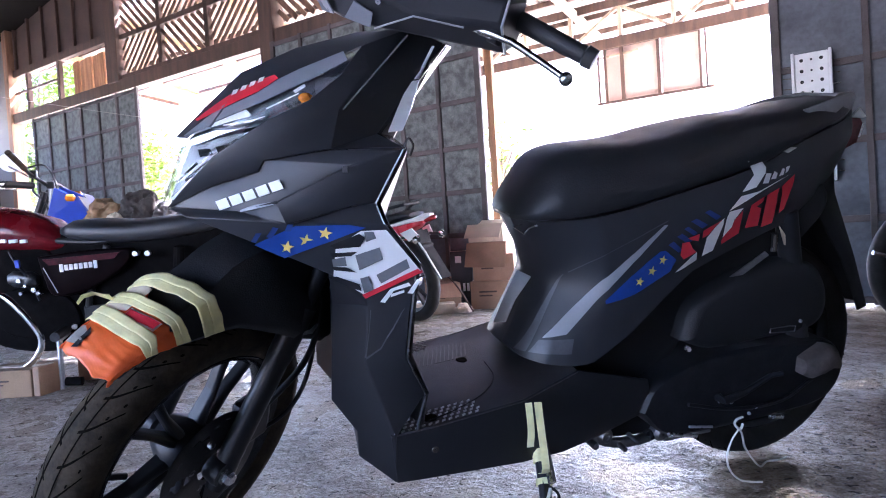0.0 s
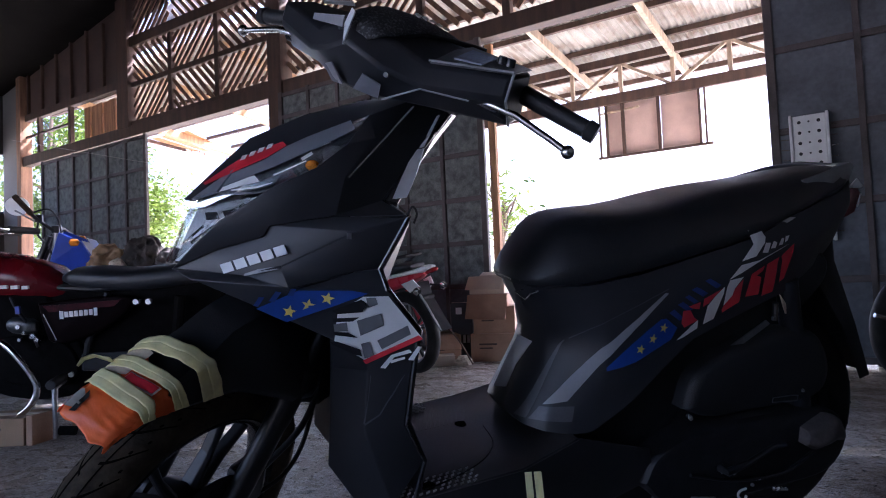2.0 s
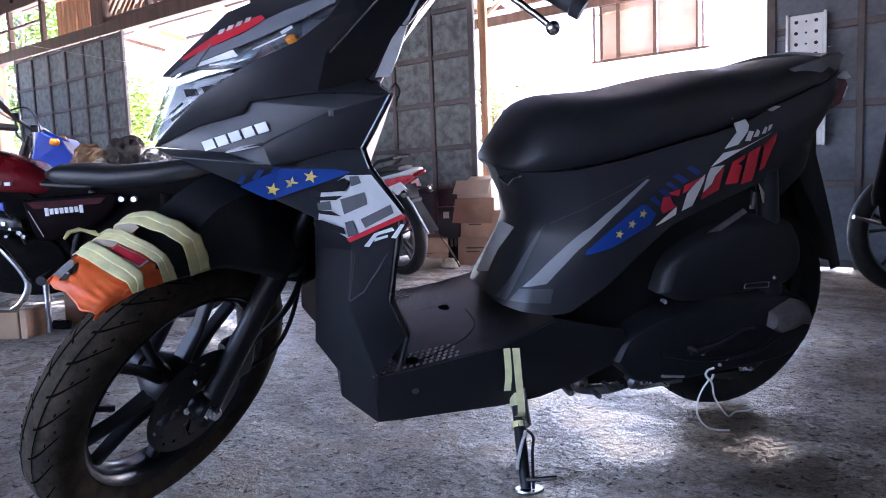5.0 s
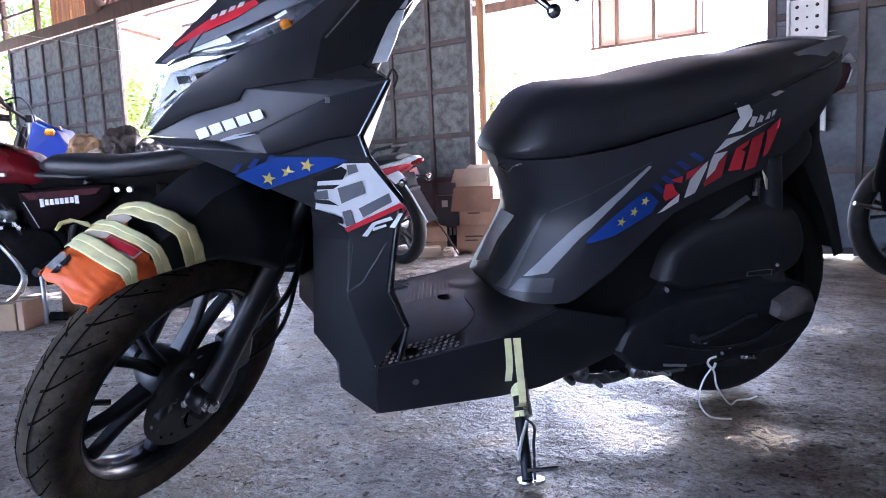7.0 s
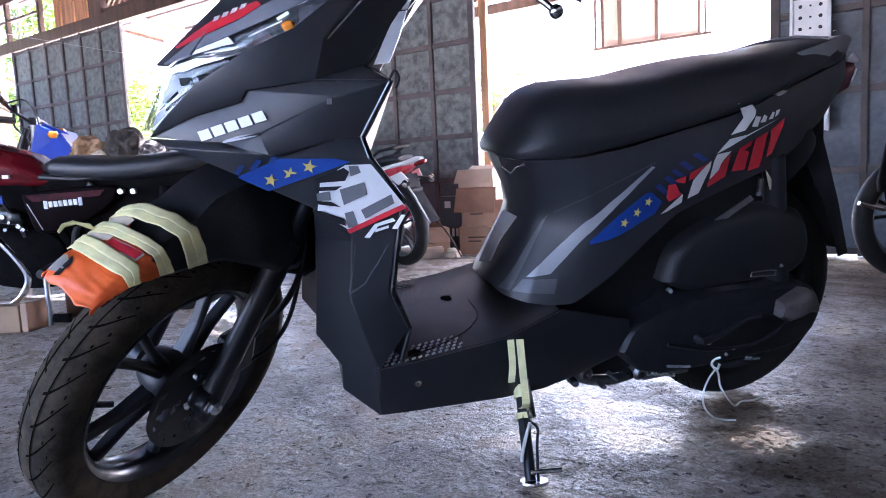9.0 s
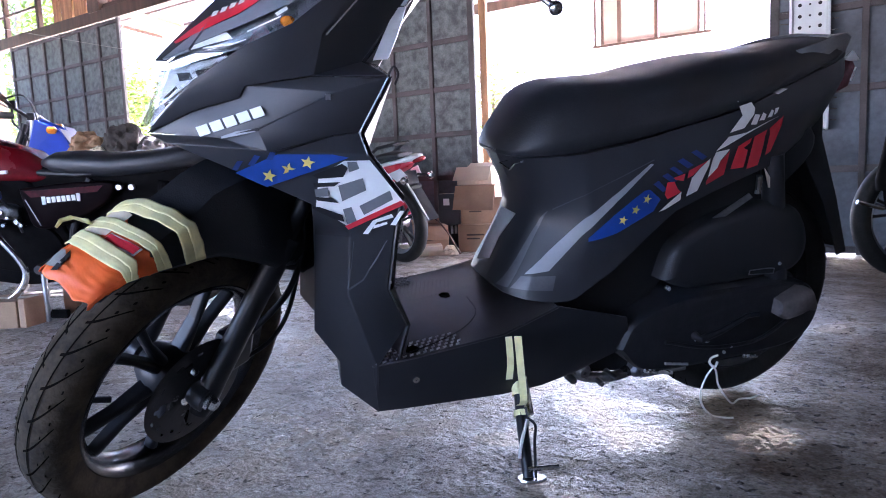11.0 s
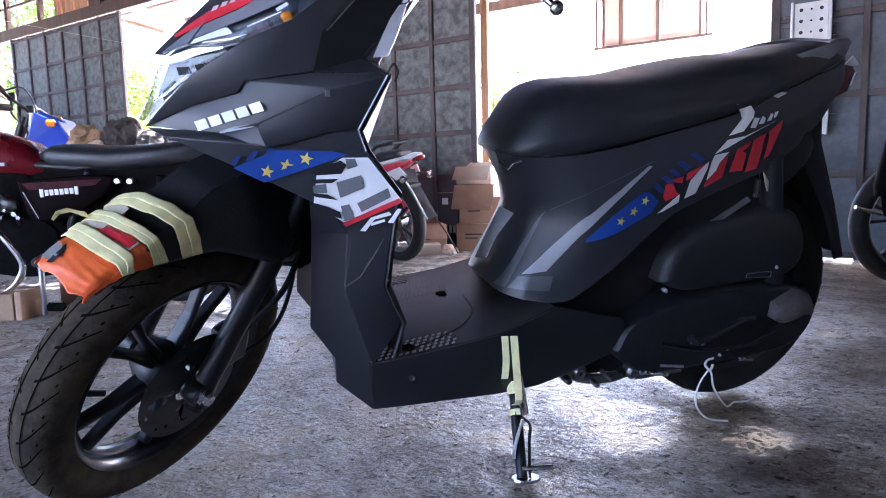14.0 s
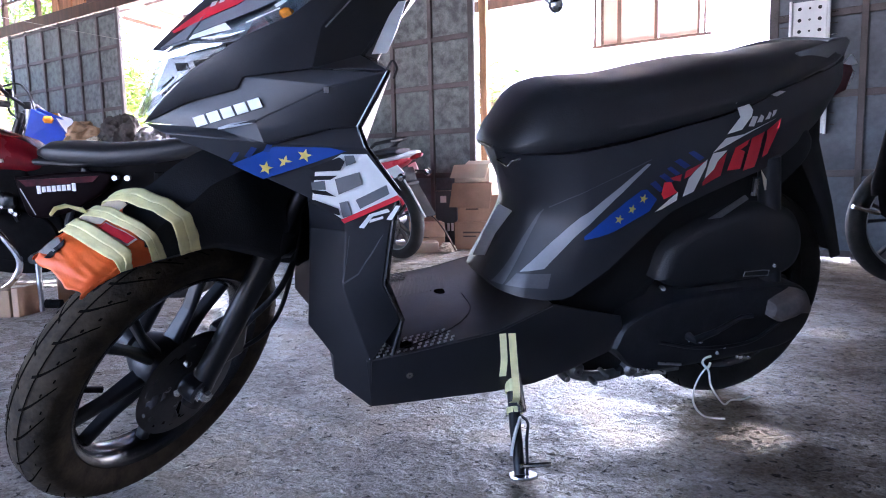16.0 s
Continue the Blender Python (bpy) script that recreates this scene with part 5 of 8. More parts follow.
def star_points(x, z, r, tilt=0.0):
    out = []
    for k in range(10):
        q = r if k % 2 == 0 else r * 0.42
        a = math.pi / 2 + k * math.pi / 5 + tilt
        out.append((x + q * math.cos(a), z + q * math.sin(a)))
    return out


def star(x, z, r, half, tilt=0.2):
    bm = bmesh.new()
    pts = star_points(x, z, r, tilt)
    c = bm.verts.new((x, half(x, z) + 0.0048, z))
    vs = [bm.verts.new((px, half(px, pz) + 0.0042, pz)) for px, pz in pts]
    for k in range(10):
        bm.faces.new((c, vs[k], vs[(k + 1) % 10]))
    bmesh.ops.recalc_face_normals(bm, faces=bm.faces)
    part("star", bm, YELLOW_STICKER, scooter, "small yellow star sticker")


for x, z in ((0.458, 0.497), (0.434, 0.515), (0.413, 0.534)):
    star(x, z, 0.0095, body_half)
# hatched blue bars and the big slanted red and white lettering shapes
HATCH = ([(0.355, 0.601), (0.343, 0.606), (0.318, 0.593), (0.330, 0.587)], [(0.325, 0.616), (0.313, 0.620), (0.288, 0.607), (0.299, 0.601)], [(0.385, 0.575), (0.374, 0.580), (0.349, 0.565), (0.361, 0.561)], [(0.370, 0.588), (0.361, 0.592), (0.339, 0.579), (0.348, 0.575)], [(0.403, 0.561), (0.392, 0.567), (0.369, 0.549), (0.378, 0.545)])
for pts in HATCH:
    decal("hatch_bar", pts, HATCH_BLUE, "", 0.002)
REDS = [[(0.361, 0.571), (0.335, 0.578), (0.336, 0.564), (0.354, 0.567)], [(0.373, 0.563), (0.357, 0.564), (0.346, 0.549), (0.337, 0.543), (0.356, 0.535), (0.366, 0.531), (0.374, 0.54), (0.367, 0.548)], [(0.328, 0.583), (0.284, 0.601), (0.3, 0.589), (0.315, 0.574), (0.328, 0.568)], [(0.235, 0.616), (0.238, 0.571), (0.279, 0.553), (0.281, 0.56), (0.26, 0.572), (0.256, 0.596)], [(0.215, 0.624), (0.181, 0.639), (0.185, 0.629), (0.2, 0.62), (0.202, 0.61), (0.187, 0.616), (0.19, 0.605), (0.204, 0.598), (0.208, 0.591), (0.188, 0.594), (0.189, 0.582), (0.224, 0.58)], [(0.175, 0.641), (0.141, 0.653), (0.145, 0.641), (0.159, 0.634), (0.161, 0.621), (0.144, 0.626), (0.147, 0.614), (0.163, 0.607), (0.163, 0.594), (0.145, 0.6), (0.148, 0.584), (0.18, 0.578)], [(0.135, 0.655), (0.097, 0.678), (0.102, 0.66), (0.116, 0.654), (0.118, 0.609), (0.132, 0.602), (0.132, 0.644)]]
for pts in REDS:
    decal("letter_block", pts, RED_STICKER, "slanted red lettering shape", 0.0032)
WHITES = [[(0.337, 0.544), (0.336, 0.528), (0.368, 0.512), (0.382, 0.508), (0.36, 0.521), (0.354, 0.531)], [(0.282, 0.604), (0.282, 0.591), (0.298, 0.582), (0.299, 0.543), (0.324, 0.534), (0.318, 0.569), (0.302, 0.587)], [(0.27, 0.615), (0.236, 0.62), (0.256, 0.599), (0.26, 0.585), (0.279, 0.567), (0.276, 0.602)], [(0.271, 0.616), (0.241, 0.642), (0.197, 0.649), (0.111, 0.678), (0.204, 0.643), (0.242, 0.627)]]
for pts in WHITES:
    decal("white_slash", pts, WHITE_STICKER, "white slanted lettering stroke", 0.0042)
decal("white_slash", [(0.226, 0.706), (0.198, 0.712), (0.178, 0.693), (0.18, 0.682), (0.203, 0.657), (0.239, 0.649), (0.209, 0.68), (0.213, 0.694)], WHITE_STICKER, "white hooked stroke", 0.0042)
decal("small_badge", [(0.151, 0.725), (0.134, 0.731), (0.089, 0.728), (0.115, 0.718)], WHITE_STICKER, "small silver badge", 0.004)
for pts in ([(0.187, 0.663), (0.177, 0.682), (0.163, 0.681), (0.172, 0.663)], [(0.165, 0.67), (0.155, 0.685), (0.146, 0.681), (0.151, 0.671)], [(0.143, 0.675), (0.132, 0.69), (0.126, 0.688), (0.131, 0.677)], [(0.125, 0.68), (0.122, 0.692), (0.111, 0.694), (0.117, 0.684)]):
    decal("small_letter", pts, WHITE_STICKER, "", 0.004)


# decals on the front wing, in the plane of the panel
def wing_half(x, z):
    """Left surface of the lower wing."""
    a, b, c = Vector(N["k2"]), Vector(N["k3"]), Vector(N["k7"])
    p1, p2, p3 = Vector(N["k3"]), Vector(N["k5"]), Vector(N["k7"])
    if x > 1.057 - (0.636 - z) * 0.35:
        p1, p2, p3 = Vector(N["k2"]), Vector(N["k3"]), Vector(N["k8"])
    n = (p2 - p1).cross(p3 - p1)
    return p1.y - (n.x * (x - p1.x) + n.z * (z - p1.z)) / n.y


def wdecal(name, pts, material, label="", lift=0.003):
    bm = bmesh.new()
    f = bm.faces.new([bm.verts.new((x, wing_half(x, z) + lift, z)) for x, z in pts])
    bmesh.ops.triangulate(bm, faces=[f])
    for f in bm.faces:
        f.normal_update()
        if f.normal.y < 0:
            f.normal_flip()
    return part(name, bm, material, scooter, label)


wdecal("blue_sticker", [(1.120, 0.604), (1.077, 0.583), (1.012, 0.608), (0.962, 0.630), (0.985, 0.634), (1.060, 0.632)], BLUE_STICKER, "deep blue sticker behind the stars")
for pts in ([(1.124, 0.609), (1.116, 0.622), (1.108, 0.622), (1.117, 0.607)], [(1.102, 0.616), (1.092, 0.631), (1.084, 0.629), (1.094, 0.614)], [(1.076, 0.624), (1.070, 0.636), (1.062, 0.636), (1.067, 0.624)]):
    wdecal("hatch_bar", pts, HATCH_BLUE, "", 0.0035)
for x, z in ((1.073, 0.600), (1.046, 0.610), (1.019, 0.621)):
    star(x, z, 0.0105, lambda a, b: wing_half(a, b) + 0.0005)


def flat_decal(name, pts, material, label="", lift=0.003, plane=("k3", "k5", "k7")):
    p1, p2, p3 = (Vector(N[k]) for k in plane)
    n = (p2 - p1).cross(p3 - p1)
    bm = bmesh.new()
    f = bm.faces.new([bm.verts.new((x, p1.y - (n.x * (x - p1.x) + n.z * (z - p1.z)) / n.y + lift, z)) for x, z in pts])
    bmesh.ops.triangulate(bm, faces=[f])
    for f in bm.faces:
        f.normal_update()
        if f.normal.y < 0:
            f.normal_flip()
    return part(name, bm, material, scooter, label)


flat_decal("white_sticker", [(1.004, 0.600), (0.969, 0.625), (0.934, 0.627), (0.884, 0.563), (0.964, 0.523), (1.008, 0.553)], WHITE_STICKER, "white geometric wing sticker", 0.003)
GREY_BLOCK = mat("slate_grey_sticker", (0.15, 0.155, 0.165), 0.4, vary=0.08, bump=0)
for pts in ([(0.965, 0.6235), (0.952, 0.6245), (0.948, 0.614), (0.962, 0.608)], [(0.977, 0.587), (0.943, 0.600), (0.938, 0.581), (0.971, 0.563)], [(0.947, 0.556), (0.905, 0.582), (0.900, 0.568), (0.940, 0.542)], [(0.970, 0.550), (0.958, 0.554), (0.950, 0.531), (0.964, 0.526)], [(1.010, 0.580), (0.991, 0.584), (0.989, 0.570), (1.008, 0.568)]):
    flat_decal("grey_block", pts, GREY_BLOCK, "", 0.0042)
for pts in ([(1.013, 0.602), (0.972, 0.621), (0.964, 0.615), (0.970, 0.601), (1.005, 0.597)], [(1.012, 0.590), (0.974, 0.593), (0.983, 0.586), (1.010, 0.584)], [(1.011, 0.569), (0.989, 0.568), (0.975, 0.560), (1.006, 0.563)], [(1.017, 0.552), (1.004, 0.553), (0.971, 0.541), (0.968, 0.530), (0.983, 0.534)]):
    flat_decal("black_shard", pts, BLACK_STICKER, "", 0.0054)
flat_decal("red_edge", [(0.967, 0.523), (0.889, 0.567), (0.883, 0.561), (0.962, 0.517)], RED_STICKER, "thin red edge line", 0.0048)
for pts in ([(0.941, 0.511), (0.930, 0.537), (0.908, 0.551), (0.904, 0.546), (0.925, 0.534), (0.934, 0.511)], [(0.928, 0.528), (0.912, 0.537), (0.911, 0.533), (0.928, 0.522)], [(0.907, 0.532), (0.898, 0.558), (0.893, 0.558), (0.900, 0.532)]):
    flat_decal("letter_block", pts, WHITE_STICKER, "white injection lettering", 0.003, ("k7", "d8", "d6"))
# maker's mark as plain pale blocks on the upper wing
wn1, wn2, wn3 = Vector(N["w1"]), Vector(N["m2"]), Vector(N["w2"])
wnn = (wn2 - wn1).cross(wn3 - wn1)
for i in range(5):
    t0, t1 = i / 5 + 0.018, (i + 1) / 5 - 0.018
    low0, low1, top0, top1 = ((1.166 - 0.093 * t, 0.6535 + 0.0355 * t) for t in (t0, t1, t0, t1))
    pts = [low0, low1, (top1[0] - 0.001 + 0.006, top1[1] + 0.0125), (top0[0] - 0.001 + 0.006, top0[1] + 0.0125)]
    bm = bmesh.new()
    f = bm.faces.new([bm.verts.new((px, wn1.y - (wnn.x * (px - wn1.x) + wnn.z * (pz - wn1.z)) / wnn.y + 0.004, pz)) for px, pz in pts])
    f.normal_update()
    if f.normal.y < 0:
        f.normal_flip()
    part("emblem_block", bm, WHITE_STICKER, scooter, "pale raised block of the maker's mark", solid=0.001)
# ---- handlebar head (turns with the fork) ----
HC = dict(
    f0=(1.005, 0, 0.953), f1=(1.037, 0, 1.025), f2=(1.010, 0, 1.060), t0=(0.93, 0, 1.066), t1=(0.84, 0, 1.052), t2=(0.80, 0, 1.028), r0=(0.82, 0, 0.925),
    a0=(0.985, 0.05, 0.950), a1=(1.015, 0.055, 1.000), a2=(0.996, 0.05, 1.040), a3=(0.93, 0.06, 1.056), a4=(0.86, 0.09, 1.044), a5=(0.815, 0.07, 1.024),
    p1=(0.970, 0.105, 1.020), p2=(0.930, 0.227, 1.036), p3=(0.860, 0.227, 1.040), p4=(0.860, 0.115, 1.045),
    q1=(0.985, 0.11, 0.985), q2=(0.935, 0.228, 1.000), b0=(0.92, 0.14, 0.953), b1=(0.900, 0.228, 0.958), c1=(0.85, 0.225, 0.965), c2=(0.83, 0.12, 0.940))
head = part("handlebar_cover", moved(panel(HC, [("f0", "a0", "a1", "f1"), ("f1", "a1", "a2", "f2"), ("f2", "a2", "a3", "t0"), ("t0", "a3", "a4", "t1"), ("t1", "a4", "a5", "t2"), ("a0", "b0", "q1", "a1"), ("a1", "q1", "p1", "a2"), ("a2", "p1", "a3"), ("a3", "p1", "p4"), ("a3", "p4", "a4"), ("p1", "p2", "p3", "p4"), ("q1", "q2", "p2", "p1"), ("b0", "b1", "q2", "q1"), ("b1", "c1", "p3", "p2", "q2"), ("p3", "c1", "c2", "p4"), ("p4", "c2", "a5", "a4"), ("a5", "c2", "r0", "t2"), ("b0", "c2", "c1", "b1"), ("a0", "f0", "r0", "c2", "b0")], True), STEER), MATT_BLACK, scooter, "matt black faceted handlebar cover", smooth=30, bevel=0.006)
HOOD = [  # x, ridge height, half width, edge height
    (1.022, 1.040, 0.028, 1.034), (1.008, 1.062, 0.046, 1.043), (0.97, 1.073, 0.058, 1.050), (0.93, 1.077, 0.068, 1.056), (0.89, 1.073, 0.084, 1.053), (0.85, 1.064, 0.096, 1.048), (0.815, 1.047, 0.098, 1.040), (0.79, 1.036, 0.090, 1.034)]
hood_rings = []
for i in range(23):
    x = 1.022 - 0.232 * i / 22
    zr, hw, ze = lerp_table(HOOD, x)
    hood_rings.append([(x, hw * k / 8, ze + (zr - ze) * (1 - abs(k / 8) ** 2.3)) for k in range(-8, 9)])
hood = part("meter_hood", moved(loft(hood_rings, close_ring=False, caps=False), STEER), mat("speckled_hood", (0.020, 0.020, 0.022), 0.62, vary=0.5, scale=260, bump=0.5, fine=700, stain=(0.12, 0.12, 0.125)), scooter, "speckled dark meter hood with pale marks", smooth=50, solid=0.003)
for i in range(5):
    x, y = 0.905 - 0.012 * i, 0.030 + 0.007 * i
    zr, hw, ze = lerp_table(HOOD, x)
    z = ze + (zr - ze) * (1 - (y / hw) ** 2.3)
    part("emblem_block", moved(box((0, 0, 0), (0.0085, 0.009, 0.001), Matrix.Translation((x, y, z + 0.0035)) @ Matrix.Rotation(0.25, 4, "Y") @ Matrix.Rotation(-0.35, 4, "X")), STEER), WHITE_STICKER, hood)
part("hood_rim", moved(tube([(0.98, 0.056, 1.046), (0.93, 0.069, 1.054), (0.88, 0.088, 1.051), (0.83, 0.100, 1.046), (0.800, 0.108, 1.044)], [0.002, 0.003, 0.004, 0.005, 0.003], 8), STEER), BLACK_PLASTIC, hood, smooth=60)
DECK = dict(a=(0.968, 0.108, 1.0235), b=(0.905, 0.112, 1.046), c=(0.862, 0.116, 1.0505), d=(0.862, 0.226, 1.0455), e=(0.928, 0.226, 1.0405))
part("switch_deck", moved(panel(DECK, [("a", "b", "c", "d", "e")]), STEER), mat("worn_deck_plastic", (0.085, 0.085, 0.095), 0.40, bump=0.1), scooter, "dark grey worn switch deck", solid=0.003, bevel=0.002)
part("switch_panel", moved(panel(dict(a=(0.940, 0.130, 1.0365), b=(0.890, 0.132, 1.0500), c=(0.894, 0.178, 1.0485), d=(0.935, 0.176, 1.0395)), [("a", "b", "c", "d")]), STEER), mat("pale_switch_plate", (0.30, 0.33, 0.42), 0.25), scooter, "pale switch plate", solid=0.003, bevel=0.001)
for y in (0.190, 0.204):
    part("switch_button", moved(lathe([(0.0005, 0.008), (0.006, 0.008), (0.0075, 0.005), (0.0075, -0.004), (0.0005, -0.004)], (0, 0, 0), 14), STEER @ Matrix.Translation((0.898, y, 1.0475)) @ Matrix.Rotation(radians(90), 4, "X")), GLOSS_BLACK, scooter, "small round black switch", smooth=40)
part("cover_screw", moved(lathe([(0.0005, 0.004), (0.004, 0.004), (0.005, 0.0), (0.0005, -0.004)], (0, 0, 0), 10), STEER @ Matrix.Translation((1.008, 0.064, 0.992)) @ Matrix.Rotation(radians(-70), 4, "Z")), STEEL, scooter, "small bright screw")
part("cover_trim", moved(panel(dict(a=(1.046, 0.004, 1.020), b=(1.020, -0.004, 1.066), c=(1.006, -0.022, 1.068), d=(1.030, -0.012, 1.046)), [("a", "b", "c", "d")]), STEER), LAMP_SILVER, scooter, "pale edge trim of the handlebar cover", solid=0.002)
part("cover_trim", moved(panel(dict(a=(1.010, -0.020, 1.076), b=(0.975, -0.105, 1.060), c=(0.968, -0.108, 1.056), d=(1.000, -0.022, 1.070)), [("a", "b", "c", "d")]), STEER), GREY_STICKER, scooter, solid=0.002)
part("cover_trim", moved(panel(dict(a=(1.028, -0.016, 1.040), b=(0.985, -0.112, 1.030), c=(0.984, -0.112, 1.040), d=(1.024, -0.020, 1.056)), [("a", "b", "c", "d")]), STEER), GREY_STICKER, scooter, solid=0.002)
# grey plate gives the black cover's chin facet its lit tone
part("lit_chin_facet", moved(panel(dict(a=(1.010, 0.010, 0.956), b=(1.020, 0.030, 0.985), c=(1.006, 0.056, 0.975), d=(0.992, 0.046, 0.951)), [("a", "b", "c", "d")], True), STEER), VISOR_GREY, scooter, "chin facet of the cover, painted satin grey as if lit", solid=0.002)
part("cover_line", moved(tube([(0.990, 0.052, 0.950), (0.985, 0.112, 0.984), (0.955, 0.180, 0.986)], 0.0014, 6), STEER), GREY_STICKER, scooter)
part("lever_perch", moved(box((0, 0, 0), (0.014, 0.075, 0.010), Matrix.Translation((0.924, 0.178, 0.985)) @ Matrix.Rotation(-0.06, 4, "X")), STEER), DULL_STEEL, scooter, "grey lever perch", bevel=0.002)
# thin grey tubes along the cover's outer edges
part("cover_edge", moved(tube([(0.931, 0.229, 1.040), (0.936, 0.230, 1.000), (0.902, 0.230, 0.960)], 0.0022, 6), STEER), GREY_STICKER, scooter, "pale line along the edge of the handlebar cover")
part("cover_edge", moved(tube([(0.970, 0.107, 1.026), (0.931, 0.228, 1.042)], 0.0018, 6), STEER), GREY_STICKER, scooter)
for side in (1, -1):
    part("grip", moved(tube([(0.868, 0.19 * side, 1.010), (0.866, 0.228 * side, 1.006), (0.860, 0.31 * side, 0.991), (0.858, 0.335 * side, 0.987), (0.858, 0.337 * side, 0.987), (0.856, 0.352 * side, 0.984)], [0.0155, 0.015, 0.014, 0.014, 0.0165, 0.0155], 18), STEER), GRIP_RUBBER, scooter, "black rubber hand grip", smooth=40)
    lever = part("brake_lever", moved(tube([(0.925, 0.15 * side, 0.990), (0.932, 0.185 * side, 0.988), (0.922, 0.245 * side, 0.983), (0.916, 0.310 * side, 0.965), (0.915, 0.333 * side, 0.958)], [0.007, 0.0075, 0.0055, 0.005, 0.005], 10, 0), STEER), STEEL, scooter, "polished alloy brake lever with a ball end", smooth=60)
    ball = bmesh.new()
    bmesh.ops.create_uvsphere(ball, u_segments=14, v_segments=10, radius=0.0105, matrix=Matrix.Translation((0.914, 0.337 * side, 0.957)))
    part("lever_ball", moved(ball, STEER), STEEL, lever, smooth=80)
    part("lever_holder", moved(tube([(0.905, 0.17 * side, 0.985), (0.915, 0.225 * side, 0.982)], 0.014, 8), STEER), BLACK_PLASTIC, scooter, bevel=0.003)

# orange bag taped over the mudguard's front
WRAP = [  # degrees round the axle, radius of the lower edge, of the crease, of the crown, half width at the lower edge
    (57, 0.314, 0.3165, 0.3175, 0.047), (62, 0.312, 0.318, 0.322, 0.050), (66, 0.309, 0.319, 0.325, 0.052), (70, 0.300, 0.320, 0.327, 0.054), (75, 0.290, 0.321, 0.330, 0.055), (79, 0.282, 0.323, 0.333, 0.056), (84, 0.273, 0.328, 0.340, 0.058), (90, 0.269, 0.333, 0.347, 0.060)]


def wrap_point(deg, v, grow, fuzz=0.0, seed=0.0):
    """A point of the wrapping: v runs from the left lower edge (0) over the left crease (0.3), the crown (0.5) and the right crease to the right lower edge (1)."""
    low, crease, crown, hw = lerp_table(WRAP, deg)
    side, q = (1, v) if v <= 0.5 else (-1, 1 - v)
    r, y = lerp_table([(0, low, hw), (0.12, low * 0.55 + crease * 0.45, hw - 0.003), (0.26, crease - 0.004, 0.046), (0.33, crease + 0.001, 0.039), (0.42, crown - 0.001, 0.018), (0.5, crown, 0.0)], q)
    d = noise.noise(Vector((deg * 0.22 + seed, v * 5.0, seed * 3.1))) * fuzz + noise.noise(Vector((deg * 0.9 + seed, v * 9.0 + deg * 0.3, seed))) * fuzz * 0.45
    r, y = r + grow + d, (y + grow * 0.8) * side
    return Vector((FRONT.x + r * math.cos(radians(deg)), y, FRONT.z + r * math.sin(radians(deg))))


def wrap_patch(edges, grow, n, m, fuzz, seed, ragged=0.0):
    """A sheet over the wrapping; edges: rows of v, first and last degree there."""
    bm = bmesh.new()
    v0, v1 = edges[0][0], edges[-1][0]
    grid = []
    for j in range(m + 1):
        v = v0 + (v1 - v0) * j / m
        a, b = lerp_table(edges, v)
        a += ragged * noise.noise(Vector((v * 14, seed, 0.3)))
        b += ragged * noise.noise(Vector((v * 14, seed, 7.3)))
        grid.append([bm.verts.new(wrap_point(a + (b - a) * i / n, v, grow, fuzz, seed)) for i in range(n + 1)])
    for u, w in zip(grid, grid[1:]):
        for i in range(n):
            bm.faces.new((u[i], w[i], w[i + 1], u[i + 1]))
    bmesh.ops.recalc_face_normals(bm, faces=bm.faces)
    return moved(bm, STEER)


bag = part("bag", wrap_patch([(0, 57.8, 75.6), (0.12, 57.4, 76.0), (0.3, 57.6, 75.5), (0.5, 57.2, 76.5), (0.72, 57.8, 83.5), (0.9, 57.6, 84.5), (1, 58.0, 84.0)], 0.004, 40, 44, 0.0045, 2.0, 1.1), ORANGE_BAG, scooter, "creased orange plastic bag wrapped over the mudguard tip", smooth=70, solid=0.0012)
part("paper_layer", wrap_patch([(0.52, 72, 79.5), (0.7, 70, 82.0), (0.8, 70, 82.5)], 0.0068, 12, 8, 0.002, 4.0, 0.8), PALE_CARD, bag, "pale paper showing between the tapes", smooth=60)
for k, (edges, g) in enumerate((([(0, 67.0, 69.4), (0.3, 67.6, 71.6), (0.5, 66.6, 71.0), (0.7, 66.2, 70.2), (1, 66.0, 70.0)], 0.0080), ([(0, 75.0, 78.8), (0.3, 75.8, 78.4), (0.5, 74.0, 77.0), (0.7, 71.6, 75.2), (1, 71.4, 75.0)], 0.0085), ([(0, 83.3, 89.8), (0.3, 83.2, 87.6), (0.5, 80.6, 85.0), (0.7, 77.8, 81.8), (1, 77.4, 81.5)], 0.0085))):
    band = part("tape_band", wrap_patch(edges, g, 8, 34, 0.0012, 5.0 + k, 0.25), TAPE, scooter, "pale yellow masking tape band", smooth=45, solid=0.0009)
    part("tape_layer", wrap_patch([(v, a + (b - a) * 0.52, b + 0.25) for v, a, b in edges], g + 0.0014, 5, 30, 0.0010, 9.0 + k, 0.3), TAPE, band, smooth=45, solid=0.0007)
part("bag_print", wrap_patch([(0.80, 60.2, 61.6), (0.74, 59.4, 64.6), (0.66, 59.6, 64.8), (0.60, 60.6, 63.4)][::-1], 0.0058, 8, 8, 0.002, 2.0), mat("bag_print_grey", (0.30, 0.29, 0.27), 0.5), bag, "grey rounded print on the bag")
part("bag_print", wrap_patch([(0.585, 60.0, 64.0), (0.62, 59.2, 65.2)], 0.0060, 6, 2, 0.002, 2.0), BLACK_STICKER, bag)
part("bag_print", wrap_patch([(0.34, 72.2, 75.0), (0.52, 70.6, 73.6)], 0.0056, 6, 8, 0.001, 2.0), WHITE_STICKER, bag, "white-edged red label on the bag")
part("bag_print", wrap_patch([(0.352, 72.6, 74.7), (0.51, 71.0, 73.3)], 0.0066, 6, 8, 0.001, 2.0), RED_STICKER, bag)
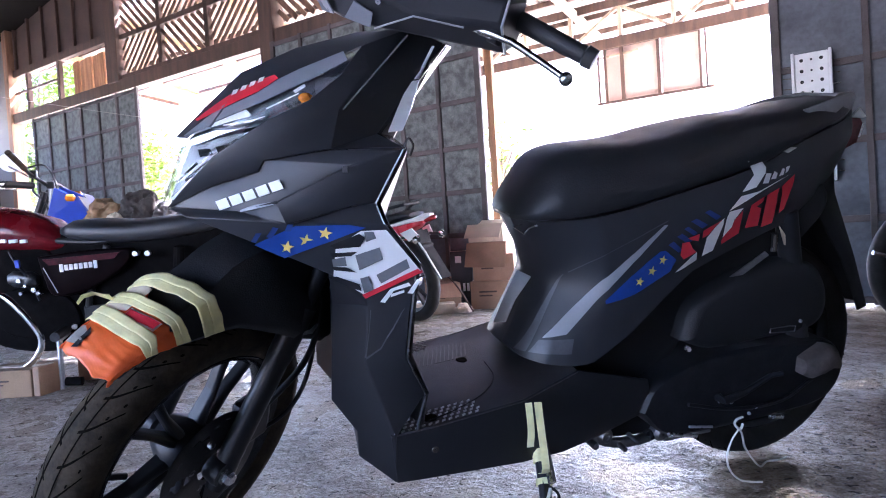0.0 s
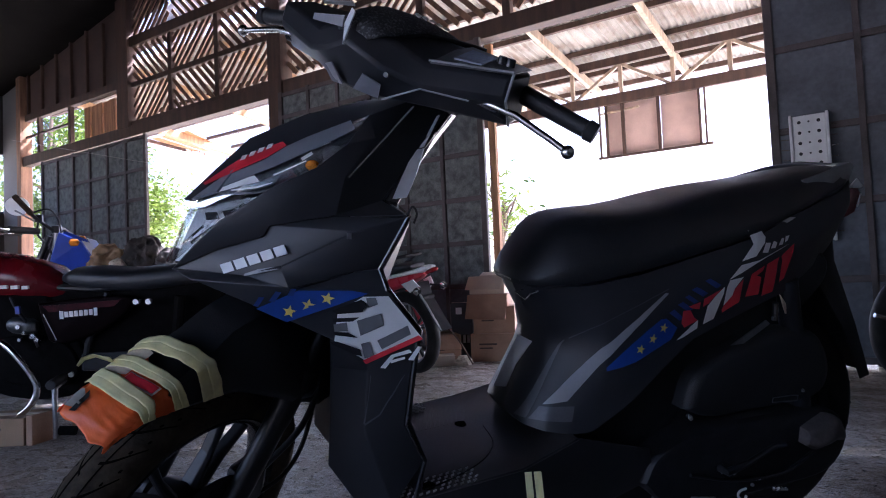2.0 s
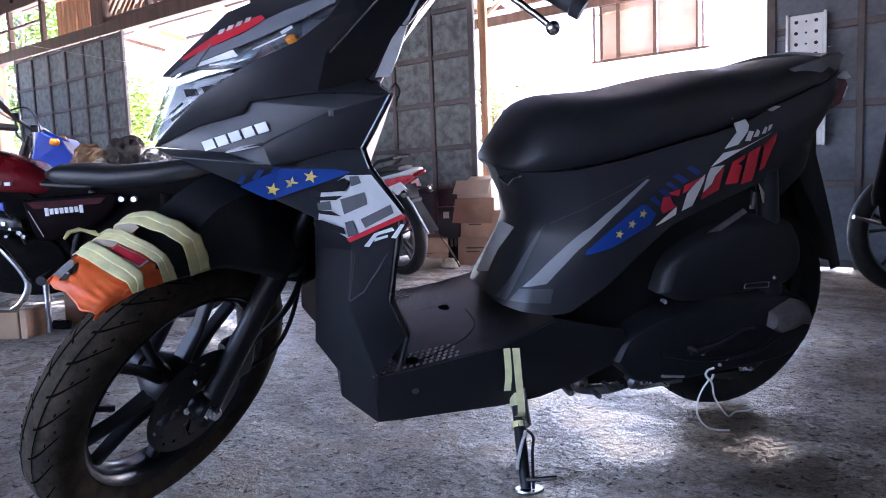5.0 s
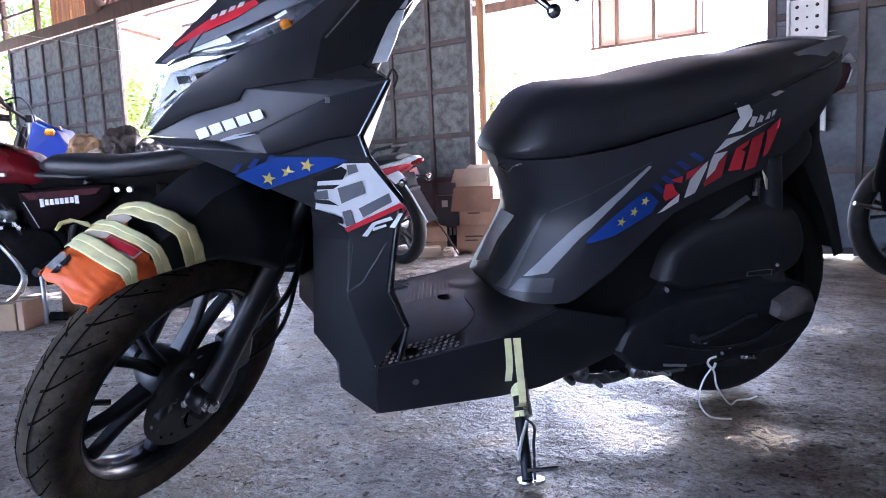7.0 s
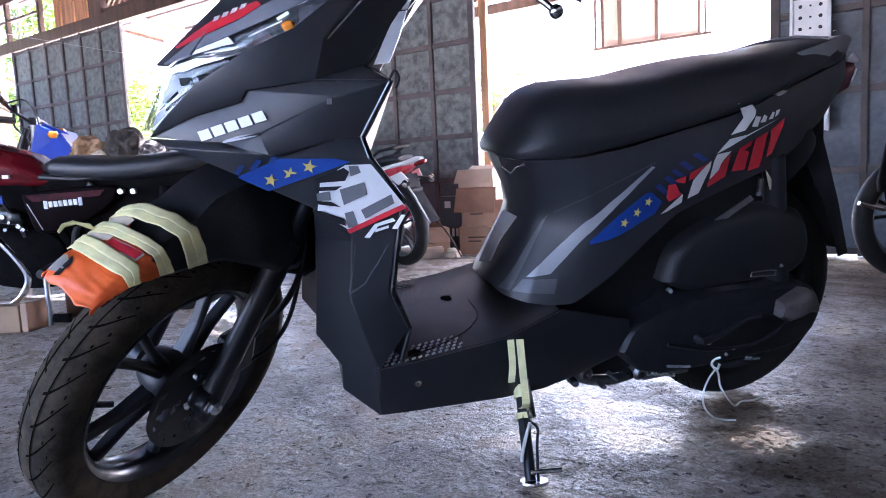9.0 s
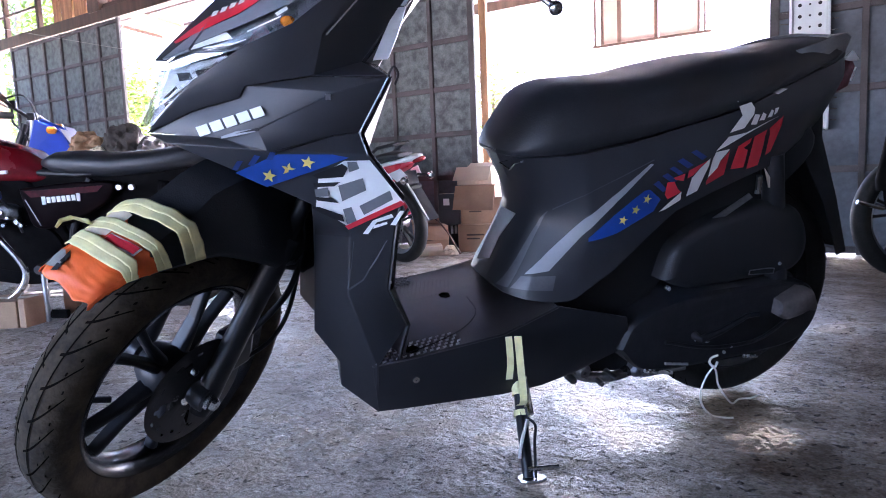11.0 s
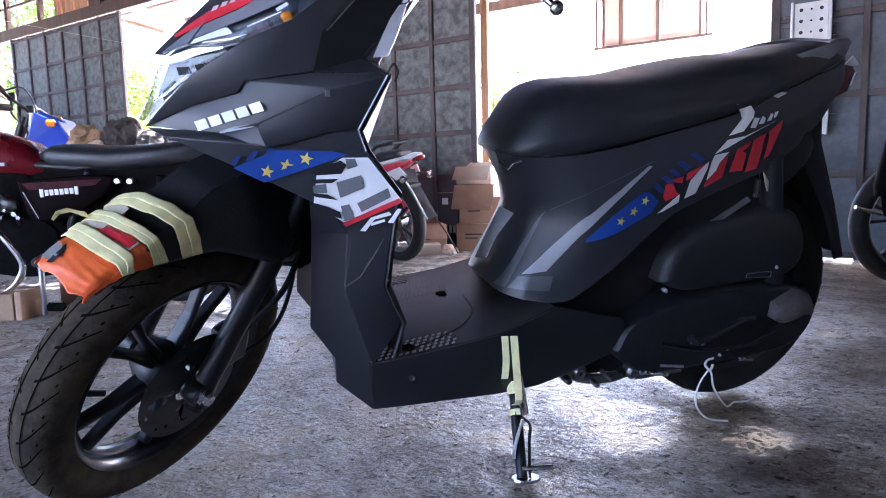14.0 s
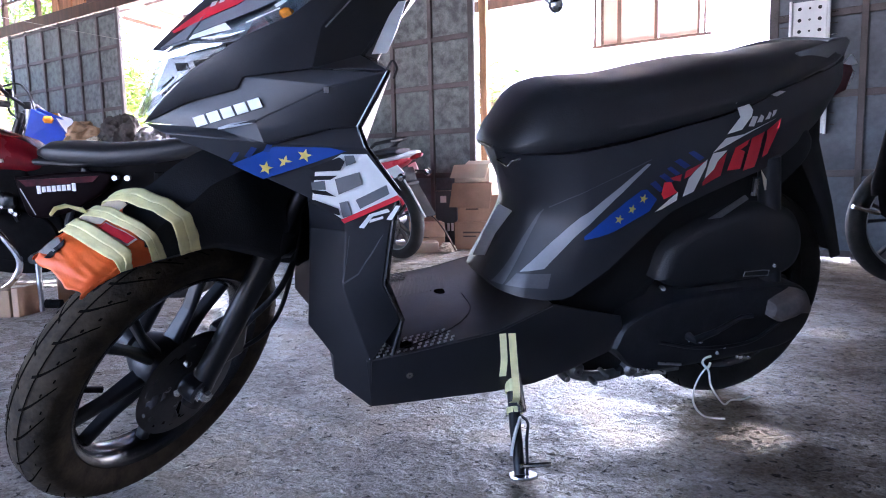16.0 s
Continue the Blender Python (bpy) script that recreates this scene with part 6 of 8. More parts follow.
part("tape_tail", moved(ribbon_strip([(wrap_point(73.2, 0.7, 0.010)), wrap_point(72.6, 0.80, 0.016), wrap_point(71.2, 0.86, 0.026), wrap_point(69.0, 0.92, 0.030), wrap_point(67.2, 0.98, 0.027)], (0.009, 0.008, 0.005, 0.0035, 0.002)), STEER), TAPE, scooter, "twisted loose end of masking tape", smooth=50, solid=0.0008)

# ---- engine, belt case, rear suspension ----
def rounded_case(outline, y0, y1, inset=0.012):
    """A cast case: outline in (x, z), thick from y0 to y1, with a bevelled outer face."""
    n = len(outline)
    cx, cz = sum(p[0] for p in outline) / n, sum(p[1] for p in outline) / n
    sm = [(p.x, p.z) for p in smooth_path([(x, 0, z) for x, z in outline] + [(outline[0][0], 0, outline[0][1])], 5)[:-1]]

    def shrink(d):
        return [(x + (cx - x) * d / max(0.03, math.hypot(x - cx, z - cz)), z + (cz - z) * d / max(0.03, math.hypot(x - cx, z - cz))) for x, z in sm]
    rings = [[(x, y0, z) for x, z in sm], [(x, y1 - inset, z) for x, z in sm], [(x, y1 - inset * 0.3, z) for x, z in shrink(inset * 0.5)], [(x, y1, z) for x, z in shrink(inset * 1.3)]]
    return loft(rings)


engine = part("belt_case", rounded_case([(0.43, 0.232), (0.40, 0.285), (0.30, 0.325), (0.12, 0.335), (-0.02, 0.330), (-0.075, 0.27), (-0.04, 0.20), (0.08, 0.178), (0.24, 0.170), (0.37, 0.180)], 0.06, 0.165), CAST_ALLOY, scooter, "black cast drive-belt case", smooth=30)
part("case_ridge", tube([(0.33, 0.168, 0.24), (0.22, 0.171, 0.215), (0.10, 0.171, 0.215), (0.02, 0.168, 0.25)], 0.004, 8, 6), CAST_ALLOY, engine, smooth=60)
airbox = part("air_cleaner", rounded_case([(0.335, 0.36), (0.31, 0.43), (0.22, 0.480), (0.11, 0.505), (0.01, 0.485), (-0.03, 0.41), (0.0, 0.355), (0.12, 0.34), (0.26, 0.335)], 0.055, 0.150, 0.02), BLACK_PLASTIC, scooter, "black plastic air cleaner box", smooth=35)
part("case_badge", tube([(0.129, 0.152, 0.358), (0.064, 0.152, 0.355), (0.063, 0.152, 0.366), (0.080, 0.152, 0.368), (0.128, 0.152, 0.367), (0.129, 0.152, 0.358)], 0.0012, 6), DULL_STEEL, airbox, "thin outlined badge")
for x, y, z, r in ((0.251, 0.166, 0.236, 0.006), (0.227, 0.166, 0.231, 0.0055), (0.322, 0.144, 0.345, 0.005), (0.050, 0.148, 0.375, 0.004), (0.175, 0.164, 0.196, 0.0035)):
    part("case_bolt", lathe([(0.001, y + 0.003), (r * 0.4, y + 0.003), (r * 0.45, y + 0.005), (r * 0.85, y + 0.005), (r, y + 0.003), (r, y - 0.006), (0.001, y - 0.006)], (x, 0, z), 12), ZINC, scooter, "bright zinc-plated case bolt", smooth=40)
part("case_clip", tube([(0.182, 0.170, 0.209), (0.165, 0.173, 0.211), (0.148, 0.170, 0.210)], 0.0026, 8), ZINC, scooter, "bright wire clip on the belt case")
kick = part("kick_lever", tube([(0.262, 0.17, 0.247), (0.262, 0.19, 0.247), (0.22, 0.195, 0.262), (0.16, 0.195, 0.288), (0.14, 0.205, 0.294)], [0.009, 0.008, 0.006, 0.005, 0.005], 10), CAST_ALLOY, scooter, "black kick-start lever", smooth=50)
part("air_duct", capsule_loft([(0.064, 0.288, 0.016, 0.020), (0.046, 0.288, 0.026, 0.030), (0.012, 0.299, 0.031, 0.030), (-0.012, 0.300, 0.025, 0.026), (-0.034, 0.283, 0.012, 0.018), (-0.050, 0.273, 0.003, 0.006)], power=3), mat("brown_grey_rubber", (0.080, 0.066, 0.062), 0.6, vary=0.3, scale=30), scooter, "dusty brown-grey rubber duct cover", smooth=45).location.y = 0.172
part("crankcase", rounded_case([(0.52, 0.19), (0.50, 0.25), (0.40, 0.27), (0.30, 0.25), (0.28, 0.148), (0.36, 0.140), (0.46, 0.150)], -0.08, 0.09), CAST_ALLOY, scooter, smooth=30)
for x0, z0 in ((0.473, 0.166), (0.340, 0.150)):
    part("pivot_boss", lathe([(0.004, 0.115), (0.010, 0.115), (0.017, 0.108), (0.017, -0.1), (0.004, -0.1)], (x0, 0, z0), 18), DULL_STEEL, scooter, smooth=40)
part("cable_end", tube([(0.369, 0.166, 0.182), (0.302, 0.166, 0.168)], 0.0042, 8), ZINC, scooter, "bright brake cable end")
part("cable_end", tube([(0.323, 0.168, 0.192), (0.267, 0.168, 0.183)], 0.0030, 8), ZINC, scooter)
part("cable_end", tube([(0.121, 0.168, 0.180), (0.085, 0.168, 0.174)], 0.0038, 8), ZINC, scooter)
for x0, z0, r in ((0.505, 0.160, 0.008), (0.438, 0.142, 0.006), (0.405, 0.150, 0.005), (0.318, 0.150, 0.007), (0.292, 0.160, 0.005)):
    part("engine_bolt", lathe([(0.001, 0.128), (r * 0.8, 0.128), (r, 0.122), (r, 0.085), (0.001, 0.085)], (x0, 0, z0), 12), DULL_STEEL, scooter, smooth=40)
part("exhaust_pipe", tube([(0.52, 0.05, 0.20), (0.47, 0.09, 0.150), (0.38, 0.095, 0.138), (0.27, 0.06, 0.142)], 0.011, 10, 6), DULL_STEEL, scooter, "dull bent pipe under the engine", smooth=60)
part("stand_spring", tube([(0.33, 0.105, 0.135), (0.22, 0.11, 0.140)], 0.006, 8), DULL_STEEL, scooter)
part("centre_stand", tube([(0.36, 0.10, 0.145), (0.30, 0.10, 0.146), (0.20, 0.10, 0.165)], 0.009, 8), ALLOY_BLACK, scooter)
part("centre_stand_bar", tube([(0.36, -0.13, 0.145), (0.36, 0.10, 0.145)], 0.011, 10), ALLOY_BLACK, scooter)
part("shock", tube([(0.03, 0.13, 0.33), (0.09, 0.12, 0.60)], 0.022, 14), ALLOY_BLACK, scooter, smooth=40)
part("shock_tip", tube([(0.145, 0.152, 0.53), (0.15, 0.155, 0.565)], 0.007, 10), CHROME, scooter, "bright suspension top")
part("side_reflector", panel(dict(a=(0.118, 0.135, 0.575), b=(0.095, 0.133, 0.552), c=(0.06, 0.125, 0.520), d=(0.098, 0.134, 0.535)), [("a", "b", "c", "d")]), PALE_CARD, scooter, "pale torn sticker", solid=0.002)
part("silver_fin", panel(dict(a=(0.245, 0.150, 0.485), b=(0.165, 0.150, 0.530), c=(0.155, 0.150, 0.522), d=(0.215, 0.150, 0.487)), [("a", "b", "c", "d")]), DULL_STEEL, scooter, "thin silver heat guard", solid=0.003)
part("silencer", tube([(0.20, -0.15, 0.24), (0.0, -0.16, 0.27), (-0.22, -0.16, 0.33)], [0.035, 0.05, 0.045], 18), ALLOY_BLACK, scooter, smooth=40)

# tail: grab rail, lamp, rear mudguard and plate holder
part("grab_rail", panel(dict(a=(0.050, 0.098, 0.800), b=(-0.030, 0.092, 0.822), c=(-0.112, 0.066, 0.838), d=(-0.150, 0.046, 0.832), e=(-0.122, 0.062, 0.802), g=(-0.060, 0.088, 0.768), h=(-0.010, 0.100, 0.770), b1=(-0.060, 0.072, 0.830), c1=(-0.108, 0.046, 0.836), d1=(-0.166, 0.0, 0.832), c2=(-0.135, 0.0, 0.836)), [("a", "h", "g", "b"), ("b", "g", "e", "c"), ("c", "e", "d"), ("b", "c", "c1", "b1"), ("c", "d", "d1", "c2"), ("c", "c2", "c1")], True), mat("grey_rail_plastic", (0.16, 0.165, 0.175), 0.42, bump=0.1), scooter, "grey moulded grab rail", smooth=24, solid=0.005, bevel=0.003)
tail = part("tail_lamp", panel(dict(a=(-0.112, 0.060, 0.782), b=(-0.160, 0.048, 0.789), c=(-0.180, 0.044, 0.771), d=(-0.168, 0.046, 0.730), e=(-0.135, 0.050, 0.718), b0=(-0.205, 0, 0.789), c0=(-0.222, 0, 0.770), d0=(-0.205, 0, 0.727)), [("a", "e", "d", "c", "b"), ("b", "c", "c0", "b0"), ("c", "d", "d0", "c0")], True), mat("smoky_red_lens", (0.24, 0.10, 0.11), 0.15, vary=0.25, scale=40), scooter, "smoky red tail lamp with clear corner lenses", smooth=30, solid=0.003)
for side in (1, -1):
    part("corner_lens", one_side(dict(a=(-0.118, 0.064, 0.784), b=(-0.150, 0.054, 0.803), c=(-0.178, 0.048, 0.786), d=(-0.162, 0.052, 0.782)), [("a", "d", "c", "b")], side), PANEL_WHITE, tail, "pale corner lens", solid=0.004)
    part("lens_glint", one_side(dict(a=(-0.172, 0.050, 0.742), b=(-0.182, 0.047, 0.770), c=(-0.177, 0.049, 0.770), d=(-0.166, 0.052, 0.741)), [("a", "d", "c", "b")], side), PANEL_WHITE, tail, solid=0.002)
part("rear_mudguard", panel(dict(a=(-0.06, 0.075, 0.69), b=(-0.11, 0.045, 0.685), c=(-0.125, 0.045, 0.62), d=(-0.205, 0.048, 0.475), e=(-0.270, 0.048, 0.345), g=(-0.235, 0.055, 0.34), h=(-0.150, 0.065, 0.47), i=(-0.05, 0.075, 0.58), b0=(-0.140, 0, 0.68), c0=(-0.165, 0, 0.62), d0=(-0.255, 0, 0.475), e0=(-0.325, 0, 0.335)), [("a", "i", "c", "b"), ("i", "h", "d", "c"), ("h", "g", "e", "d"), ("b", "c", "c0", "b0"), ("c", "d", "d0", "c0"), ("d", "e", "e0", "d0")], True), BLACK_PLASTIC, scooter, "black rear mudguard", smooth=30, solid=0.003)

# side stand with tape and string
st0, st1 = Vector((0.628, 0.125, 0.185)), Vector((0.660, 0.249, 0.056))
stand = part("side_stand", tube([st0 + Vector((0, 0, 0.02)), st0, st0.lerp(st1, 0.5) + Vector((0.004, 0.006, 0)), st1], [0.013, 0.012, 0.011, 0.010], 12), ALLOY_BLACK, scooter, "side stand leg with tape and string", smooth=50)

foot = bmesh.new()
add_lathe(foot, [(0.001, 0.003), (0.030, 0.003), (0.032, 0.0), (0.030, -0.003), (0.001, -0.003)], (0, 0, 0), 18)
fo = part("stand_foot", foot, STEEL, scooter, "bright worn stand foot", smooth=40)
fo.matrix_local = BIKE.inverted() @ Matrix.Translation(BIKE @ st1 + Vector((0.006, 0, -0.001 - (BIKE @ st1).z + 0.008))) @ Matrix.Rotation(radians(90), 4, "X") @ Matrix.Diagonal((0.85, 1, 0.55, 1))
tip_w = BIKE @ st1
peg = part("stand_peg", tube([tip_w + Vector((0, 0, 0.016)), tip_w + Vector((0.055, -0.004, 0.020))], 0.0045, 8), STEEL, scooter)
peg.matrix_local = BIKE.inverted()


def world_part(name, bm, material, label="", parent=scooter, **kw):
    ob = part(name, bm, material, parent, label, **kw)
    ob.matrix_local = BIKE.inverted()
    return ob


def on_stand(t, dx=0.0, dy=0.0, dz=0.0):
    return BIKE @ st0.lerp(st1, t) + Vector((dx, dy, dz))


def ribbon(pts, w, side):
    """A flat strip through pts, w wide along side."""
    bm = bmesh.new()
    prev = None
    for p in smooth_path(pts, 5):
        cur = [bm.verts.new(p - Vector(side) * w / 2), bm.verts.new(p + Vector(side) * w / 2)]
        if prev:
            bm.faces.new((prev[0], prev[1], cur[1], cur[0]))
        prev = cur
    return bm


skirt_pt = BIKE @ Vector((0.685, 0.186, 0.30))
world_part("tape_strip", ribbon([skirt_pt + Vector((0, -0.004, 0.008)), skirt_pt + Vector((0.001, -0.012, -0.035)), skirt_pt + Vector((-0.002, -0.012, -0.066))], 0.012, (1, 0, 0.05)), TAPE, "hanging strip of masking tape", solid=0.0008)
world_part("tape_strip", ribbon([skirt_pt + Vector((0.016, -0.004, 0.008)), skirt_pt + Vector((0.019, -0.010, -0.05)), skirt_pt + Vector((0.022, -0.012, -0.105)), on_stand(0.25, -0.004, -0.016)], 0.013, (1, 0, 0)), TAPE, "hanging strip of masking tape", solid=0.0008)
for a, b in ((0.05, 0.18), (0.34, 0.40)):
    world_part("stand_tape", tube([on_stand(a), on_stand(b)], 0.0155, 12), TAPE, "tape wound round the stand", parent=scooter)
world_part("stand_string", tube([on_stand(0.38, 0.006, -0.014), on_stand(0.45, 0.020, -0.02), on_stand(0.62, 0.016, -0.018), on_stand(0.98, 0.012, -0.012)], 0.0028, 6, 6), BLACK_PLASTIC)
world_part("stand_string", tube([on_stand(0.40, 0.008, -0.016), on_stand(0.55, -0.004, -0.02), on_stand(0.70, -0.012, -0.018), on_stand(0.78, -0.014, -0.016)], 0.0032, 6, 6), STRING, "white string tied to the stand")
world_part("stand_spring", tube([on_stand(-0.05, 0.008, -0.012), on_stand(0.35, 0.012, -0.016)], 0.008, 10), STEEL, "bright stand spring")
# white string hanging from the engine to the floor
STRINGS = ([Vector(q) for q in ((0.573, 1.300, 0.136), (0.557, 1.300, 0.113), (0.547, 1.302, 0.083), (0.552, 1.308, 0.052), (0.578, 1.325, 0.022), (0.613, 1.350, 0.005), (0.637, 1.347, 0.004))],
           [Vector(q) for q in ((0.573, 1.302, 0.136), (0.586, 1.318, 0.118), (0.592, 1.322, 0.090), (0.612, 1.335, 0.060), (0.652, 1.385, 0.022), (0.700, 1.455, 0.005), (0.729, 1.461, 0.004), (0.757, 1.477, 0.004))])
for q in STRINGS:
    world_part("string", tube(q, 0.0021, 6, 6), STRING, "loose white string hanging to the floor", smooth=60)
world_part("string_knot", tube([(0.580, 1.296, 0.160), (0.566, 1.294, 0.156), (0.562, 1.294, 0.146), (0.573, 1.296, 0.135), (0.580, 1.298, 0.146)], 0.0026, 6, 5), STRING, smooth=60)
# dark inner bodywork that closes the space under the seat
part("inner_body", rounded_case([(0.54, 0.30), (0.50, 0.48), (0.30, 0.58), (0.02, 0.66), (-0.04, 0.60), (0.10, 0.48), (0.24, 0.42), (0.34, 0.30), (0.42, 0.20), (0.56, 0.20)], -0.105, 0.105), BLACK_PLASTIC, scooter, smooth=35)


# ---- other machines and clutter ----


def simple_wheel(parent, c, R, w, spokes="cast", disc=False, side=1):
    t = part("wheel", lathe(tyre_profile(R, w), c, 72), OLD_RUBBER, parent, "dusty black tyre", smooth=50)
    part("rim", rim_mesh(R - 0.062, w * 0.7, c), DULL_STEEL, t, smooth=40)
    part("hub", lathe([(0.01, 0.06), (0.045, 0.06), (0.05, 0.03), (0.05, -0.03), (0.045, -0.06), (0.01, -0.06)], c, 24), DULL_STEEL, t, smooth=40)
    if spokes == "wire":
        for i in range(28):
            a = 2 * math.pi * i / 28
            b = a + (0.5 if i % 2 else -0.5)
            part("spoke", tube([(c[0] + 0.045 * math.cos(b), c[1] + (0.045 if i % 4 < 2 else -0.045), c[2] + 0.045 * math.sin(b)), (c[0] + (R - 0.075) * math.cos(a), c[1], c[2] + (R - 0.075) * math.sin(a))], 0.0018, 5), STEEL, t)
    else:
        for i in range(5):
            bm = bmesh.new()
            spoke_pair(bm, c, 0.2 + 2 * math.pi * i / 5, 0.04, R - 0.075)
            bmesh.ops.recalc_face_normals(bm, faces=bm.faces)
            part("spoke", bm, ALLOY_BLACK, t)
    if disc:
        part("brake_disc", disc_mesh(c, 0.065 * side, 0.13, 0.055), STEEL, t, "drilled bright brake disc")
    return t


def heading(x, y, deg, lean=0.0):
    """Frame of a machine: x forwards, y left, z up; deg turns from facing screen left."""
    return Matrix.Translation((x, y, 0)) @ Matrix.Rotation(radians(180 + deg), 4, "Z") @ Matrix.Rotation(radians(-lean), 4, "X")


# maroon commuter motorcycle
red = thing("motorcycle", heading(-1.185, 3.02, 4, 6), "maroon commuter motorcycle with a long black bench seat", "motorcycle", "parked motorcycles")
tank = part("fuel_tank", capsule_loft([(1.13, 0.78, 0.05, 0.06), (1.09, 0.775, 0.09, 0.11), (0.98, 0.775, 0.110, 0.145), (0.80, 0.765, 0.108, 0.15), (0.62, 0.745, 0.095, 0.14), (0.48, 0.715, 0.075, 0.12), (0.42, 0.69, 0.05, 0.09), (0.38, 0.67, 0.02, 0.07)]), MAROON, red, "glossy maroon fuel tank with pale tank badge", smooth=60)
for x0, x1, z0 in ((0.66, 0.62, 0.715), (0.605, 0.575, 0.712), (0.56, 0.535, 0.709)):
    part("badge_block", box(((x0 + x1) / 2, 0.142, z0), (x0 - x1, 0.014, 0.014)), WHITE_STICKER, tank)
part("badge_wing", panel(dict(a=(0.80, 0.151, 0.80), b=(0.66, 0.146, 0.79), c=(0.68, 0.149, 0.76), d=(0.74, 0.152, 0.765)), [("a", "b", "c", "d")]), WHITE_STICKER, tank, solid=0.004)
bench_seat = part("bench_seat", capsule_loft([(0.50, 0.735, 0.02, 0.08), (0.45, 0.735, 0.045, 0.115), (0.36, 0.725, 0.055, 0.125), (0.20, 0.715, 0.052, 0.13), (0.02, 0.725, 0.052, 0.13), (-0.14, 0.745, 0.050, 0.12), (-0.22, 0.755, 0.035, 0.10), (-0.25, 0.757, 0.012, 0.07)], power=3), SEAT_VINYL, red, "long black bench seat", smooth=60)
cover = part("side_cover", rounded_case([(0.585, 0.590), (0.568, 0.50), (0.535, 0.418), (0.40, 0.430), (0.26, 0.50), (0.20, 0.555), (0.20, 0.604), (0.38, 0.606)], 0.09, 0.135), mat("black_maroon_cover", (0.006, 0.0035, 0.004), 0.5, bump=0, spec=0.02), red, "dark side cover with pale lettering blocks", smooth=35)
part("cover_stripe", panel(dict(a=(0.560, 0.139, 0.580), b=(0.235, 0.139, 0.592), c=(0.262, 0.139, 0.566), d=(0.535, 0.139, 0.552)), [("a", "b", "c", "d")]), mat("dull_maroon_streak", (0.045, 0.004, 0.008), 0.5, vary=0.5, scale=25, spec=0.1), cover, "faded maroon streak", solid=0.003)
part("cover_edge", tube([(0.560, 0.138, 0.545), (0.512, 0.138, 0.430)], 0.0022, 6), DULL_STEEL, cover)
for i in range(8):
    part("letter_block", box((0.484 - i * 0.0205, 0.139, 0.538 + 0.0012 * i), (0.0140, 0.006, 0.034 if i in (0, 7) else 0.024)), WHITE_STICKER, cover)
carb = part("carburettor", capsule_loft([(0.72, 0.50, 0.02, 0.02), (0.70, 0.50, 0.035, 0.03), (0.62, 0.49, 0.035, 0.03), (0.60, 0.49, 0.02, 0.02)]), mat("grimy_alloy", (0.10, 0.10, 0.10), 0.4, metal=0.8, vary=0.4, scale=40), red, "grimy alloy carburettor", smooth=50)
carb.location.y = 0.11
for x, z, r in ((0.605, 0.452, 0.011), (0.589, 0.437, 0.009), (0.663, 0.496, 0.010), (0.64, 0.47, 0.007), (0.66, 0.44, 0.008), (0.457, 0.278, 0.012)):
    part("engine_bolt", tube([(x, 0.10, z), (x, 0.152, z)], r, 8), STEEL, red)
part("wire_clip", box((0.656, 0.150, 0.569), (0.020, 0.012, 0.034)), BIKE_BLUE, red, "blue wiring clip", bevel=0.003)
part("wiring", tube([(0.70, 0.12, 0.62), (0.66, 0.15, 0.57), (0.63, 0.13, 0.50), (0.60, 0.12, 0.40)], 0.006, 6, 5), BLACK_PLASTIC, red, smooth=60)
stand_leg = part("side_stand", tube([(0.50, 0.12, 0.25), (0.483, 0.235, 0.243), (0.486, 0.245, 0.08), (0.487, 0.25, 0.035)], [0.012, 0.012, 0.010, 0.010], 10), DULL_STEEL, red, "grey side stand", smooth=50)
part("stand_foot", tube([(0.470, 0.245, 0.066), (0.405, 0.245, 0.062)], 0.019, 12), ENGINE_BLACK, stand_leg, smooth=50)
part("inner_panel", rounded_case([(0.62, 0.66), (0.60, 0.36), (0.44, 0.30), (0.20, 0.34), (-0.02, 0.44), (-0.20, 0.60), (-0.20, 0.70), (0.10, 0.70), (0.40, 0.69)], -0.085, 0.085), ENGINE_BLACK, red, "black inner panels and battery tray under the seat", smooth=35)
part("lower_cowl", rounded_case([(1.00, 0.66), (0.96, 0.40), (0.80, 0.20), (0.50, 0.17), (0.40, 0.30), (0.56, 0.62), (0.80, 0.68)], -0.10, 0.10), ENGINE_BLACK, red, "oily dark engine and frame mass", smooth=35)
simple_wheel(red, (0, 0, 0.30), 0.30, 0.09, "wire")
simple_wheel(red, (1.27, 0, 0.30), 0.30, 0.085, "wire")
part("engine_block", rounded_case([(0.80, 0.30), (0.78, 0.42), (0.64, 0.46), (0.48, 0.40), (0.44, 0.28), (0.52, 0.22), (0.72, 0.24)], -0.13, 0.12), ENGINE_BLACK, red, "dark finned engine", smooth=30)
for i in range(6):
    part("fin", box((0.80 + 0.01 * i, 0, 0.40 + 0.03 * i), (0.16, 0.20, 0.010)), ENGINE_BLACK, red)
part("frame_tube", tube([(0.60, 0.08, 0.66), (0.35, 0.10, 0.64), (0.05, 0.10, 0.66), (-0.20, 0.09, 0.72)], 0.014, 10), ALLOY_BLACK, red)
part("frame_tube", tube([(0.30, 0.10, 0.62), (0.40, 0.10, 0.40), (0.44, 0.08, 0.24)], 0.015, 10), ALLOY_BLACK, red)
for side in (1, -1):
    part("shock_absorber", tube([(0.02, 0.14 * side, 0.30), (-0.02, 0.14 * side, 0.60)], 0.024, 12), ENGINE_BLACK, red)
    part("shock_nut", tube([(0.115, 0.13 * side, 0.580), (0.115, 0.150 * side, 0.580)], 0.012, 12), STEEL, red)
    part("shock_nut", tube([(0.167, 0.10 * side, 0.582), (0.167, 0.150 * side, 0.582)], 0.012, 12), STEEL, red)
    part("fork_leg", tube([(1.27, 0.09 * side, 0.30), (1.06, 0.09 * side, 0.86)], 0.02, 12), DULL_STEEL, red)
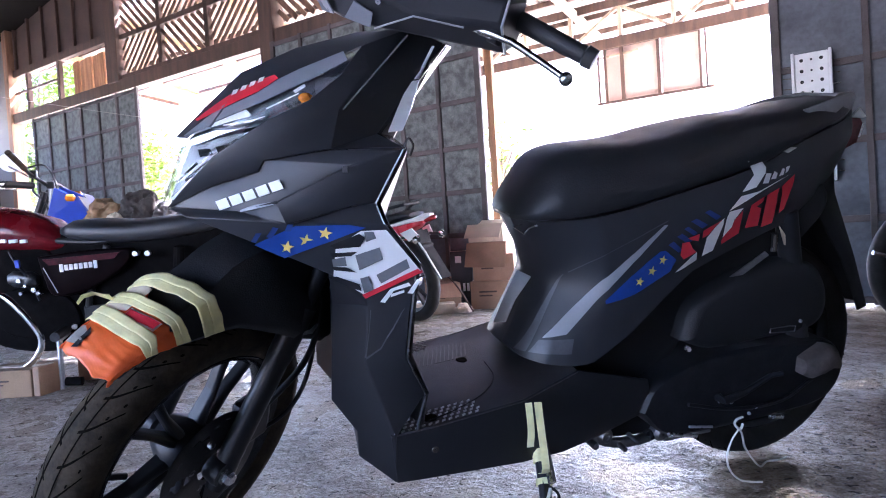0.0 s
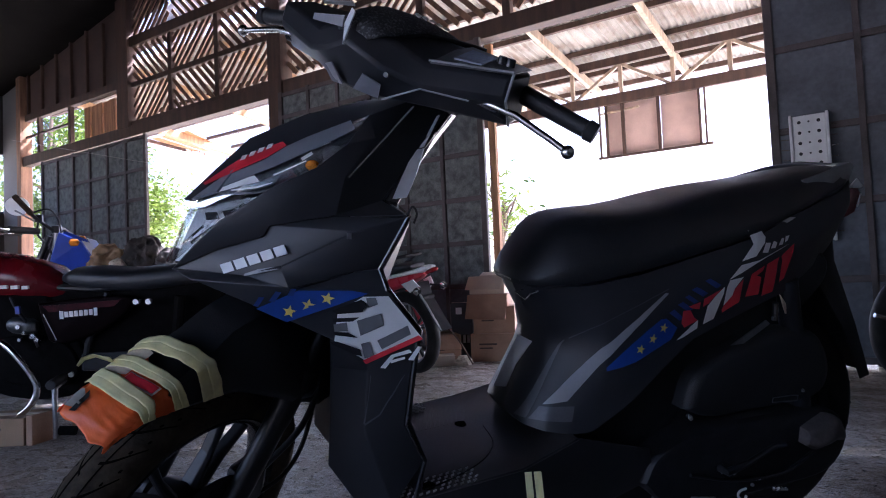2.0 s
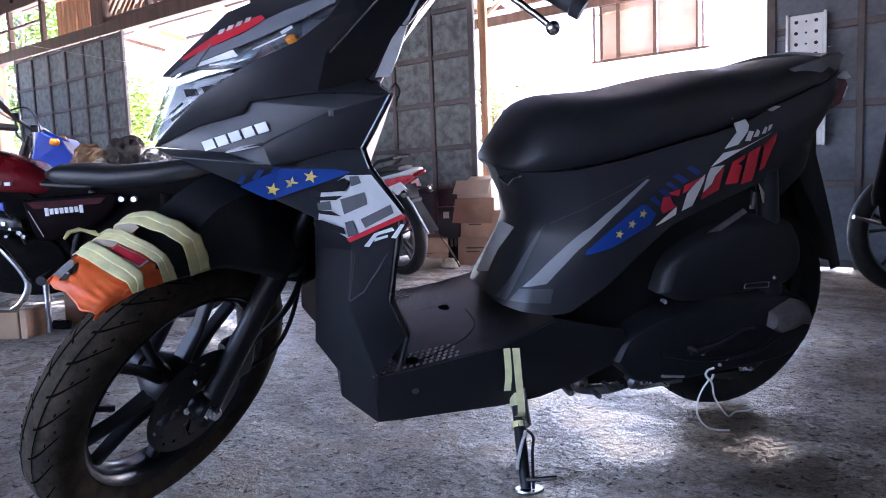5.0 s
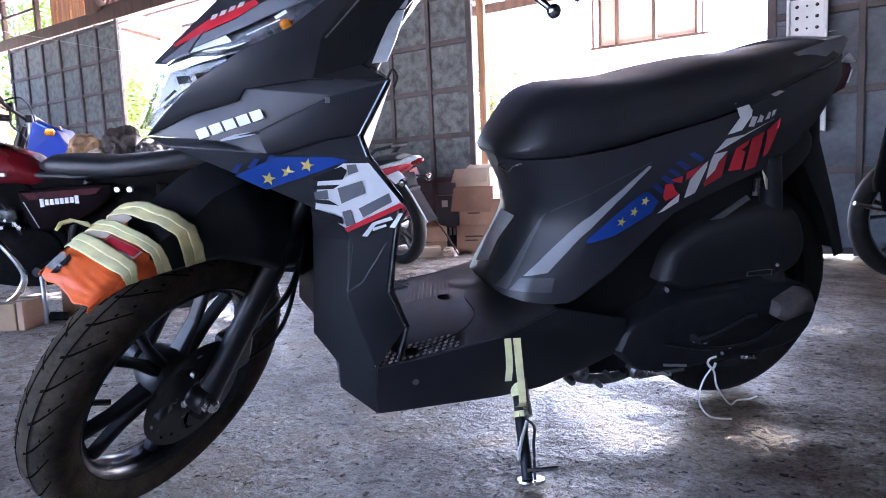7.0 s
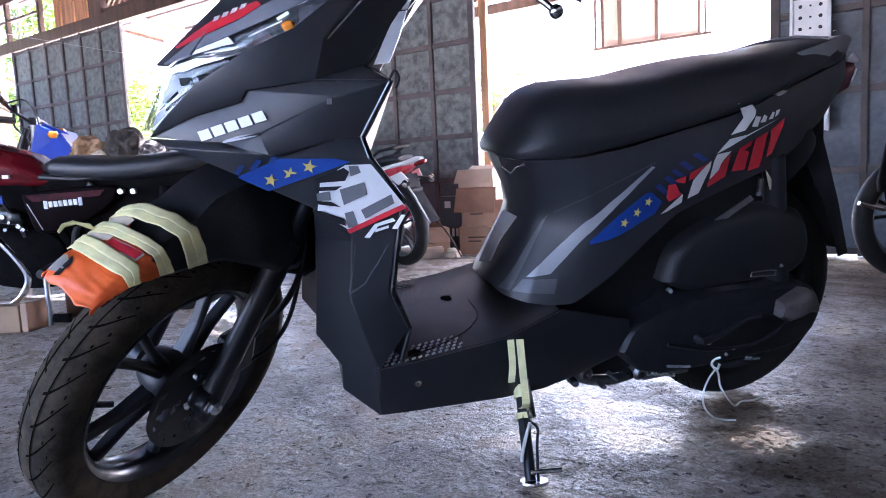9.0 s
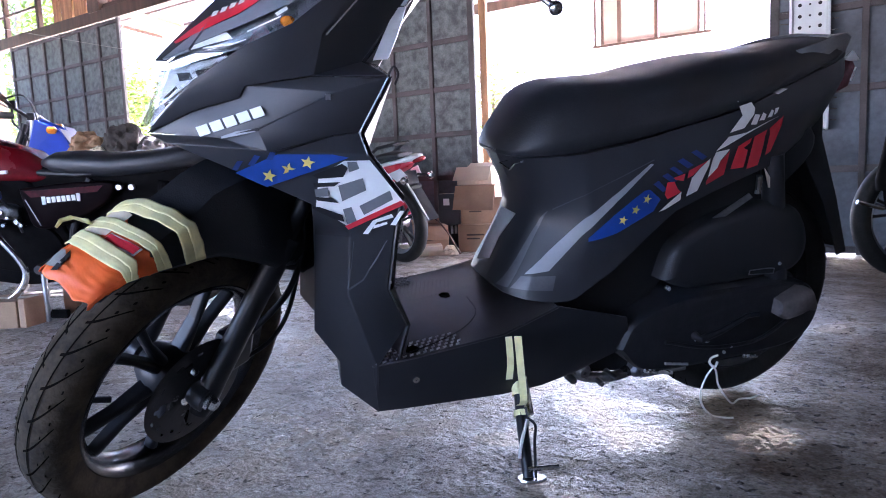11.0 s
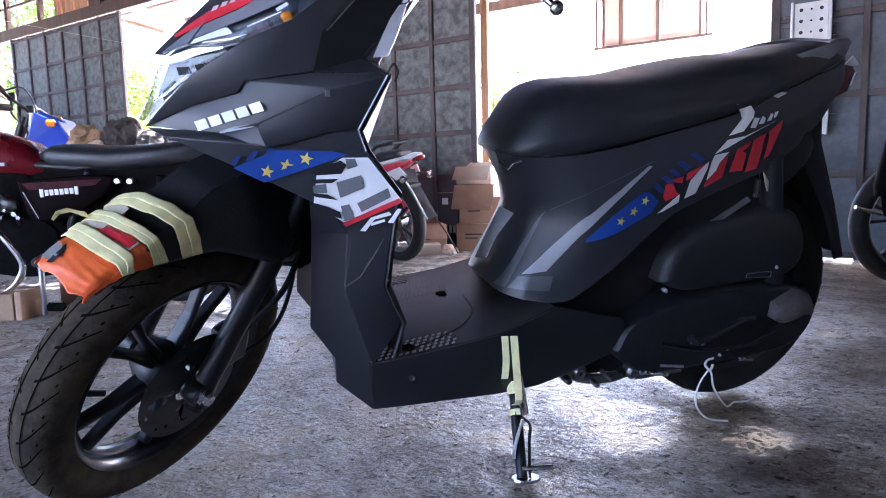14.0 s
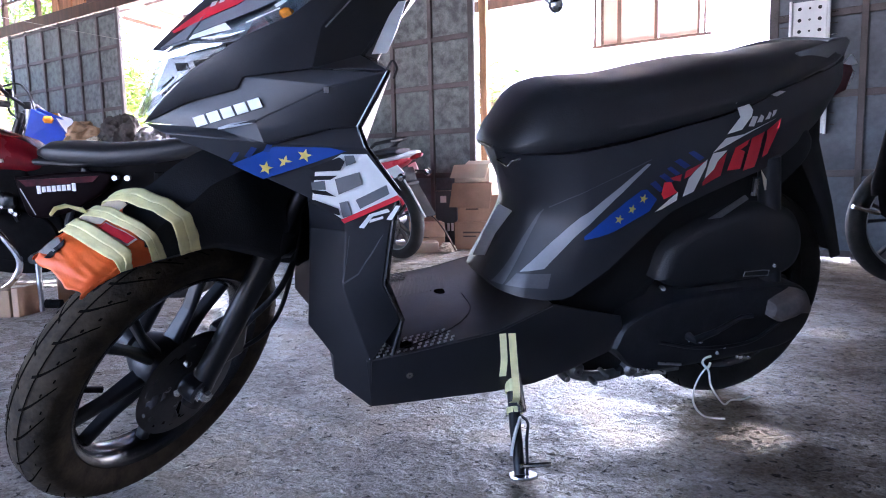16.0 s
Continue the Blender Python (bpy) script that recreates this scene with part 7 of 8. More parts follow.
part("crash_bar", tube([(0.74, 0.20, 0.46), (0.67, 0.235, 0.438), (0.60, 0.24, 0.355), (0.556, 0.24, 0.275), (0.556, 0.24, 0.225), (0.590, 0.24, 0.170), (0.632, 0.23, 0.140)], 0.014, 12, 6), CHROME, red, "bent chrome pedal guard tube", smooth=60)
part("foot_peg", tube([(0.505, 0.12, 0.262), (0.487, 0.26, 0.262)], 0.020, 12), GRIP_RUBBER, red, "black rubber foot peg", smooth=50)
part("chain_case", box((0.2, 0.10, 0.32), (0.46, 0.02, 0.08)), CAST_ALLOY, red, bevel=0.01)
part("rear_mudguard", capsule_loft([(0.10, 0.60, 0.02, 0.06), (-0.05, 0.63, 0.02, 0.07), (-0.25, 0.60, 0.02, 0.07), (-0.36, 0.50, 0.02, 0.06)]), ALLOY_BLACK, red, smooth=50)
part("handlebar", tube([(0.84, 0.36, 0.90), (0.92, 0.20, 0.92), (0.98, 0.06, 0.88), (0.98, -0.06, 0.88), (0.92, -0.20, 0.92), (0.84, -0.36, 0.90)], 0.011, 10), CHROME, red)
for side in (1, -1):
    part("grip", tube([(0.895, 0.25 * side, 0.914), (0.83, 0.38 * side, 0.898)], 0.017, 12), BLACK_PLASTIC, red)
    part("lever", tube([(0.95, 0.22 * side, 0.90), (0.90, 0.36 * side, 0.885)], 0.006, 8), STEEL, red)

for q in (tank, bench_seat):
    q.location.z = -0.045
tank.location.x = 0.075

# blue trail bike behind it
blue = thing("motorcycle", heading(-1.81, 5.02, 22, 8), "blue and white trail motorcycle with a tall handlebar", "motorcycle", "parked motorcycles")
simple_wheel(blue, (0, 0, 0.31), 0.31, 0.10, "wire")
simple_wheel(blue, (1.32, 0, 0.33), 0.33, 0.08, "wire")
part("tank_shroud", panel(dict(a=(0.98, 0.12, 1.07), b=(0.84, 0.14, 1.00), c=(0.70, 0.15, 0.74), d=(0.86, 0.16, 0.66), e=(1.04, 0.15, 0.86)), [("a", "b", "c", "d", "e")], True), BIKE_BLUE, blue, "deep blue plastic tank shroud", solid=0.02, bevel=0.008)
part("fuel_tank", capsule_loft([(0.95, 0.86, 0.06, 0.08), (0.80, 0.86, 0.10, 0.12), (0.62, 0.82, 0.07, 0.10), (0.54, 0.80, 0.03, 0.08)]), BIKE_BLUE, blue, smooth=60)
part("white_panel", panel(dict(a=(0.84, 0.142, 1.01), b=(0.78, 0.14, 0.99), c=(0.64, 0.14, 0.74), d=(0.69, 0.152, 0.74)), [("a", "b", "c", "d")], True), WHITE_PLASTIC, blue, solid=0.01)
part("seat", capsule_loft([(0.60, 0.85, 0.03, 0.08), (0.40, 0.84, 0.04, 0.10), (0.0, 0.86, 0.04, 0.10), (-0.25, 0.90, 0.02, 0.08)]), SEAT_VINYL, blue, smooth=60)
part("engine_block", rounded_case([(0.86, 0.34), (0.80, 0.56), (0.60, 0.60), (0.46, 0.44), (0.50, 0.28), (0.72, 0.26)], -0.12, 0.12), CAST_ALLOY, blue, smooth=30)
for side in (1, -1):
    part("fork_leg", tube([(1.32, 0.09 * side, 0.33), (1.04, 0.09 * side, 1.04)], 0.022, 12), ALLOY_BLACK, blue)
    part("indicator", capsule_loft([(0.85, 1.0, 0.008, 0.02), (0.86, 1.0, 0.024, 0.03), (0.90, 1.0, 0.024, 0.028), (0.91, 1.0, 0.008, 0.02)]), AMBER, blue).matrix_local = Matrix.Translation((0, 0.18 * side, 0))
part("handlebar", tube([(1.17, 0.36, 1.30), (1.10, 0.20, 1.17), (1.02, 0.08, 1.08), (0.98, -0.08, 1.08), (0.94, -0.24, 1.02), (0.92, -0.40, 1.00)], 0.012, 10), ALLOY_BLACK, blue)
for g0, g1, l0, l1 in (((1.115, 0.235, 1.20), (1.175, 0.37, 1.31), (1.10, 0.16, 1.14), (1.19, 0.30, 1.22)), ((0.938, -0.26, 1.018), (0.92, -0.41, 1.0), (0.98, -0.22, 1.02), (0.96, -0.38, 0.99))):
    part("grip", tube([g0, g1], 0.018, 12), RUBBER, blue)
    part("lever", tube([l0, l1], 0.006, 8), DULL_STEEL, blue)
part("head_stem", tube([(1.018, 0.0, 0.80), (1.002, 0.0, 1.06)], 0.030, 14), DULL_STEEL, blue, "bright steering stem", smooth=50)
part("bar_clamp", box((1.005, 0.02, 1.085), (0.05, 0.14, 0.05)), ALLOY_BLACK, blue, "black handlebar clamp", bevel=0.01)
part("switch_block", box((1.085, 0.155, 1.165), (0.045, 0.06, 0.05)), BLACK_PLASTIC, blue, bevel=0.008)
part("control_cable", tube([(1.09, 0.16, 1.15), (1.10, 0.13, 1.05), (1.05, 0.10, 0.98), (1.02, 0.06, 0.86)], 0.007, 6, 5), BLACK_PLASTIC, blue, smooth=60)
part("control_cable", tube([(1.13, 0.20, 1.20), (1.02, 0.14, 1.22), (0.97, 0.10, 1.10), (0.98, 0.06, 0.92)], 0.006, 6, 5), BLACK_PLASTIC, blue, smooth=60)
mr = part("mirror", tube([(1.62, -0.24, 1.17), (1.45, -0.22, 1.18), (1.36, -0.20, 1.195)], 0.008, 8, 5), ALLOY_BLACK, blue, smooth=60)
part("mirror_head", lathe([(0.001, 0.010), (0.060, 0.010), (0.068, 0.002), (0.066, -0.010), (0.045, -0.022), (0.001, -0.026)], (0, 0, 0), 32), PANEL_WHITE, mr, "pale oval mirror", smooth=40).matrix_local = Matrix.Translation((1.275, -0.19, 1.239)) @ Matrix.Rotation(radians(-20), 4, "Z") @ Matrix.Diagonal((1.25, 1, 1, 1))
part("front_mudguard", capsule_loft([(1.60, 0.70, 0.01, 0.03), (1.45, 0.75, 0.015, 0.06), (1.2, 0.77, 0.015, 0.07), (1.0, 0.72, 0.012, 0.05)]), BIKE_BLUE, blue, smooth=50)
# red and white motorcycle by the door, seen from its tail
pink = thing("motorcycle", heading(-0.20, 4.26, -50, 8), "red and white motorcycle parked by the shed door", "motorcycle", "parked motorcycles")
simple_wheel(pink, (0, 0, 0.27), 0.27, 0.085, "cast", True)
simple_wheel(pink, (1.22, 0, 0.27), 0.27, 0.075, "cast")
part("tail_fairing", capsule_loft([(-0.25, 0.655, 0.010, 0.02), (-0.17, 0.638, 0.028, 0.05), (0.0, 0.605, 0.045, 0.09), (0.2, 0.57, 0.055, 0.11)], power=3), RED_PLASTIC, pink, "red tail fairing", smooth=50)
part("tail_stripe", capsule_loft([(-0.33, 0.690, 0.010, 0.020), (-0.27, 0.682, 0.022, 0.045), (-0.20, 0.672, 0.016, 0.060), (0.0, 0.650, 0.014, 0.094), (0.2, 0.625, 0.014, 0.110)], power=3), WHITE_PLASTIC, pink, "white upper tail panel", smooth=50)
part("seat", capsule_loft([(-0.18, 0.705, 0.012, 0.06), (-0.05, 0.705, 0.026, 0.10), (0.2, 0.67, 0.035, 0.12), (0.45, 0.65, 0.03, 0.10)]), SEAT_VINYL, pink, "black pillion seat", smooth=60)
part("body_shell", capsule_loft([(0.3, 0.52, 0.12, 0.11), (0.6, 0.52, 0.16, 0.13), (0.9, 0.62, 0.20, 0.15), (1.02, 0.74, 0.14, 0.10), (1.08, 0.85, 0.05, 0.06)]), RED_PLASTIC, pink, smooth=50)
part("engine_block", rounded_case([(0.66, 0.26), (0.60, 0.40), (0.40, 0.42), (0.26, 0.32), (0.34, 0.20), (0.56, 0.20)], -0.11, 0.11), CAST_ALLOY, pink, smooth=30)
part("grab_rail", tube([(0.08, 0.10, 0.715), (-0.04, 0.10, 0.765), (-0.15, 0.06, 0.775), (-0.15, -0.06, 0.775), (-0.04, -0.10, 0.765), (0.08, -0.10, 0.715)], 0.011, 8), BLACK_PLASTIC, pink)
part("tail_lamp", capsule_loft([(-0.345, 0.672, 0.006, 0.02), (-0.335, 0.672, 0.014, 0.034), (-0.29, 0.66, 0.014, 0.036)]), RED_LENS, pink, smooth=50)
for side in (1, -1):
    part("rear_shock", tube([(0.02, 0.12 * side, 0.30), (0.14, 0.12 * side, 0.55)], 0.020, 12), RED_PLASTIC, pink, smooth=50)
part("chain", tube([(0.0, 0.075, 0.31), (0.40, 0.075, 0.33)], 0.008, 6), DULL_STEEL, pink)
part("sprocket", disc_mesh((0, 0, 0.27), 0.075, 0.075, 0.03), DULL_STEEL, pink)
part("swing_arm", tube([(0.0, 0.10, 0.27), (0.42, 0.09, 0.30)], 0.022, 10), DULL_STEEL, pink)
part("mud_flap", panel(dict(a=(-0.20, 0.05, 0.60), b=(-0.22, 0.05, 0.50), c=(-0.36, 0.04, 0.30), d=(-0.37, -0.04, 0.30), e=(-0.22, -0.05, 0.50), g=(-0.20, -0.05, 0.60)), [("a", "b", "e", "g"), ("b", "c", "d", "e")]), BLACK_PLASTIC, pink, solid=0.008)
# white tube added for the highlight running down the mudguard edge
part("mudguard_highlight", tube([(-0.20, 0.055, 0.56), (-0.27, 0.052, 0.47), (-0.37, 0.045, 0.30)], 0.006, 8), WHITE_PLASTIC, pink, "white line standing in for the mudguard's edge highlight", smooth=50)
for side in (1, -1):
    stalk = part("indicator_stalk", tube([(-0.22, 0.04 * side, 0.575), (-0.26, 0.085 * side, 0.565), (-0.265, 0.10 * side, 0.555)], 0.007, 8), BLACK_PLASTIC, pink)
    part("indicator", capsule_loft([(-0.295, 0.555, 0.012, 0.014), (-0.275, 0.555, 0.026, 0.022), (-0.255, 0.555, 0.020, 0.020)]), CHROME, stalk, "bright indicator lamp", smooth=50).location.y = 0.105 * side
    part("side_fin", panel(dict(a=(-0.10, 0.095 * side, 0.60), b=(-0.20, 0.075 * side, 0.625), c=(-0.24, 0.06 * side, 0.575), d=(-0.16, 0.08 * side, 0.545)), [("a", "b", "c", "d")]), WHITE_PLASTIC, pink, "white side fin under the tail", solid=0.008)
part("rear_hugger", capsule_loft([(0.10, 0.55, 0.01, 0.05), (-0.10, 0.565, 0.01, 0.055), (-0.24, 0.50, 0.01, 0.05)]), BLACK_PLASTIC, pink, smooth=50)
for side in (1, -1):
    part("fork_leg", tube([(1.22, 0.08 * side, 0.27), (1.02, 0.08 * side, 0.78)], 0.018, 10), DULL_STEEL, pink)
part("handlebar", tube([(0.88, 0.33, 0.96), (0.96, 0.1, 0.98), (0.96, -0.1, 0.98), (0.88, -0.33, 0.96)], 0.011, 10), BLACK_PLASTIC, pink)

# dark motorcycle at the other side, front wheel and fork
dark = thing("motorcycle", heading(3.455, 2.90, 0, 3), "dark motorcycle with a drilled front brake disc", "motorcycle", "parked motorcycles")
simple_wheel(dark, (1.28, 0, 0.29), 0.29, 0.085, "cast", True)
simple_wheel(dark, (0, 0, 0.29), 0.29, 0.10, "cast")
part("link_arm", tube([(1.30, 0.09, 0.29), (1.40, 0.09, 0.30), (1.47, 0.09, 0.34), (1.49, 0.09, 0.45)], 0.015, 12), ENGINE_BLACK, dark)
part("fork_tube", tube([(1.492, 0.09, 0.42), (1.496, 0.09, 0.46), (1.455, 0.09, 0.72), (1.38, 0.09, 1.06)], [0.034, 0.036, 0.030, 0.026], 16), ENGINE_BLACK, dark, "black fork tube", smooth=50)
part("front_mudguard", capsule_loft([(1.42, 0.58, 0.012, 0.04), (1.34, 0.61, 0.015, 0.055), (1.22, 0.62, 0.015, 0.06), (1.08, 0.58, 0.012, 0.055)]), BLACK_PLASTIC, dark, smooth=50)
part("brake_caliper", box((1.42, 0.09, 0.36), (0.07, 0.05, 0.07)), mat("gold_caliper", (0.45, 0.26, 0.06), 0.35, metal=0.8), dark, "gold brake caliper", bevel=0.01)
part("fuel_tank", capsule_loft([(1.0, 0.86, 0.05, 0.08), (0.86, 0.87, 0.12, 0.14), (0.60, 0.84, 0.10, 0.13), (0.48, 0.80, 0.04, 0.09)]), MATT_BLACK, dark, smooth=60)
part("seat", capsule_loft([(0.52, 0.79, 0.03, 0.10), (0.2, 0.78, 0.045, 0.13), (-0.15, 0.82, 0.04, 0.11), (-0.25, 0.84, 0.02, 0.08)]), SEAT_VINYL, dark, smooth=60)
part("engine_block", rounded_case([(0.92, 0.28), (0.88, 0.50), (0.66, 0.56), (0.46, 0.42), (0.48, 0.26), (0.74, 0.20)], -0.13, 0.13), CAST_ALLOY, dark, smooth=30)
part("head_lamp", capsule_loft([(1.20, 0.90, 0.02, 0.03), (1.17, 0.90, 0.08, 0.09), (1.08, 0.90, 0.08, 0.09), (1.02, 0.90, 0.03, 0.04)]), ALLOY_BLACK, dark, smooth=50)
part("handlebar", tube([(0.84, 0.36, 1.04), (0.95, 0.15, 1.05), (0.98, 0, 0.98), (0.95, -0.15, 1.05), (0.84, -0.36, 1.04)], 0.011, 10), CHROME, dark)
part("side_peg", tube([(1.50, 0.10, 0.34), (1.58, 0.12, 0.36), (1.63, 0.12, 0.375)], 0.010, 8), STEEL, dark, "bright axle slider")


# cardboard boxes
def carton(x, y, z, w, d, h, turn, material=CARDBOARD, open_flaps=0, label="brown cardboard carton, closed", marks=True, droop=0.10):
    e = thing("carton", Matrix.Translation((x, y, z)) @ Matrix.Rotation(radians(turn), 4, "Z"), label, "box", "cardboard cartons")
    part("body", box((0, 0, h / 2), (w, d, h)), material, e, bevel=0.004)
    if open_flaps:
        part("flap", panel(dict(a=(-w / 2, -d / 2, h), b=(w / 2, -d / 2, h), c=(w / 2 - 0.008, -d / 2 - 0.07, h - droop), d=(-w / 2 - 0.015, -d / 2 - 0.05, h - droop * 0.94)), [("a", "b", "c", "d")]), material, e, solid=0.004)
        part("flap", panel(dict(a=(-w / 2, d / 2, h), b=(w / 2, d / 2, h), c=(w / 2 - 0.01, d / 2 + 0.09, h + 0.03), d=(-w / 2, d / 2 + 0.09, h + 0.03)), [("a", "b", "c", "d")]), material, e, solid=0.004)
    else:
        part("tape", box((0, 0, h + 0.001), (w * 1.002, 0.05, 0.002)), PALE_CARD, e)
    if marks:
        part("print_bar", box((-w * 0.1, -d / 2 - 0.001, h * 0.62), (w * 0.4, 0.002, h * 0.06)), BROWN_BOARD, e)
        part("print_bar", box((-w * 0.15, -d / 2 - 0.001, h * 0.48), (w * 0.3, 0.002, h * 0.05)), BROWN_BOARD, e)
    return e


carton(0.36, 4.78, 0.0, 0.32, 0.26, 0.20, -14, label="brown cardboard carton at the bottom of a stack")
carton(0.37, 4.80, 0.20, 0.30, 0.26, 0.19, -10, label="brown cardboard carton in a stack")
carton(0.34, 4.79, 0.39, 0.29, 0.25, 0.09, -16, label="shallow brown carton with a drooping flap", open_flaps=1, droop=0.18)
carton(0.35, 4.80, 0.483, 0.27, 0.22, 0.13, -24, PALE_CARD, 1, "small open carton on top of the stack")
carton(-0.03, 4.78, 0.0, 0.24, 0.2, 0.20, 8, label="brown carton with a raised flap beside the stack", open_flaps=1)
carton(-0.12, 4.60, 0.0, 0.34, 0.16, 0.07, 4, PALE_CARD, 0, "flat pale carton lying on the floor", False)
carton(0.13, 4.95, 0.0, 0.16, 0.14, 0.42, -8, mat("black_carton", (0.03, 0.03, 0.035), 0.5), 0, "tall black carton with white lettering bars", False)
carton(-1.848, 2.757, 0.0, 0.24, 0.2, 0.113, -2, KRAFT, 0, "brown carton under the motorcycle", True)
carton(-1.703, 2.716, 0.0, 0.030, 0.125, 0.122, -9, CARDBOARD, 0, "narrow pale carton beside the motorcycle", False)
carton(-1.62, 3.05, 0.0, 0.2, 0.2, 0.16, 12, CARDBOARD, 0, "brown carton behind the motorcycle wheel", False)
bent = obj("packing_strap", tube([(-0.06, 4.52, 0.30), (0.02, 4.50, 0.255), (0.09, 4.47, 0.17), (0.15, 4.46, 0.06), (0.175, 4.46, 0.012)], 0.006, 6, 5), BEAM_WOOD, smooth=60)
tagged(bent, "bent brown packing strap leaning beside the cartons", "strap")
bars = thing("label_bars", Matrix.Translation((0.13, 4.872, 0)) @ Matrix.Rotation(radians(-8), 4, "Z"), "white lettering bars on a black carton", "label")
part("letter_block", box((-0.03, 0, 0.36), (0.045, 0.003, 0.05)), WHITE_STICKER, bars)
for i in range(3):
    part("letter_block", box((0.005 + i * 0.03, 0, 0.15), (0.018, 0.003, 0.06)), WHITE_STICKER, bars)


def heap(name, c, s, material, label, category, seed):
    bm = bmesh.new()
    bmesh.ops.create_icosphere(bm, subdivisions=5, radius=1.0)
    for v in bm.verts:
        n1 = noise.noise(v.co * 1.6 + Vector((seed, 0, 0))) * 0.30 + noise.noise(v.co * 4.5 + Vector((0, seed, 0))) * 0.12
        n1 -= abs(noise.noise(v.co * 2.6 + Vector((seed * 2, 1, 0)))) * 0.30 - 0.08
        v.co *= 1 + n1
        v.co.z = max(v.co.z, -0.55)
        v.co = Vector((v.co.x * s[0], v.co.y * s[1], v.co.z * s[2]))
    ob = obj(name, bm, material, smooth=60)
    ob.matrix_world = Matrix.Translation(c)
    return tagged(ob, label, category)


heap("crumpled_wrapper", (0.11, 4.50, 0.028), (0.055, 0.045, 0.040), PALE_CARD, "crumpled pale wrapper on the floor beside the cartons", "wrapper", 7.7)
# sacks and cloth heaped on a low bench
bench = thing("bench", Matrix.Translation((-2.10, 4.25, 0)) @ Matrix.Rotation(radians(-8), 4, "Z"), "low dark wooden bench under sacks", "bench")
part("bench_top", box((0, 0, 0.735), (1.0, 0.4, 0.03)), BEAM_WOOD, bench, bevel=0.004)
for x in (-0.45, 0.45):
    for y in (-0.16, 0.16):
        part("leg", box((x, y, 0.36), (0.05, 0.05, 0.72)), BEAM_WOOD, bench)
heap("sack", (-2.165, 4.2, 0.81), (0.125, 0.13, 0.11), SACK, "crumpled tan sack on the bench", "sack", 1.3)
heap("crumpled_cloth", (-1.94, 4.2, 0.825), (0.125, 0.13, 0.135), DARK_CLOTH, "dark crumpled cloth bundle on the bench", "cloth", 5.1)
heap("crumpled_cloth", (-1.76, 4.22, 0.80), (0.10, 0.12, 0.09), SKIN_GREY, "grey crumpled cloth bundle on the bench", "cloth", 9.1)
heap("paper_scrap", (-2.05, 4.06, 0.775), (0.05, 0.03, 0.045), PALE_CARD, "crumpled pale paper scrap beside the sack", "paper", 3.3)

# tall white slotted panel hung on the shaded door
pan = thing("slotted_panel", WALL @ Matrix.Translation((2.545, -0.17, -0.03)), "tall white enamelled panel with rows of round dark holes and wires", "panel")
part("plate", box((0, 0, 1.13), (0.17, 0.03, 0.74)), PANEL_WHITE, pan, bevel=0.004)
for sx in (-0.094, 0.094):
    part("side_strip", box((sx, -0.012, 1.13), (0.016, 0.05, 0.75)), PANEL_WHITE, pan, bevel=0.003)
for r in range(11):
    for x, w in ((-0.05, 0.010), (0.0, 0.006), (0.05, 0.010)):
        part("hole", lathe([(0.0005, -0.0165), (w, -0.0165), (w, -0.012), (0.0005, -0.012)], (x, 0, 1.46 - r * 0.062), 12), BLACK_PLASTIC, pan)
    part("wire", tube([(-0.10, 0.0, 1.43 - r * 0.062), (-0.15, 0.0, 1.435 - r * 0.062)], 0.003, 5), STEEL, pan)
    part("wire", tube([(0.10, 0.0, 1.43 - r * 0.062), (0.14, 0.0, 1.428 - r * 0.062)], 0.003, 5), STEEL, pan)
# slack cable across the door wall
cab = obj("cable", tube([(-7.448, -0.17, 2.894), (-5.773, -0.17, 2.497), (-4.87, -0.17, 2.284), (-4.122, -0.17, 2.11), (-3.545, -0.17, 1.998)], 0.0028, 6, 6), mat("grimy_wire", (0.30, 0.28, 0.25), 0.5, vary=0.3, scale=8))
cab.matrix_world = WALL
tagged(cab, "thin slack grey cable strung along the door wall", "cable")


# ---- trees outside ----
def tree(x, y, h, crown, seed, n=2600, label="leafy green tree outside the shed"):
    rnd = random.Random(seed)
    e = thing("tree", Matrix.Translation((x, y, -0.06)), label, "tree", "trees outside")
    bm = bmesh.new()
    add_tube(bm, smooth_path([(0, 0, 0), (0.08, 0.03, h * 0.3), (-0.05, 0.0, h * 0.6), (0.05, 0, h * 0.9)], 5), [0.13 - 0.1 * i / 15 for i in range(16)], 10)
    part("trunk", bm, BARK, e, smooth=60)
    ends = []
    for i in range(12):
        a = rnd.uniform(0, 6.28)
        z0 = h * rnd.uniform(0.3, 0.8)
        r = crown * rnd.uniform(0.5, 0.95)
        q = Vector((r * math.cos(a), r * math.sin(a), z0 + rnd.uniform(0.2, 0.9)))
        part("limb", tube([(0, 0, z0), (q.x * 0.5, q.y * 0.5, z0 + 0.35), q], [0.045, 0.03, 0.012], 7), BARK, e, smooth=60)
        ends += [q, q * 0.7 + Vector((0, 0, z0 * 0.3)), Vector((q.x * 0.85, q.y * 0.85, q.z - 0.5))]
    bm = bmesh.new()
    for i in range(n):
        c = rnd.choice(ends) + Vector((rnd.gauss(0, 0.32), rnd.gauss(0, 0.32), rnd.gauss(0, 0.30)))
        l, w = rnd.uniform(0.12, 0.24), rnd.uniform(0.04, 0.08)
        rot_ = Euler((rnd.uniform(-0.9, 0.9), rnd.uniform(-0.9, 0.9), rnd.uniform(0, 6.28))).to_matrix()
        v = [bm.verts.new(c + rot_ @ Vector(p)) for p in ((0, -l / 2, 0), (w / 2, 0, 0.012), (0, l / 2, -0.02), (-w / 2, 0, 0.012))]
        bm.faces.new(v)
    tagged(part("crown", bm, LEAF, e), kind="stuff")
    return e


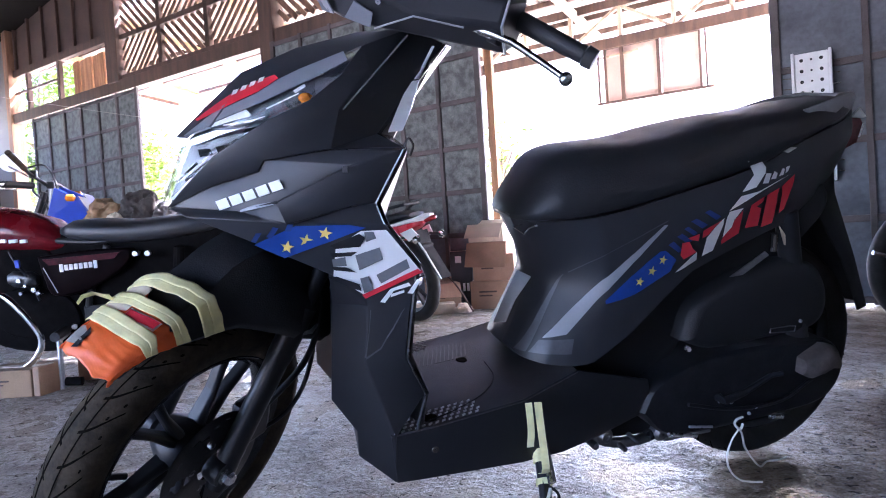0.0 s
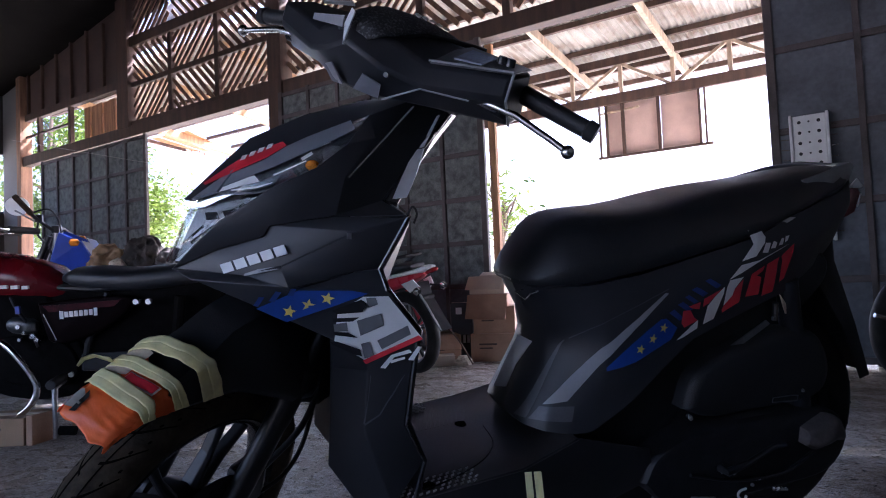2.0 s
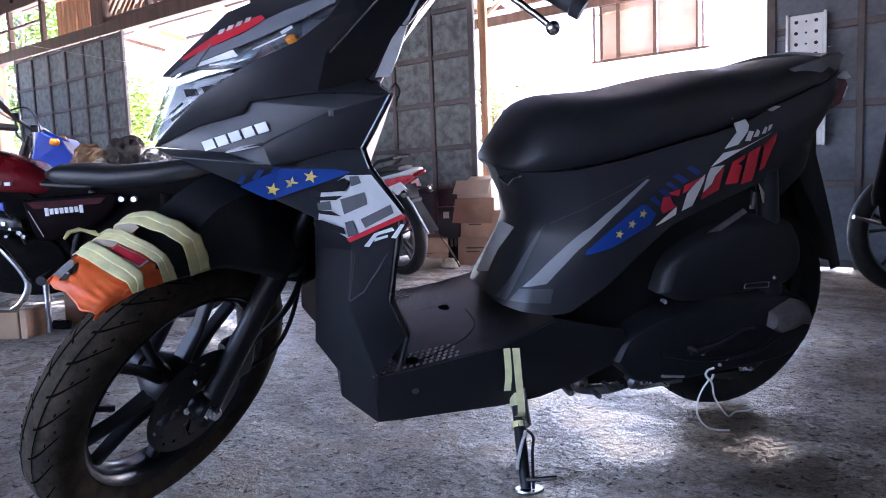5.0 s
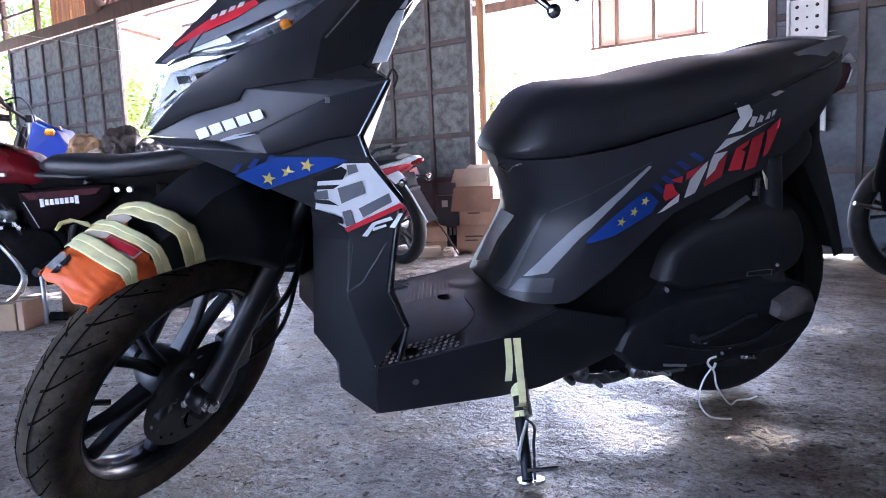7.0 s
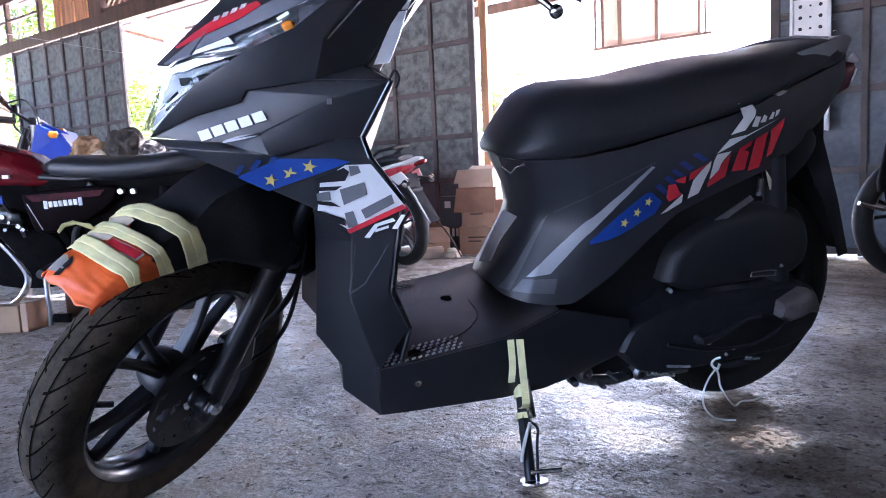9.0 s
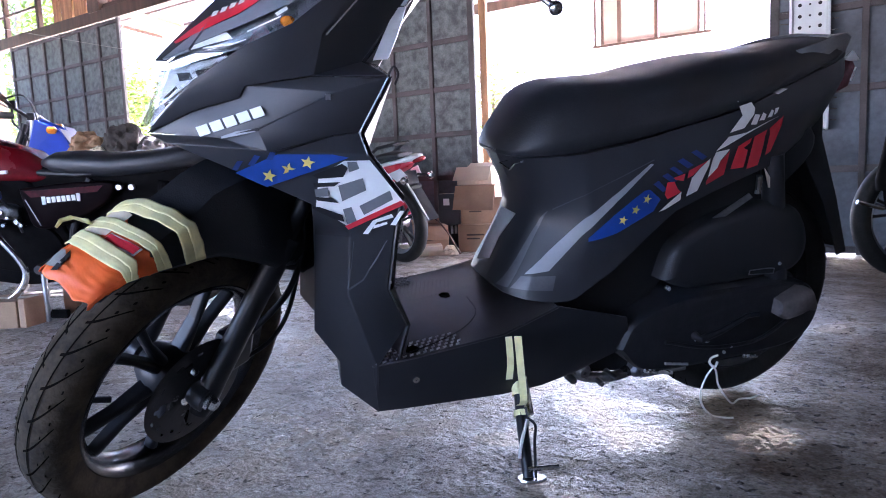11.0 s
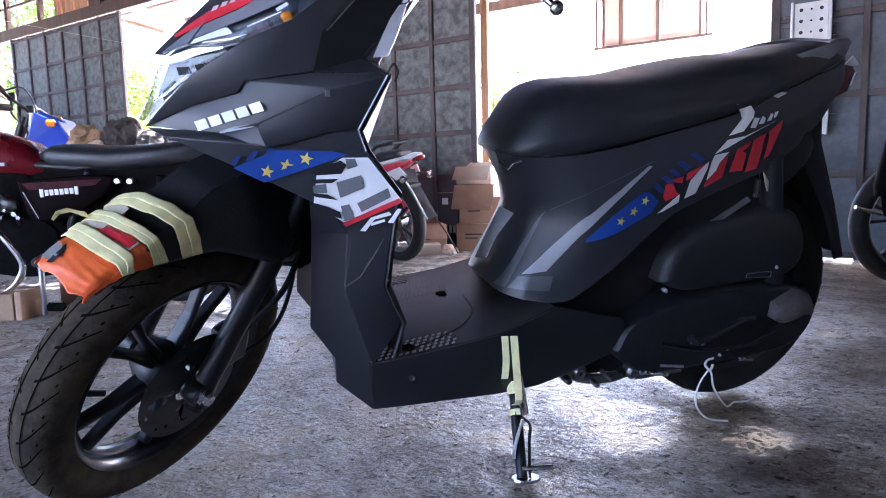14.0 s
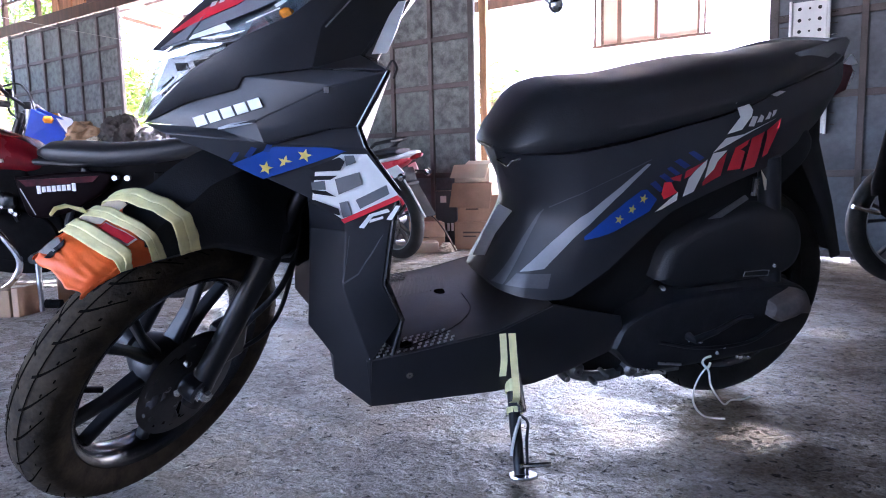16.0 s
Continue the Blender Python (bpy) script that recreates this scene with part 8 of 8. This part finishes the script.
for s, o, h, c, sd in ((-12.1, -4.6, 4.6, 1.15, 3), (-12.3, -2.7, 5.6, 1.9, 8), (-14.5, -4.5, 5.4, 2.0, 4), (-11.5, 1.0, 4.6, 1.8, 11), (-2.85, -6.1, 2.3, 0.42, 6)):
    p = WALL @ Vector((s, -o, 0))
    tree(p.x, p.y, h, c, sd, 6000 if c > 1 else 400)


# grit, flaked chips and hairline cracks of the concrete
def flake(bm, x, y, r, stretch, a, height):
    """A low irregular flake."""
    ca, sa = math.cos(a), math.sin(a)
    ring = []
    for k in range(7):
        q = r * rnd.uniform(0.55, 1.25)
        u, v = q * stretch * math.cos(k * 0.8976), q * math.sin(k * 0.8976)
        ring.append(bm.verts.new((x + u * ca - v * sa, y + u * sa + v * ca, 0.0007)))
    top = bm.verts.new((x, y, 0.0007 + height))
    for k in range(7):
        bm.faces.new((ring[k], ring[(k + 1) % 7], top))


rnd = random.Random(77)
grit = bmesh.new()
for i in range(420):
    flake(grit, rnd.uniform(-1.7, 1.9), rnd.uniform(0.75, 3.4), rnd.choice((0.0012, 0.0016, 0.002, 0.003)) * rnd.uniform(0.7, 1.3), 1.0, rnd.uniform(0, 6.28), 0.002)
chip_spots = [(rnd.uniform(-1.2, 1.3), rnd.uniform(0.95, 2.4)) for i in range(26)]
for i in range(520):
    cx, cy = rnd.choice(chip_spots)
    flake(grit, cx + rnd.gauss(0, 0.10), cy + rnd.gauss(0, 0.06), rnd.choice((0.0012, 0.0016, 0.002, 0.003)) * rnd.uniform(0.7, 1.3), rnd.uniform(1.0, 1.9), rnd.gauss(0.2, 0.8), 0.0003)
ob = obj("floor_grit", grit, mat("dark_grit", (0.05, 0.045, 0.04), 0.8, vary=0.4, scale=3))
tagged(ob, "scattered dark grit and concrete flakes on the floor", "grit", kind="stuff")
cracks = bmesh.new()
for x, y, a, length in ((-0.27, 1.46, -0.45, 0.75), (-0.62, 1.32, 0.25, 0.55), (-0.35, 1.62, 0.9, 0.5), (-0.55, 1.75, 0.1, 0.6), (1.05, 1.45, 0.3, 0.8), (-1.3, 2.2, 0.4, 0.9), (-0.9, 1.25, 0.6, 0.4)):
    prev, done, heading_, w0 = None, 0.0, a, rnd.uniform(0.0006, 0.0011)
    while done < length:
        w = w0 * rnd.uniform(0.4, 1.3) * min(1.0, (length - done) / 0.1 + 0.2)
        n_ = Vector((-math.sin(a), math.cos(a), 0)) * w
        c = Vector((x, y, 0.0006))
        cur = [cracks.verts.new(c - n_), cracks.verts.new(c + n_)]
        if prev:
            cracks.faces.new((prev[0], cur[0], cur[1], prev[1]))
        prev = cur
        a = heading_ + rnd.gauss(0, 0.45)
        step = rnd.uniform(0.008, 0.022)
        x, y, done = x + step * math.cos(a), y + step * math.sin(a), done + step
ob = obj("floor_cracks", cracks, mat("crack_shadow", (0.03, 0.026, 0.022), 0.9, vary=0.3, scale=30, spec=0.1))
tagged(ob, "thin dark hairline cracks in the concrete floor", "crack", kind="stuff")
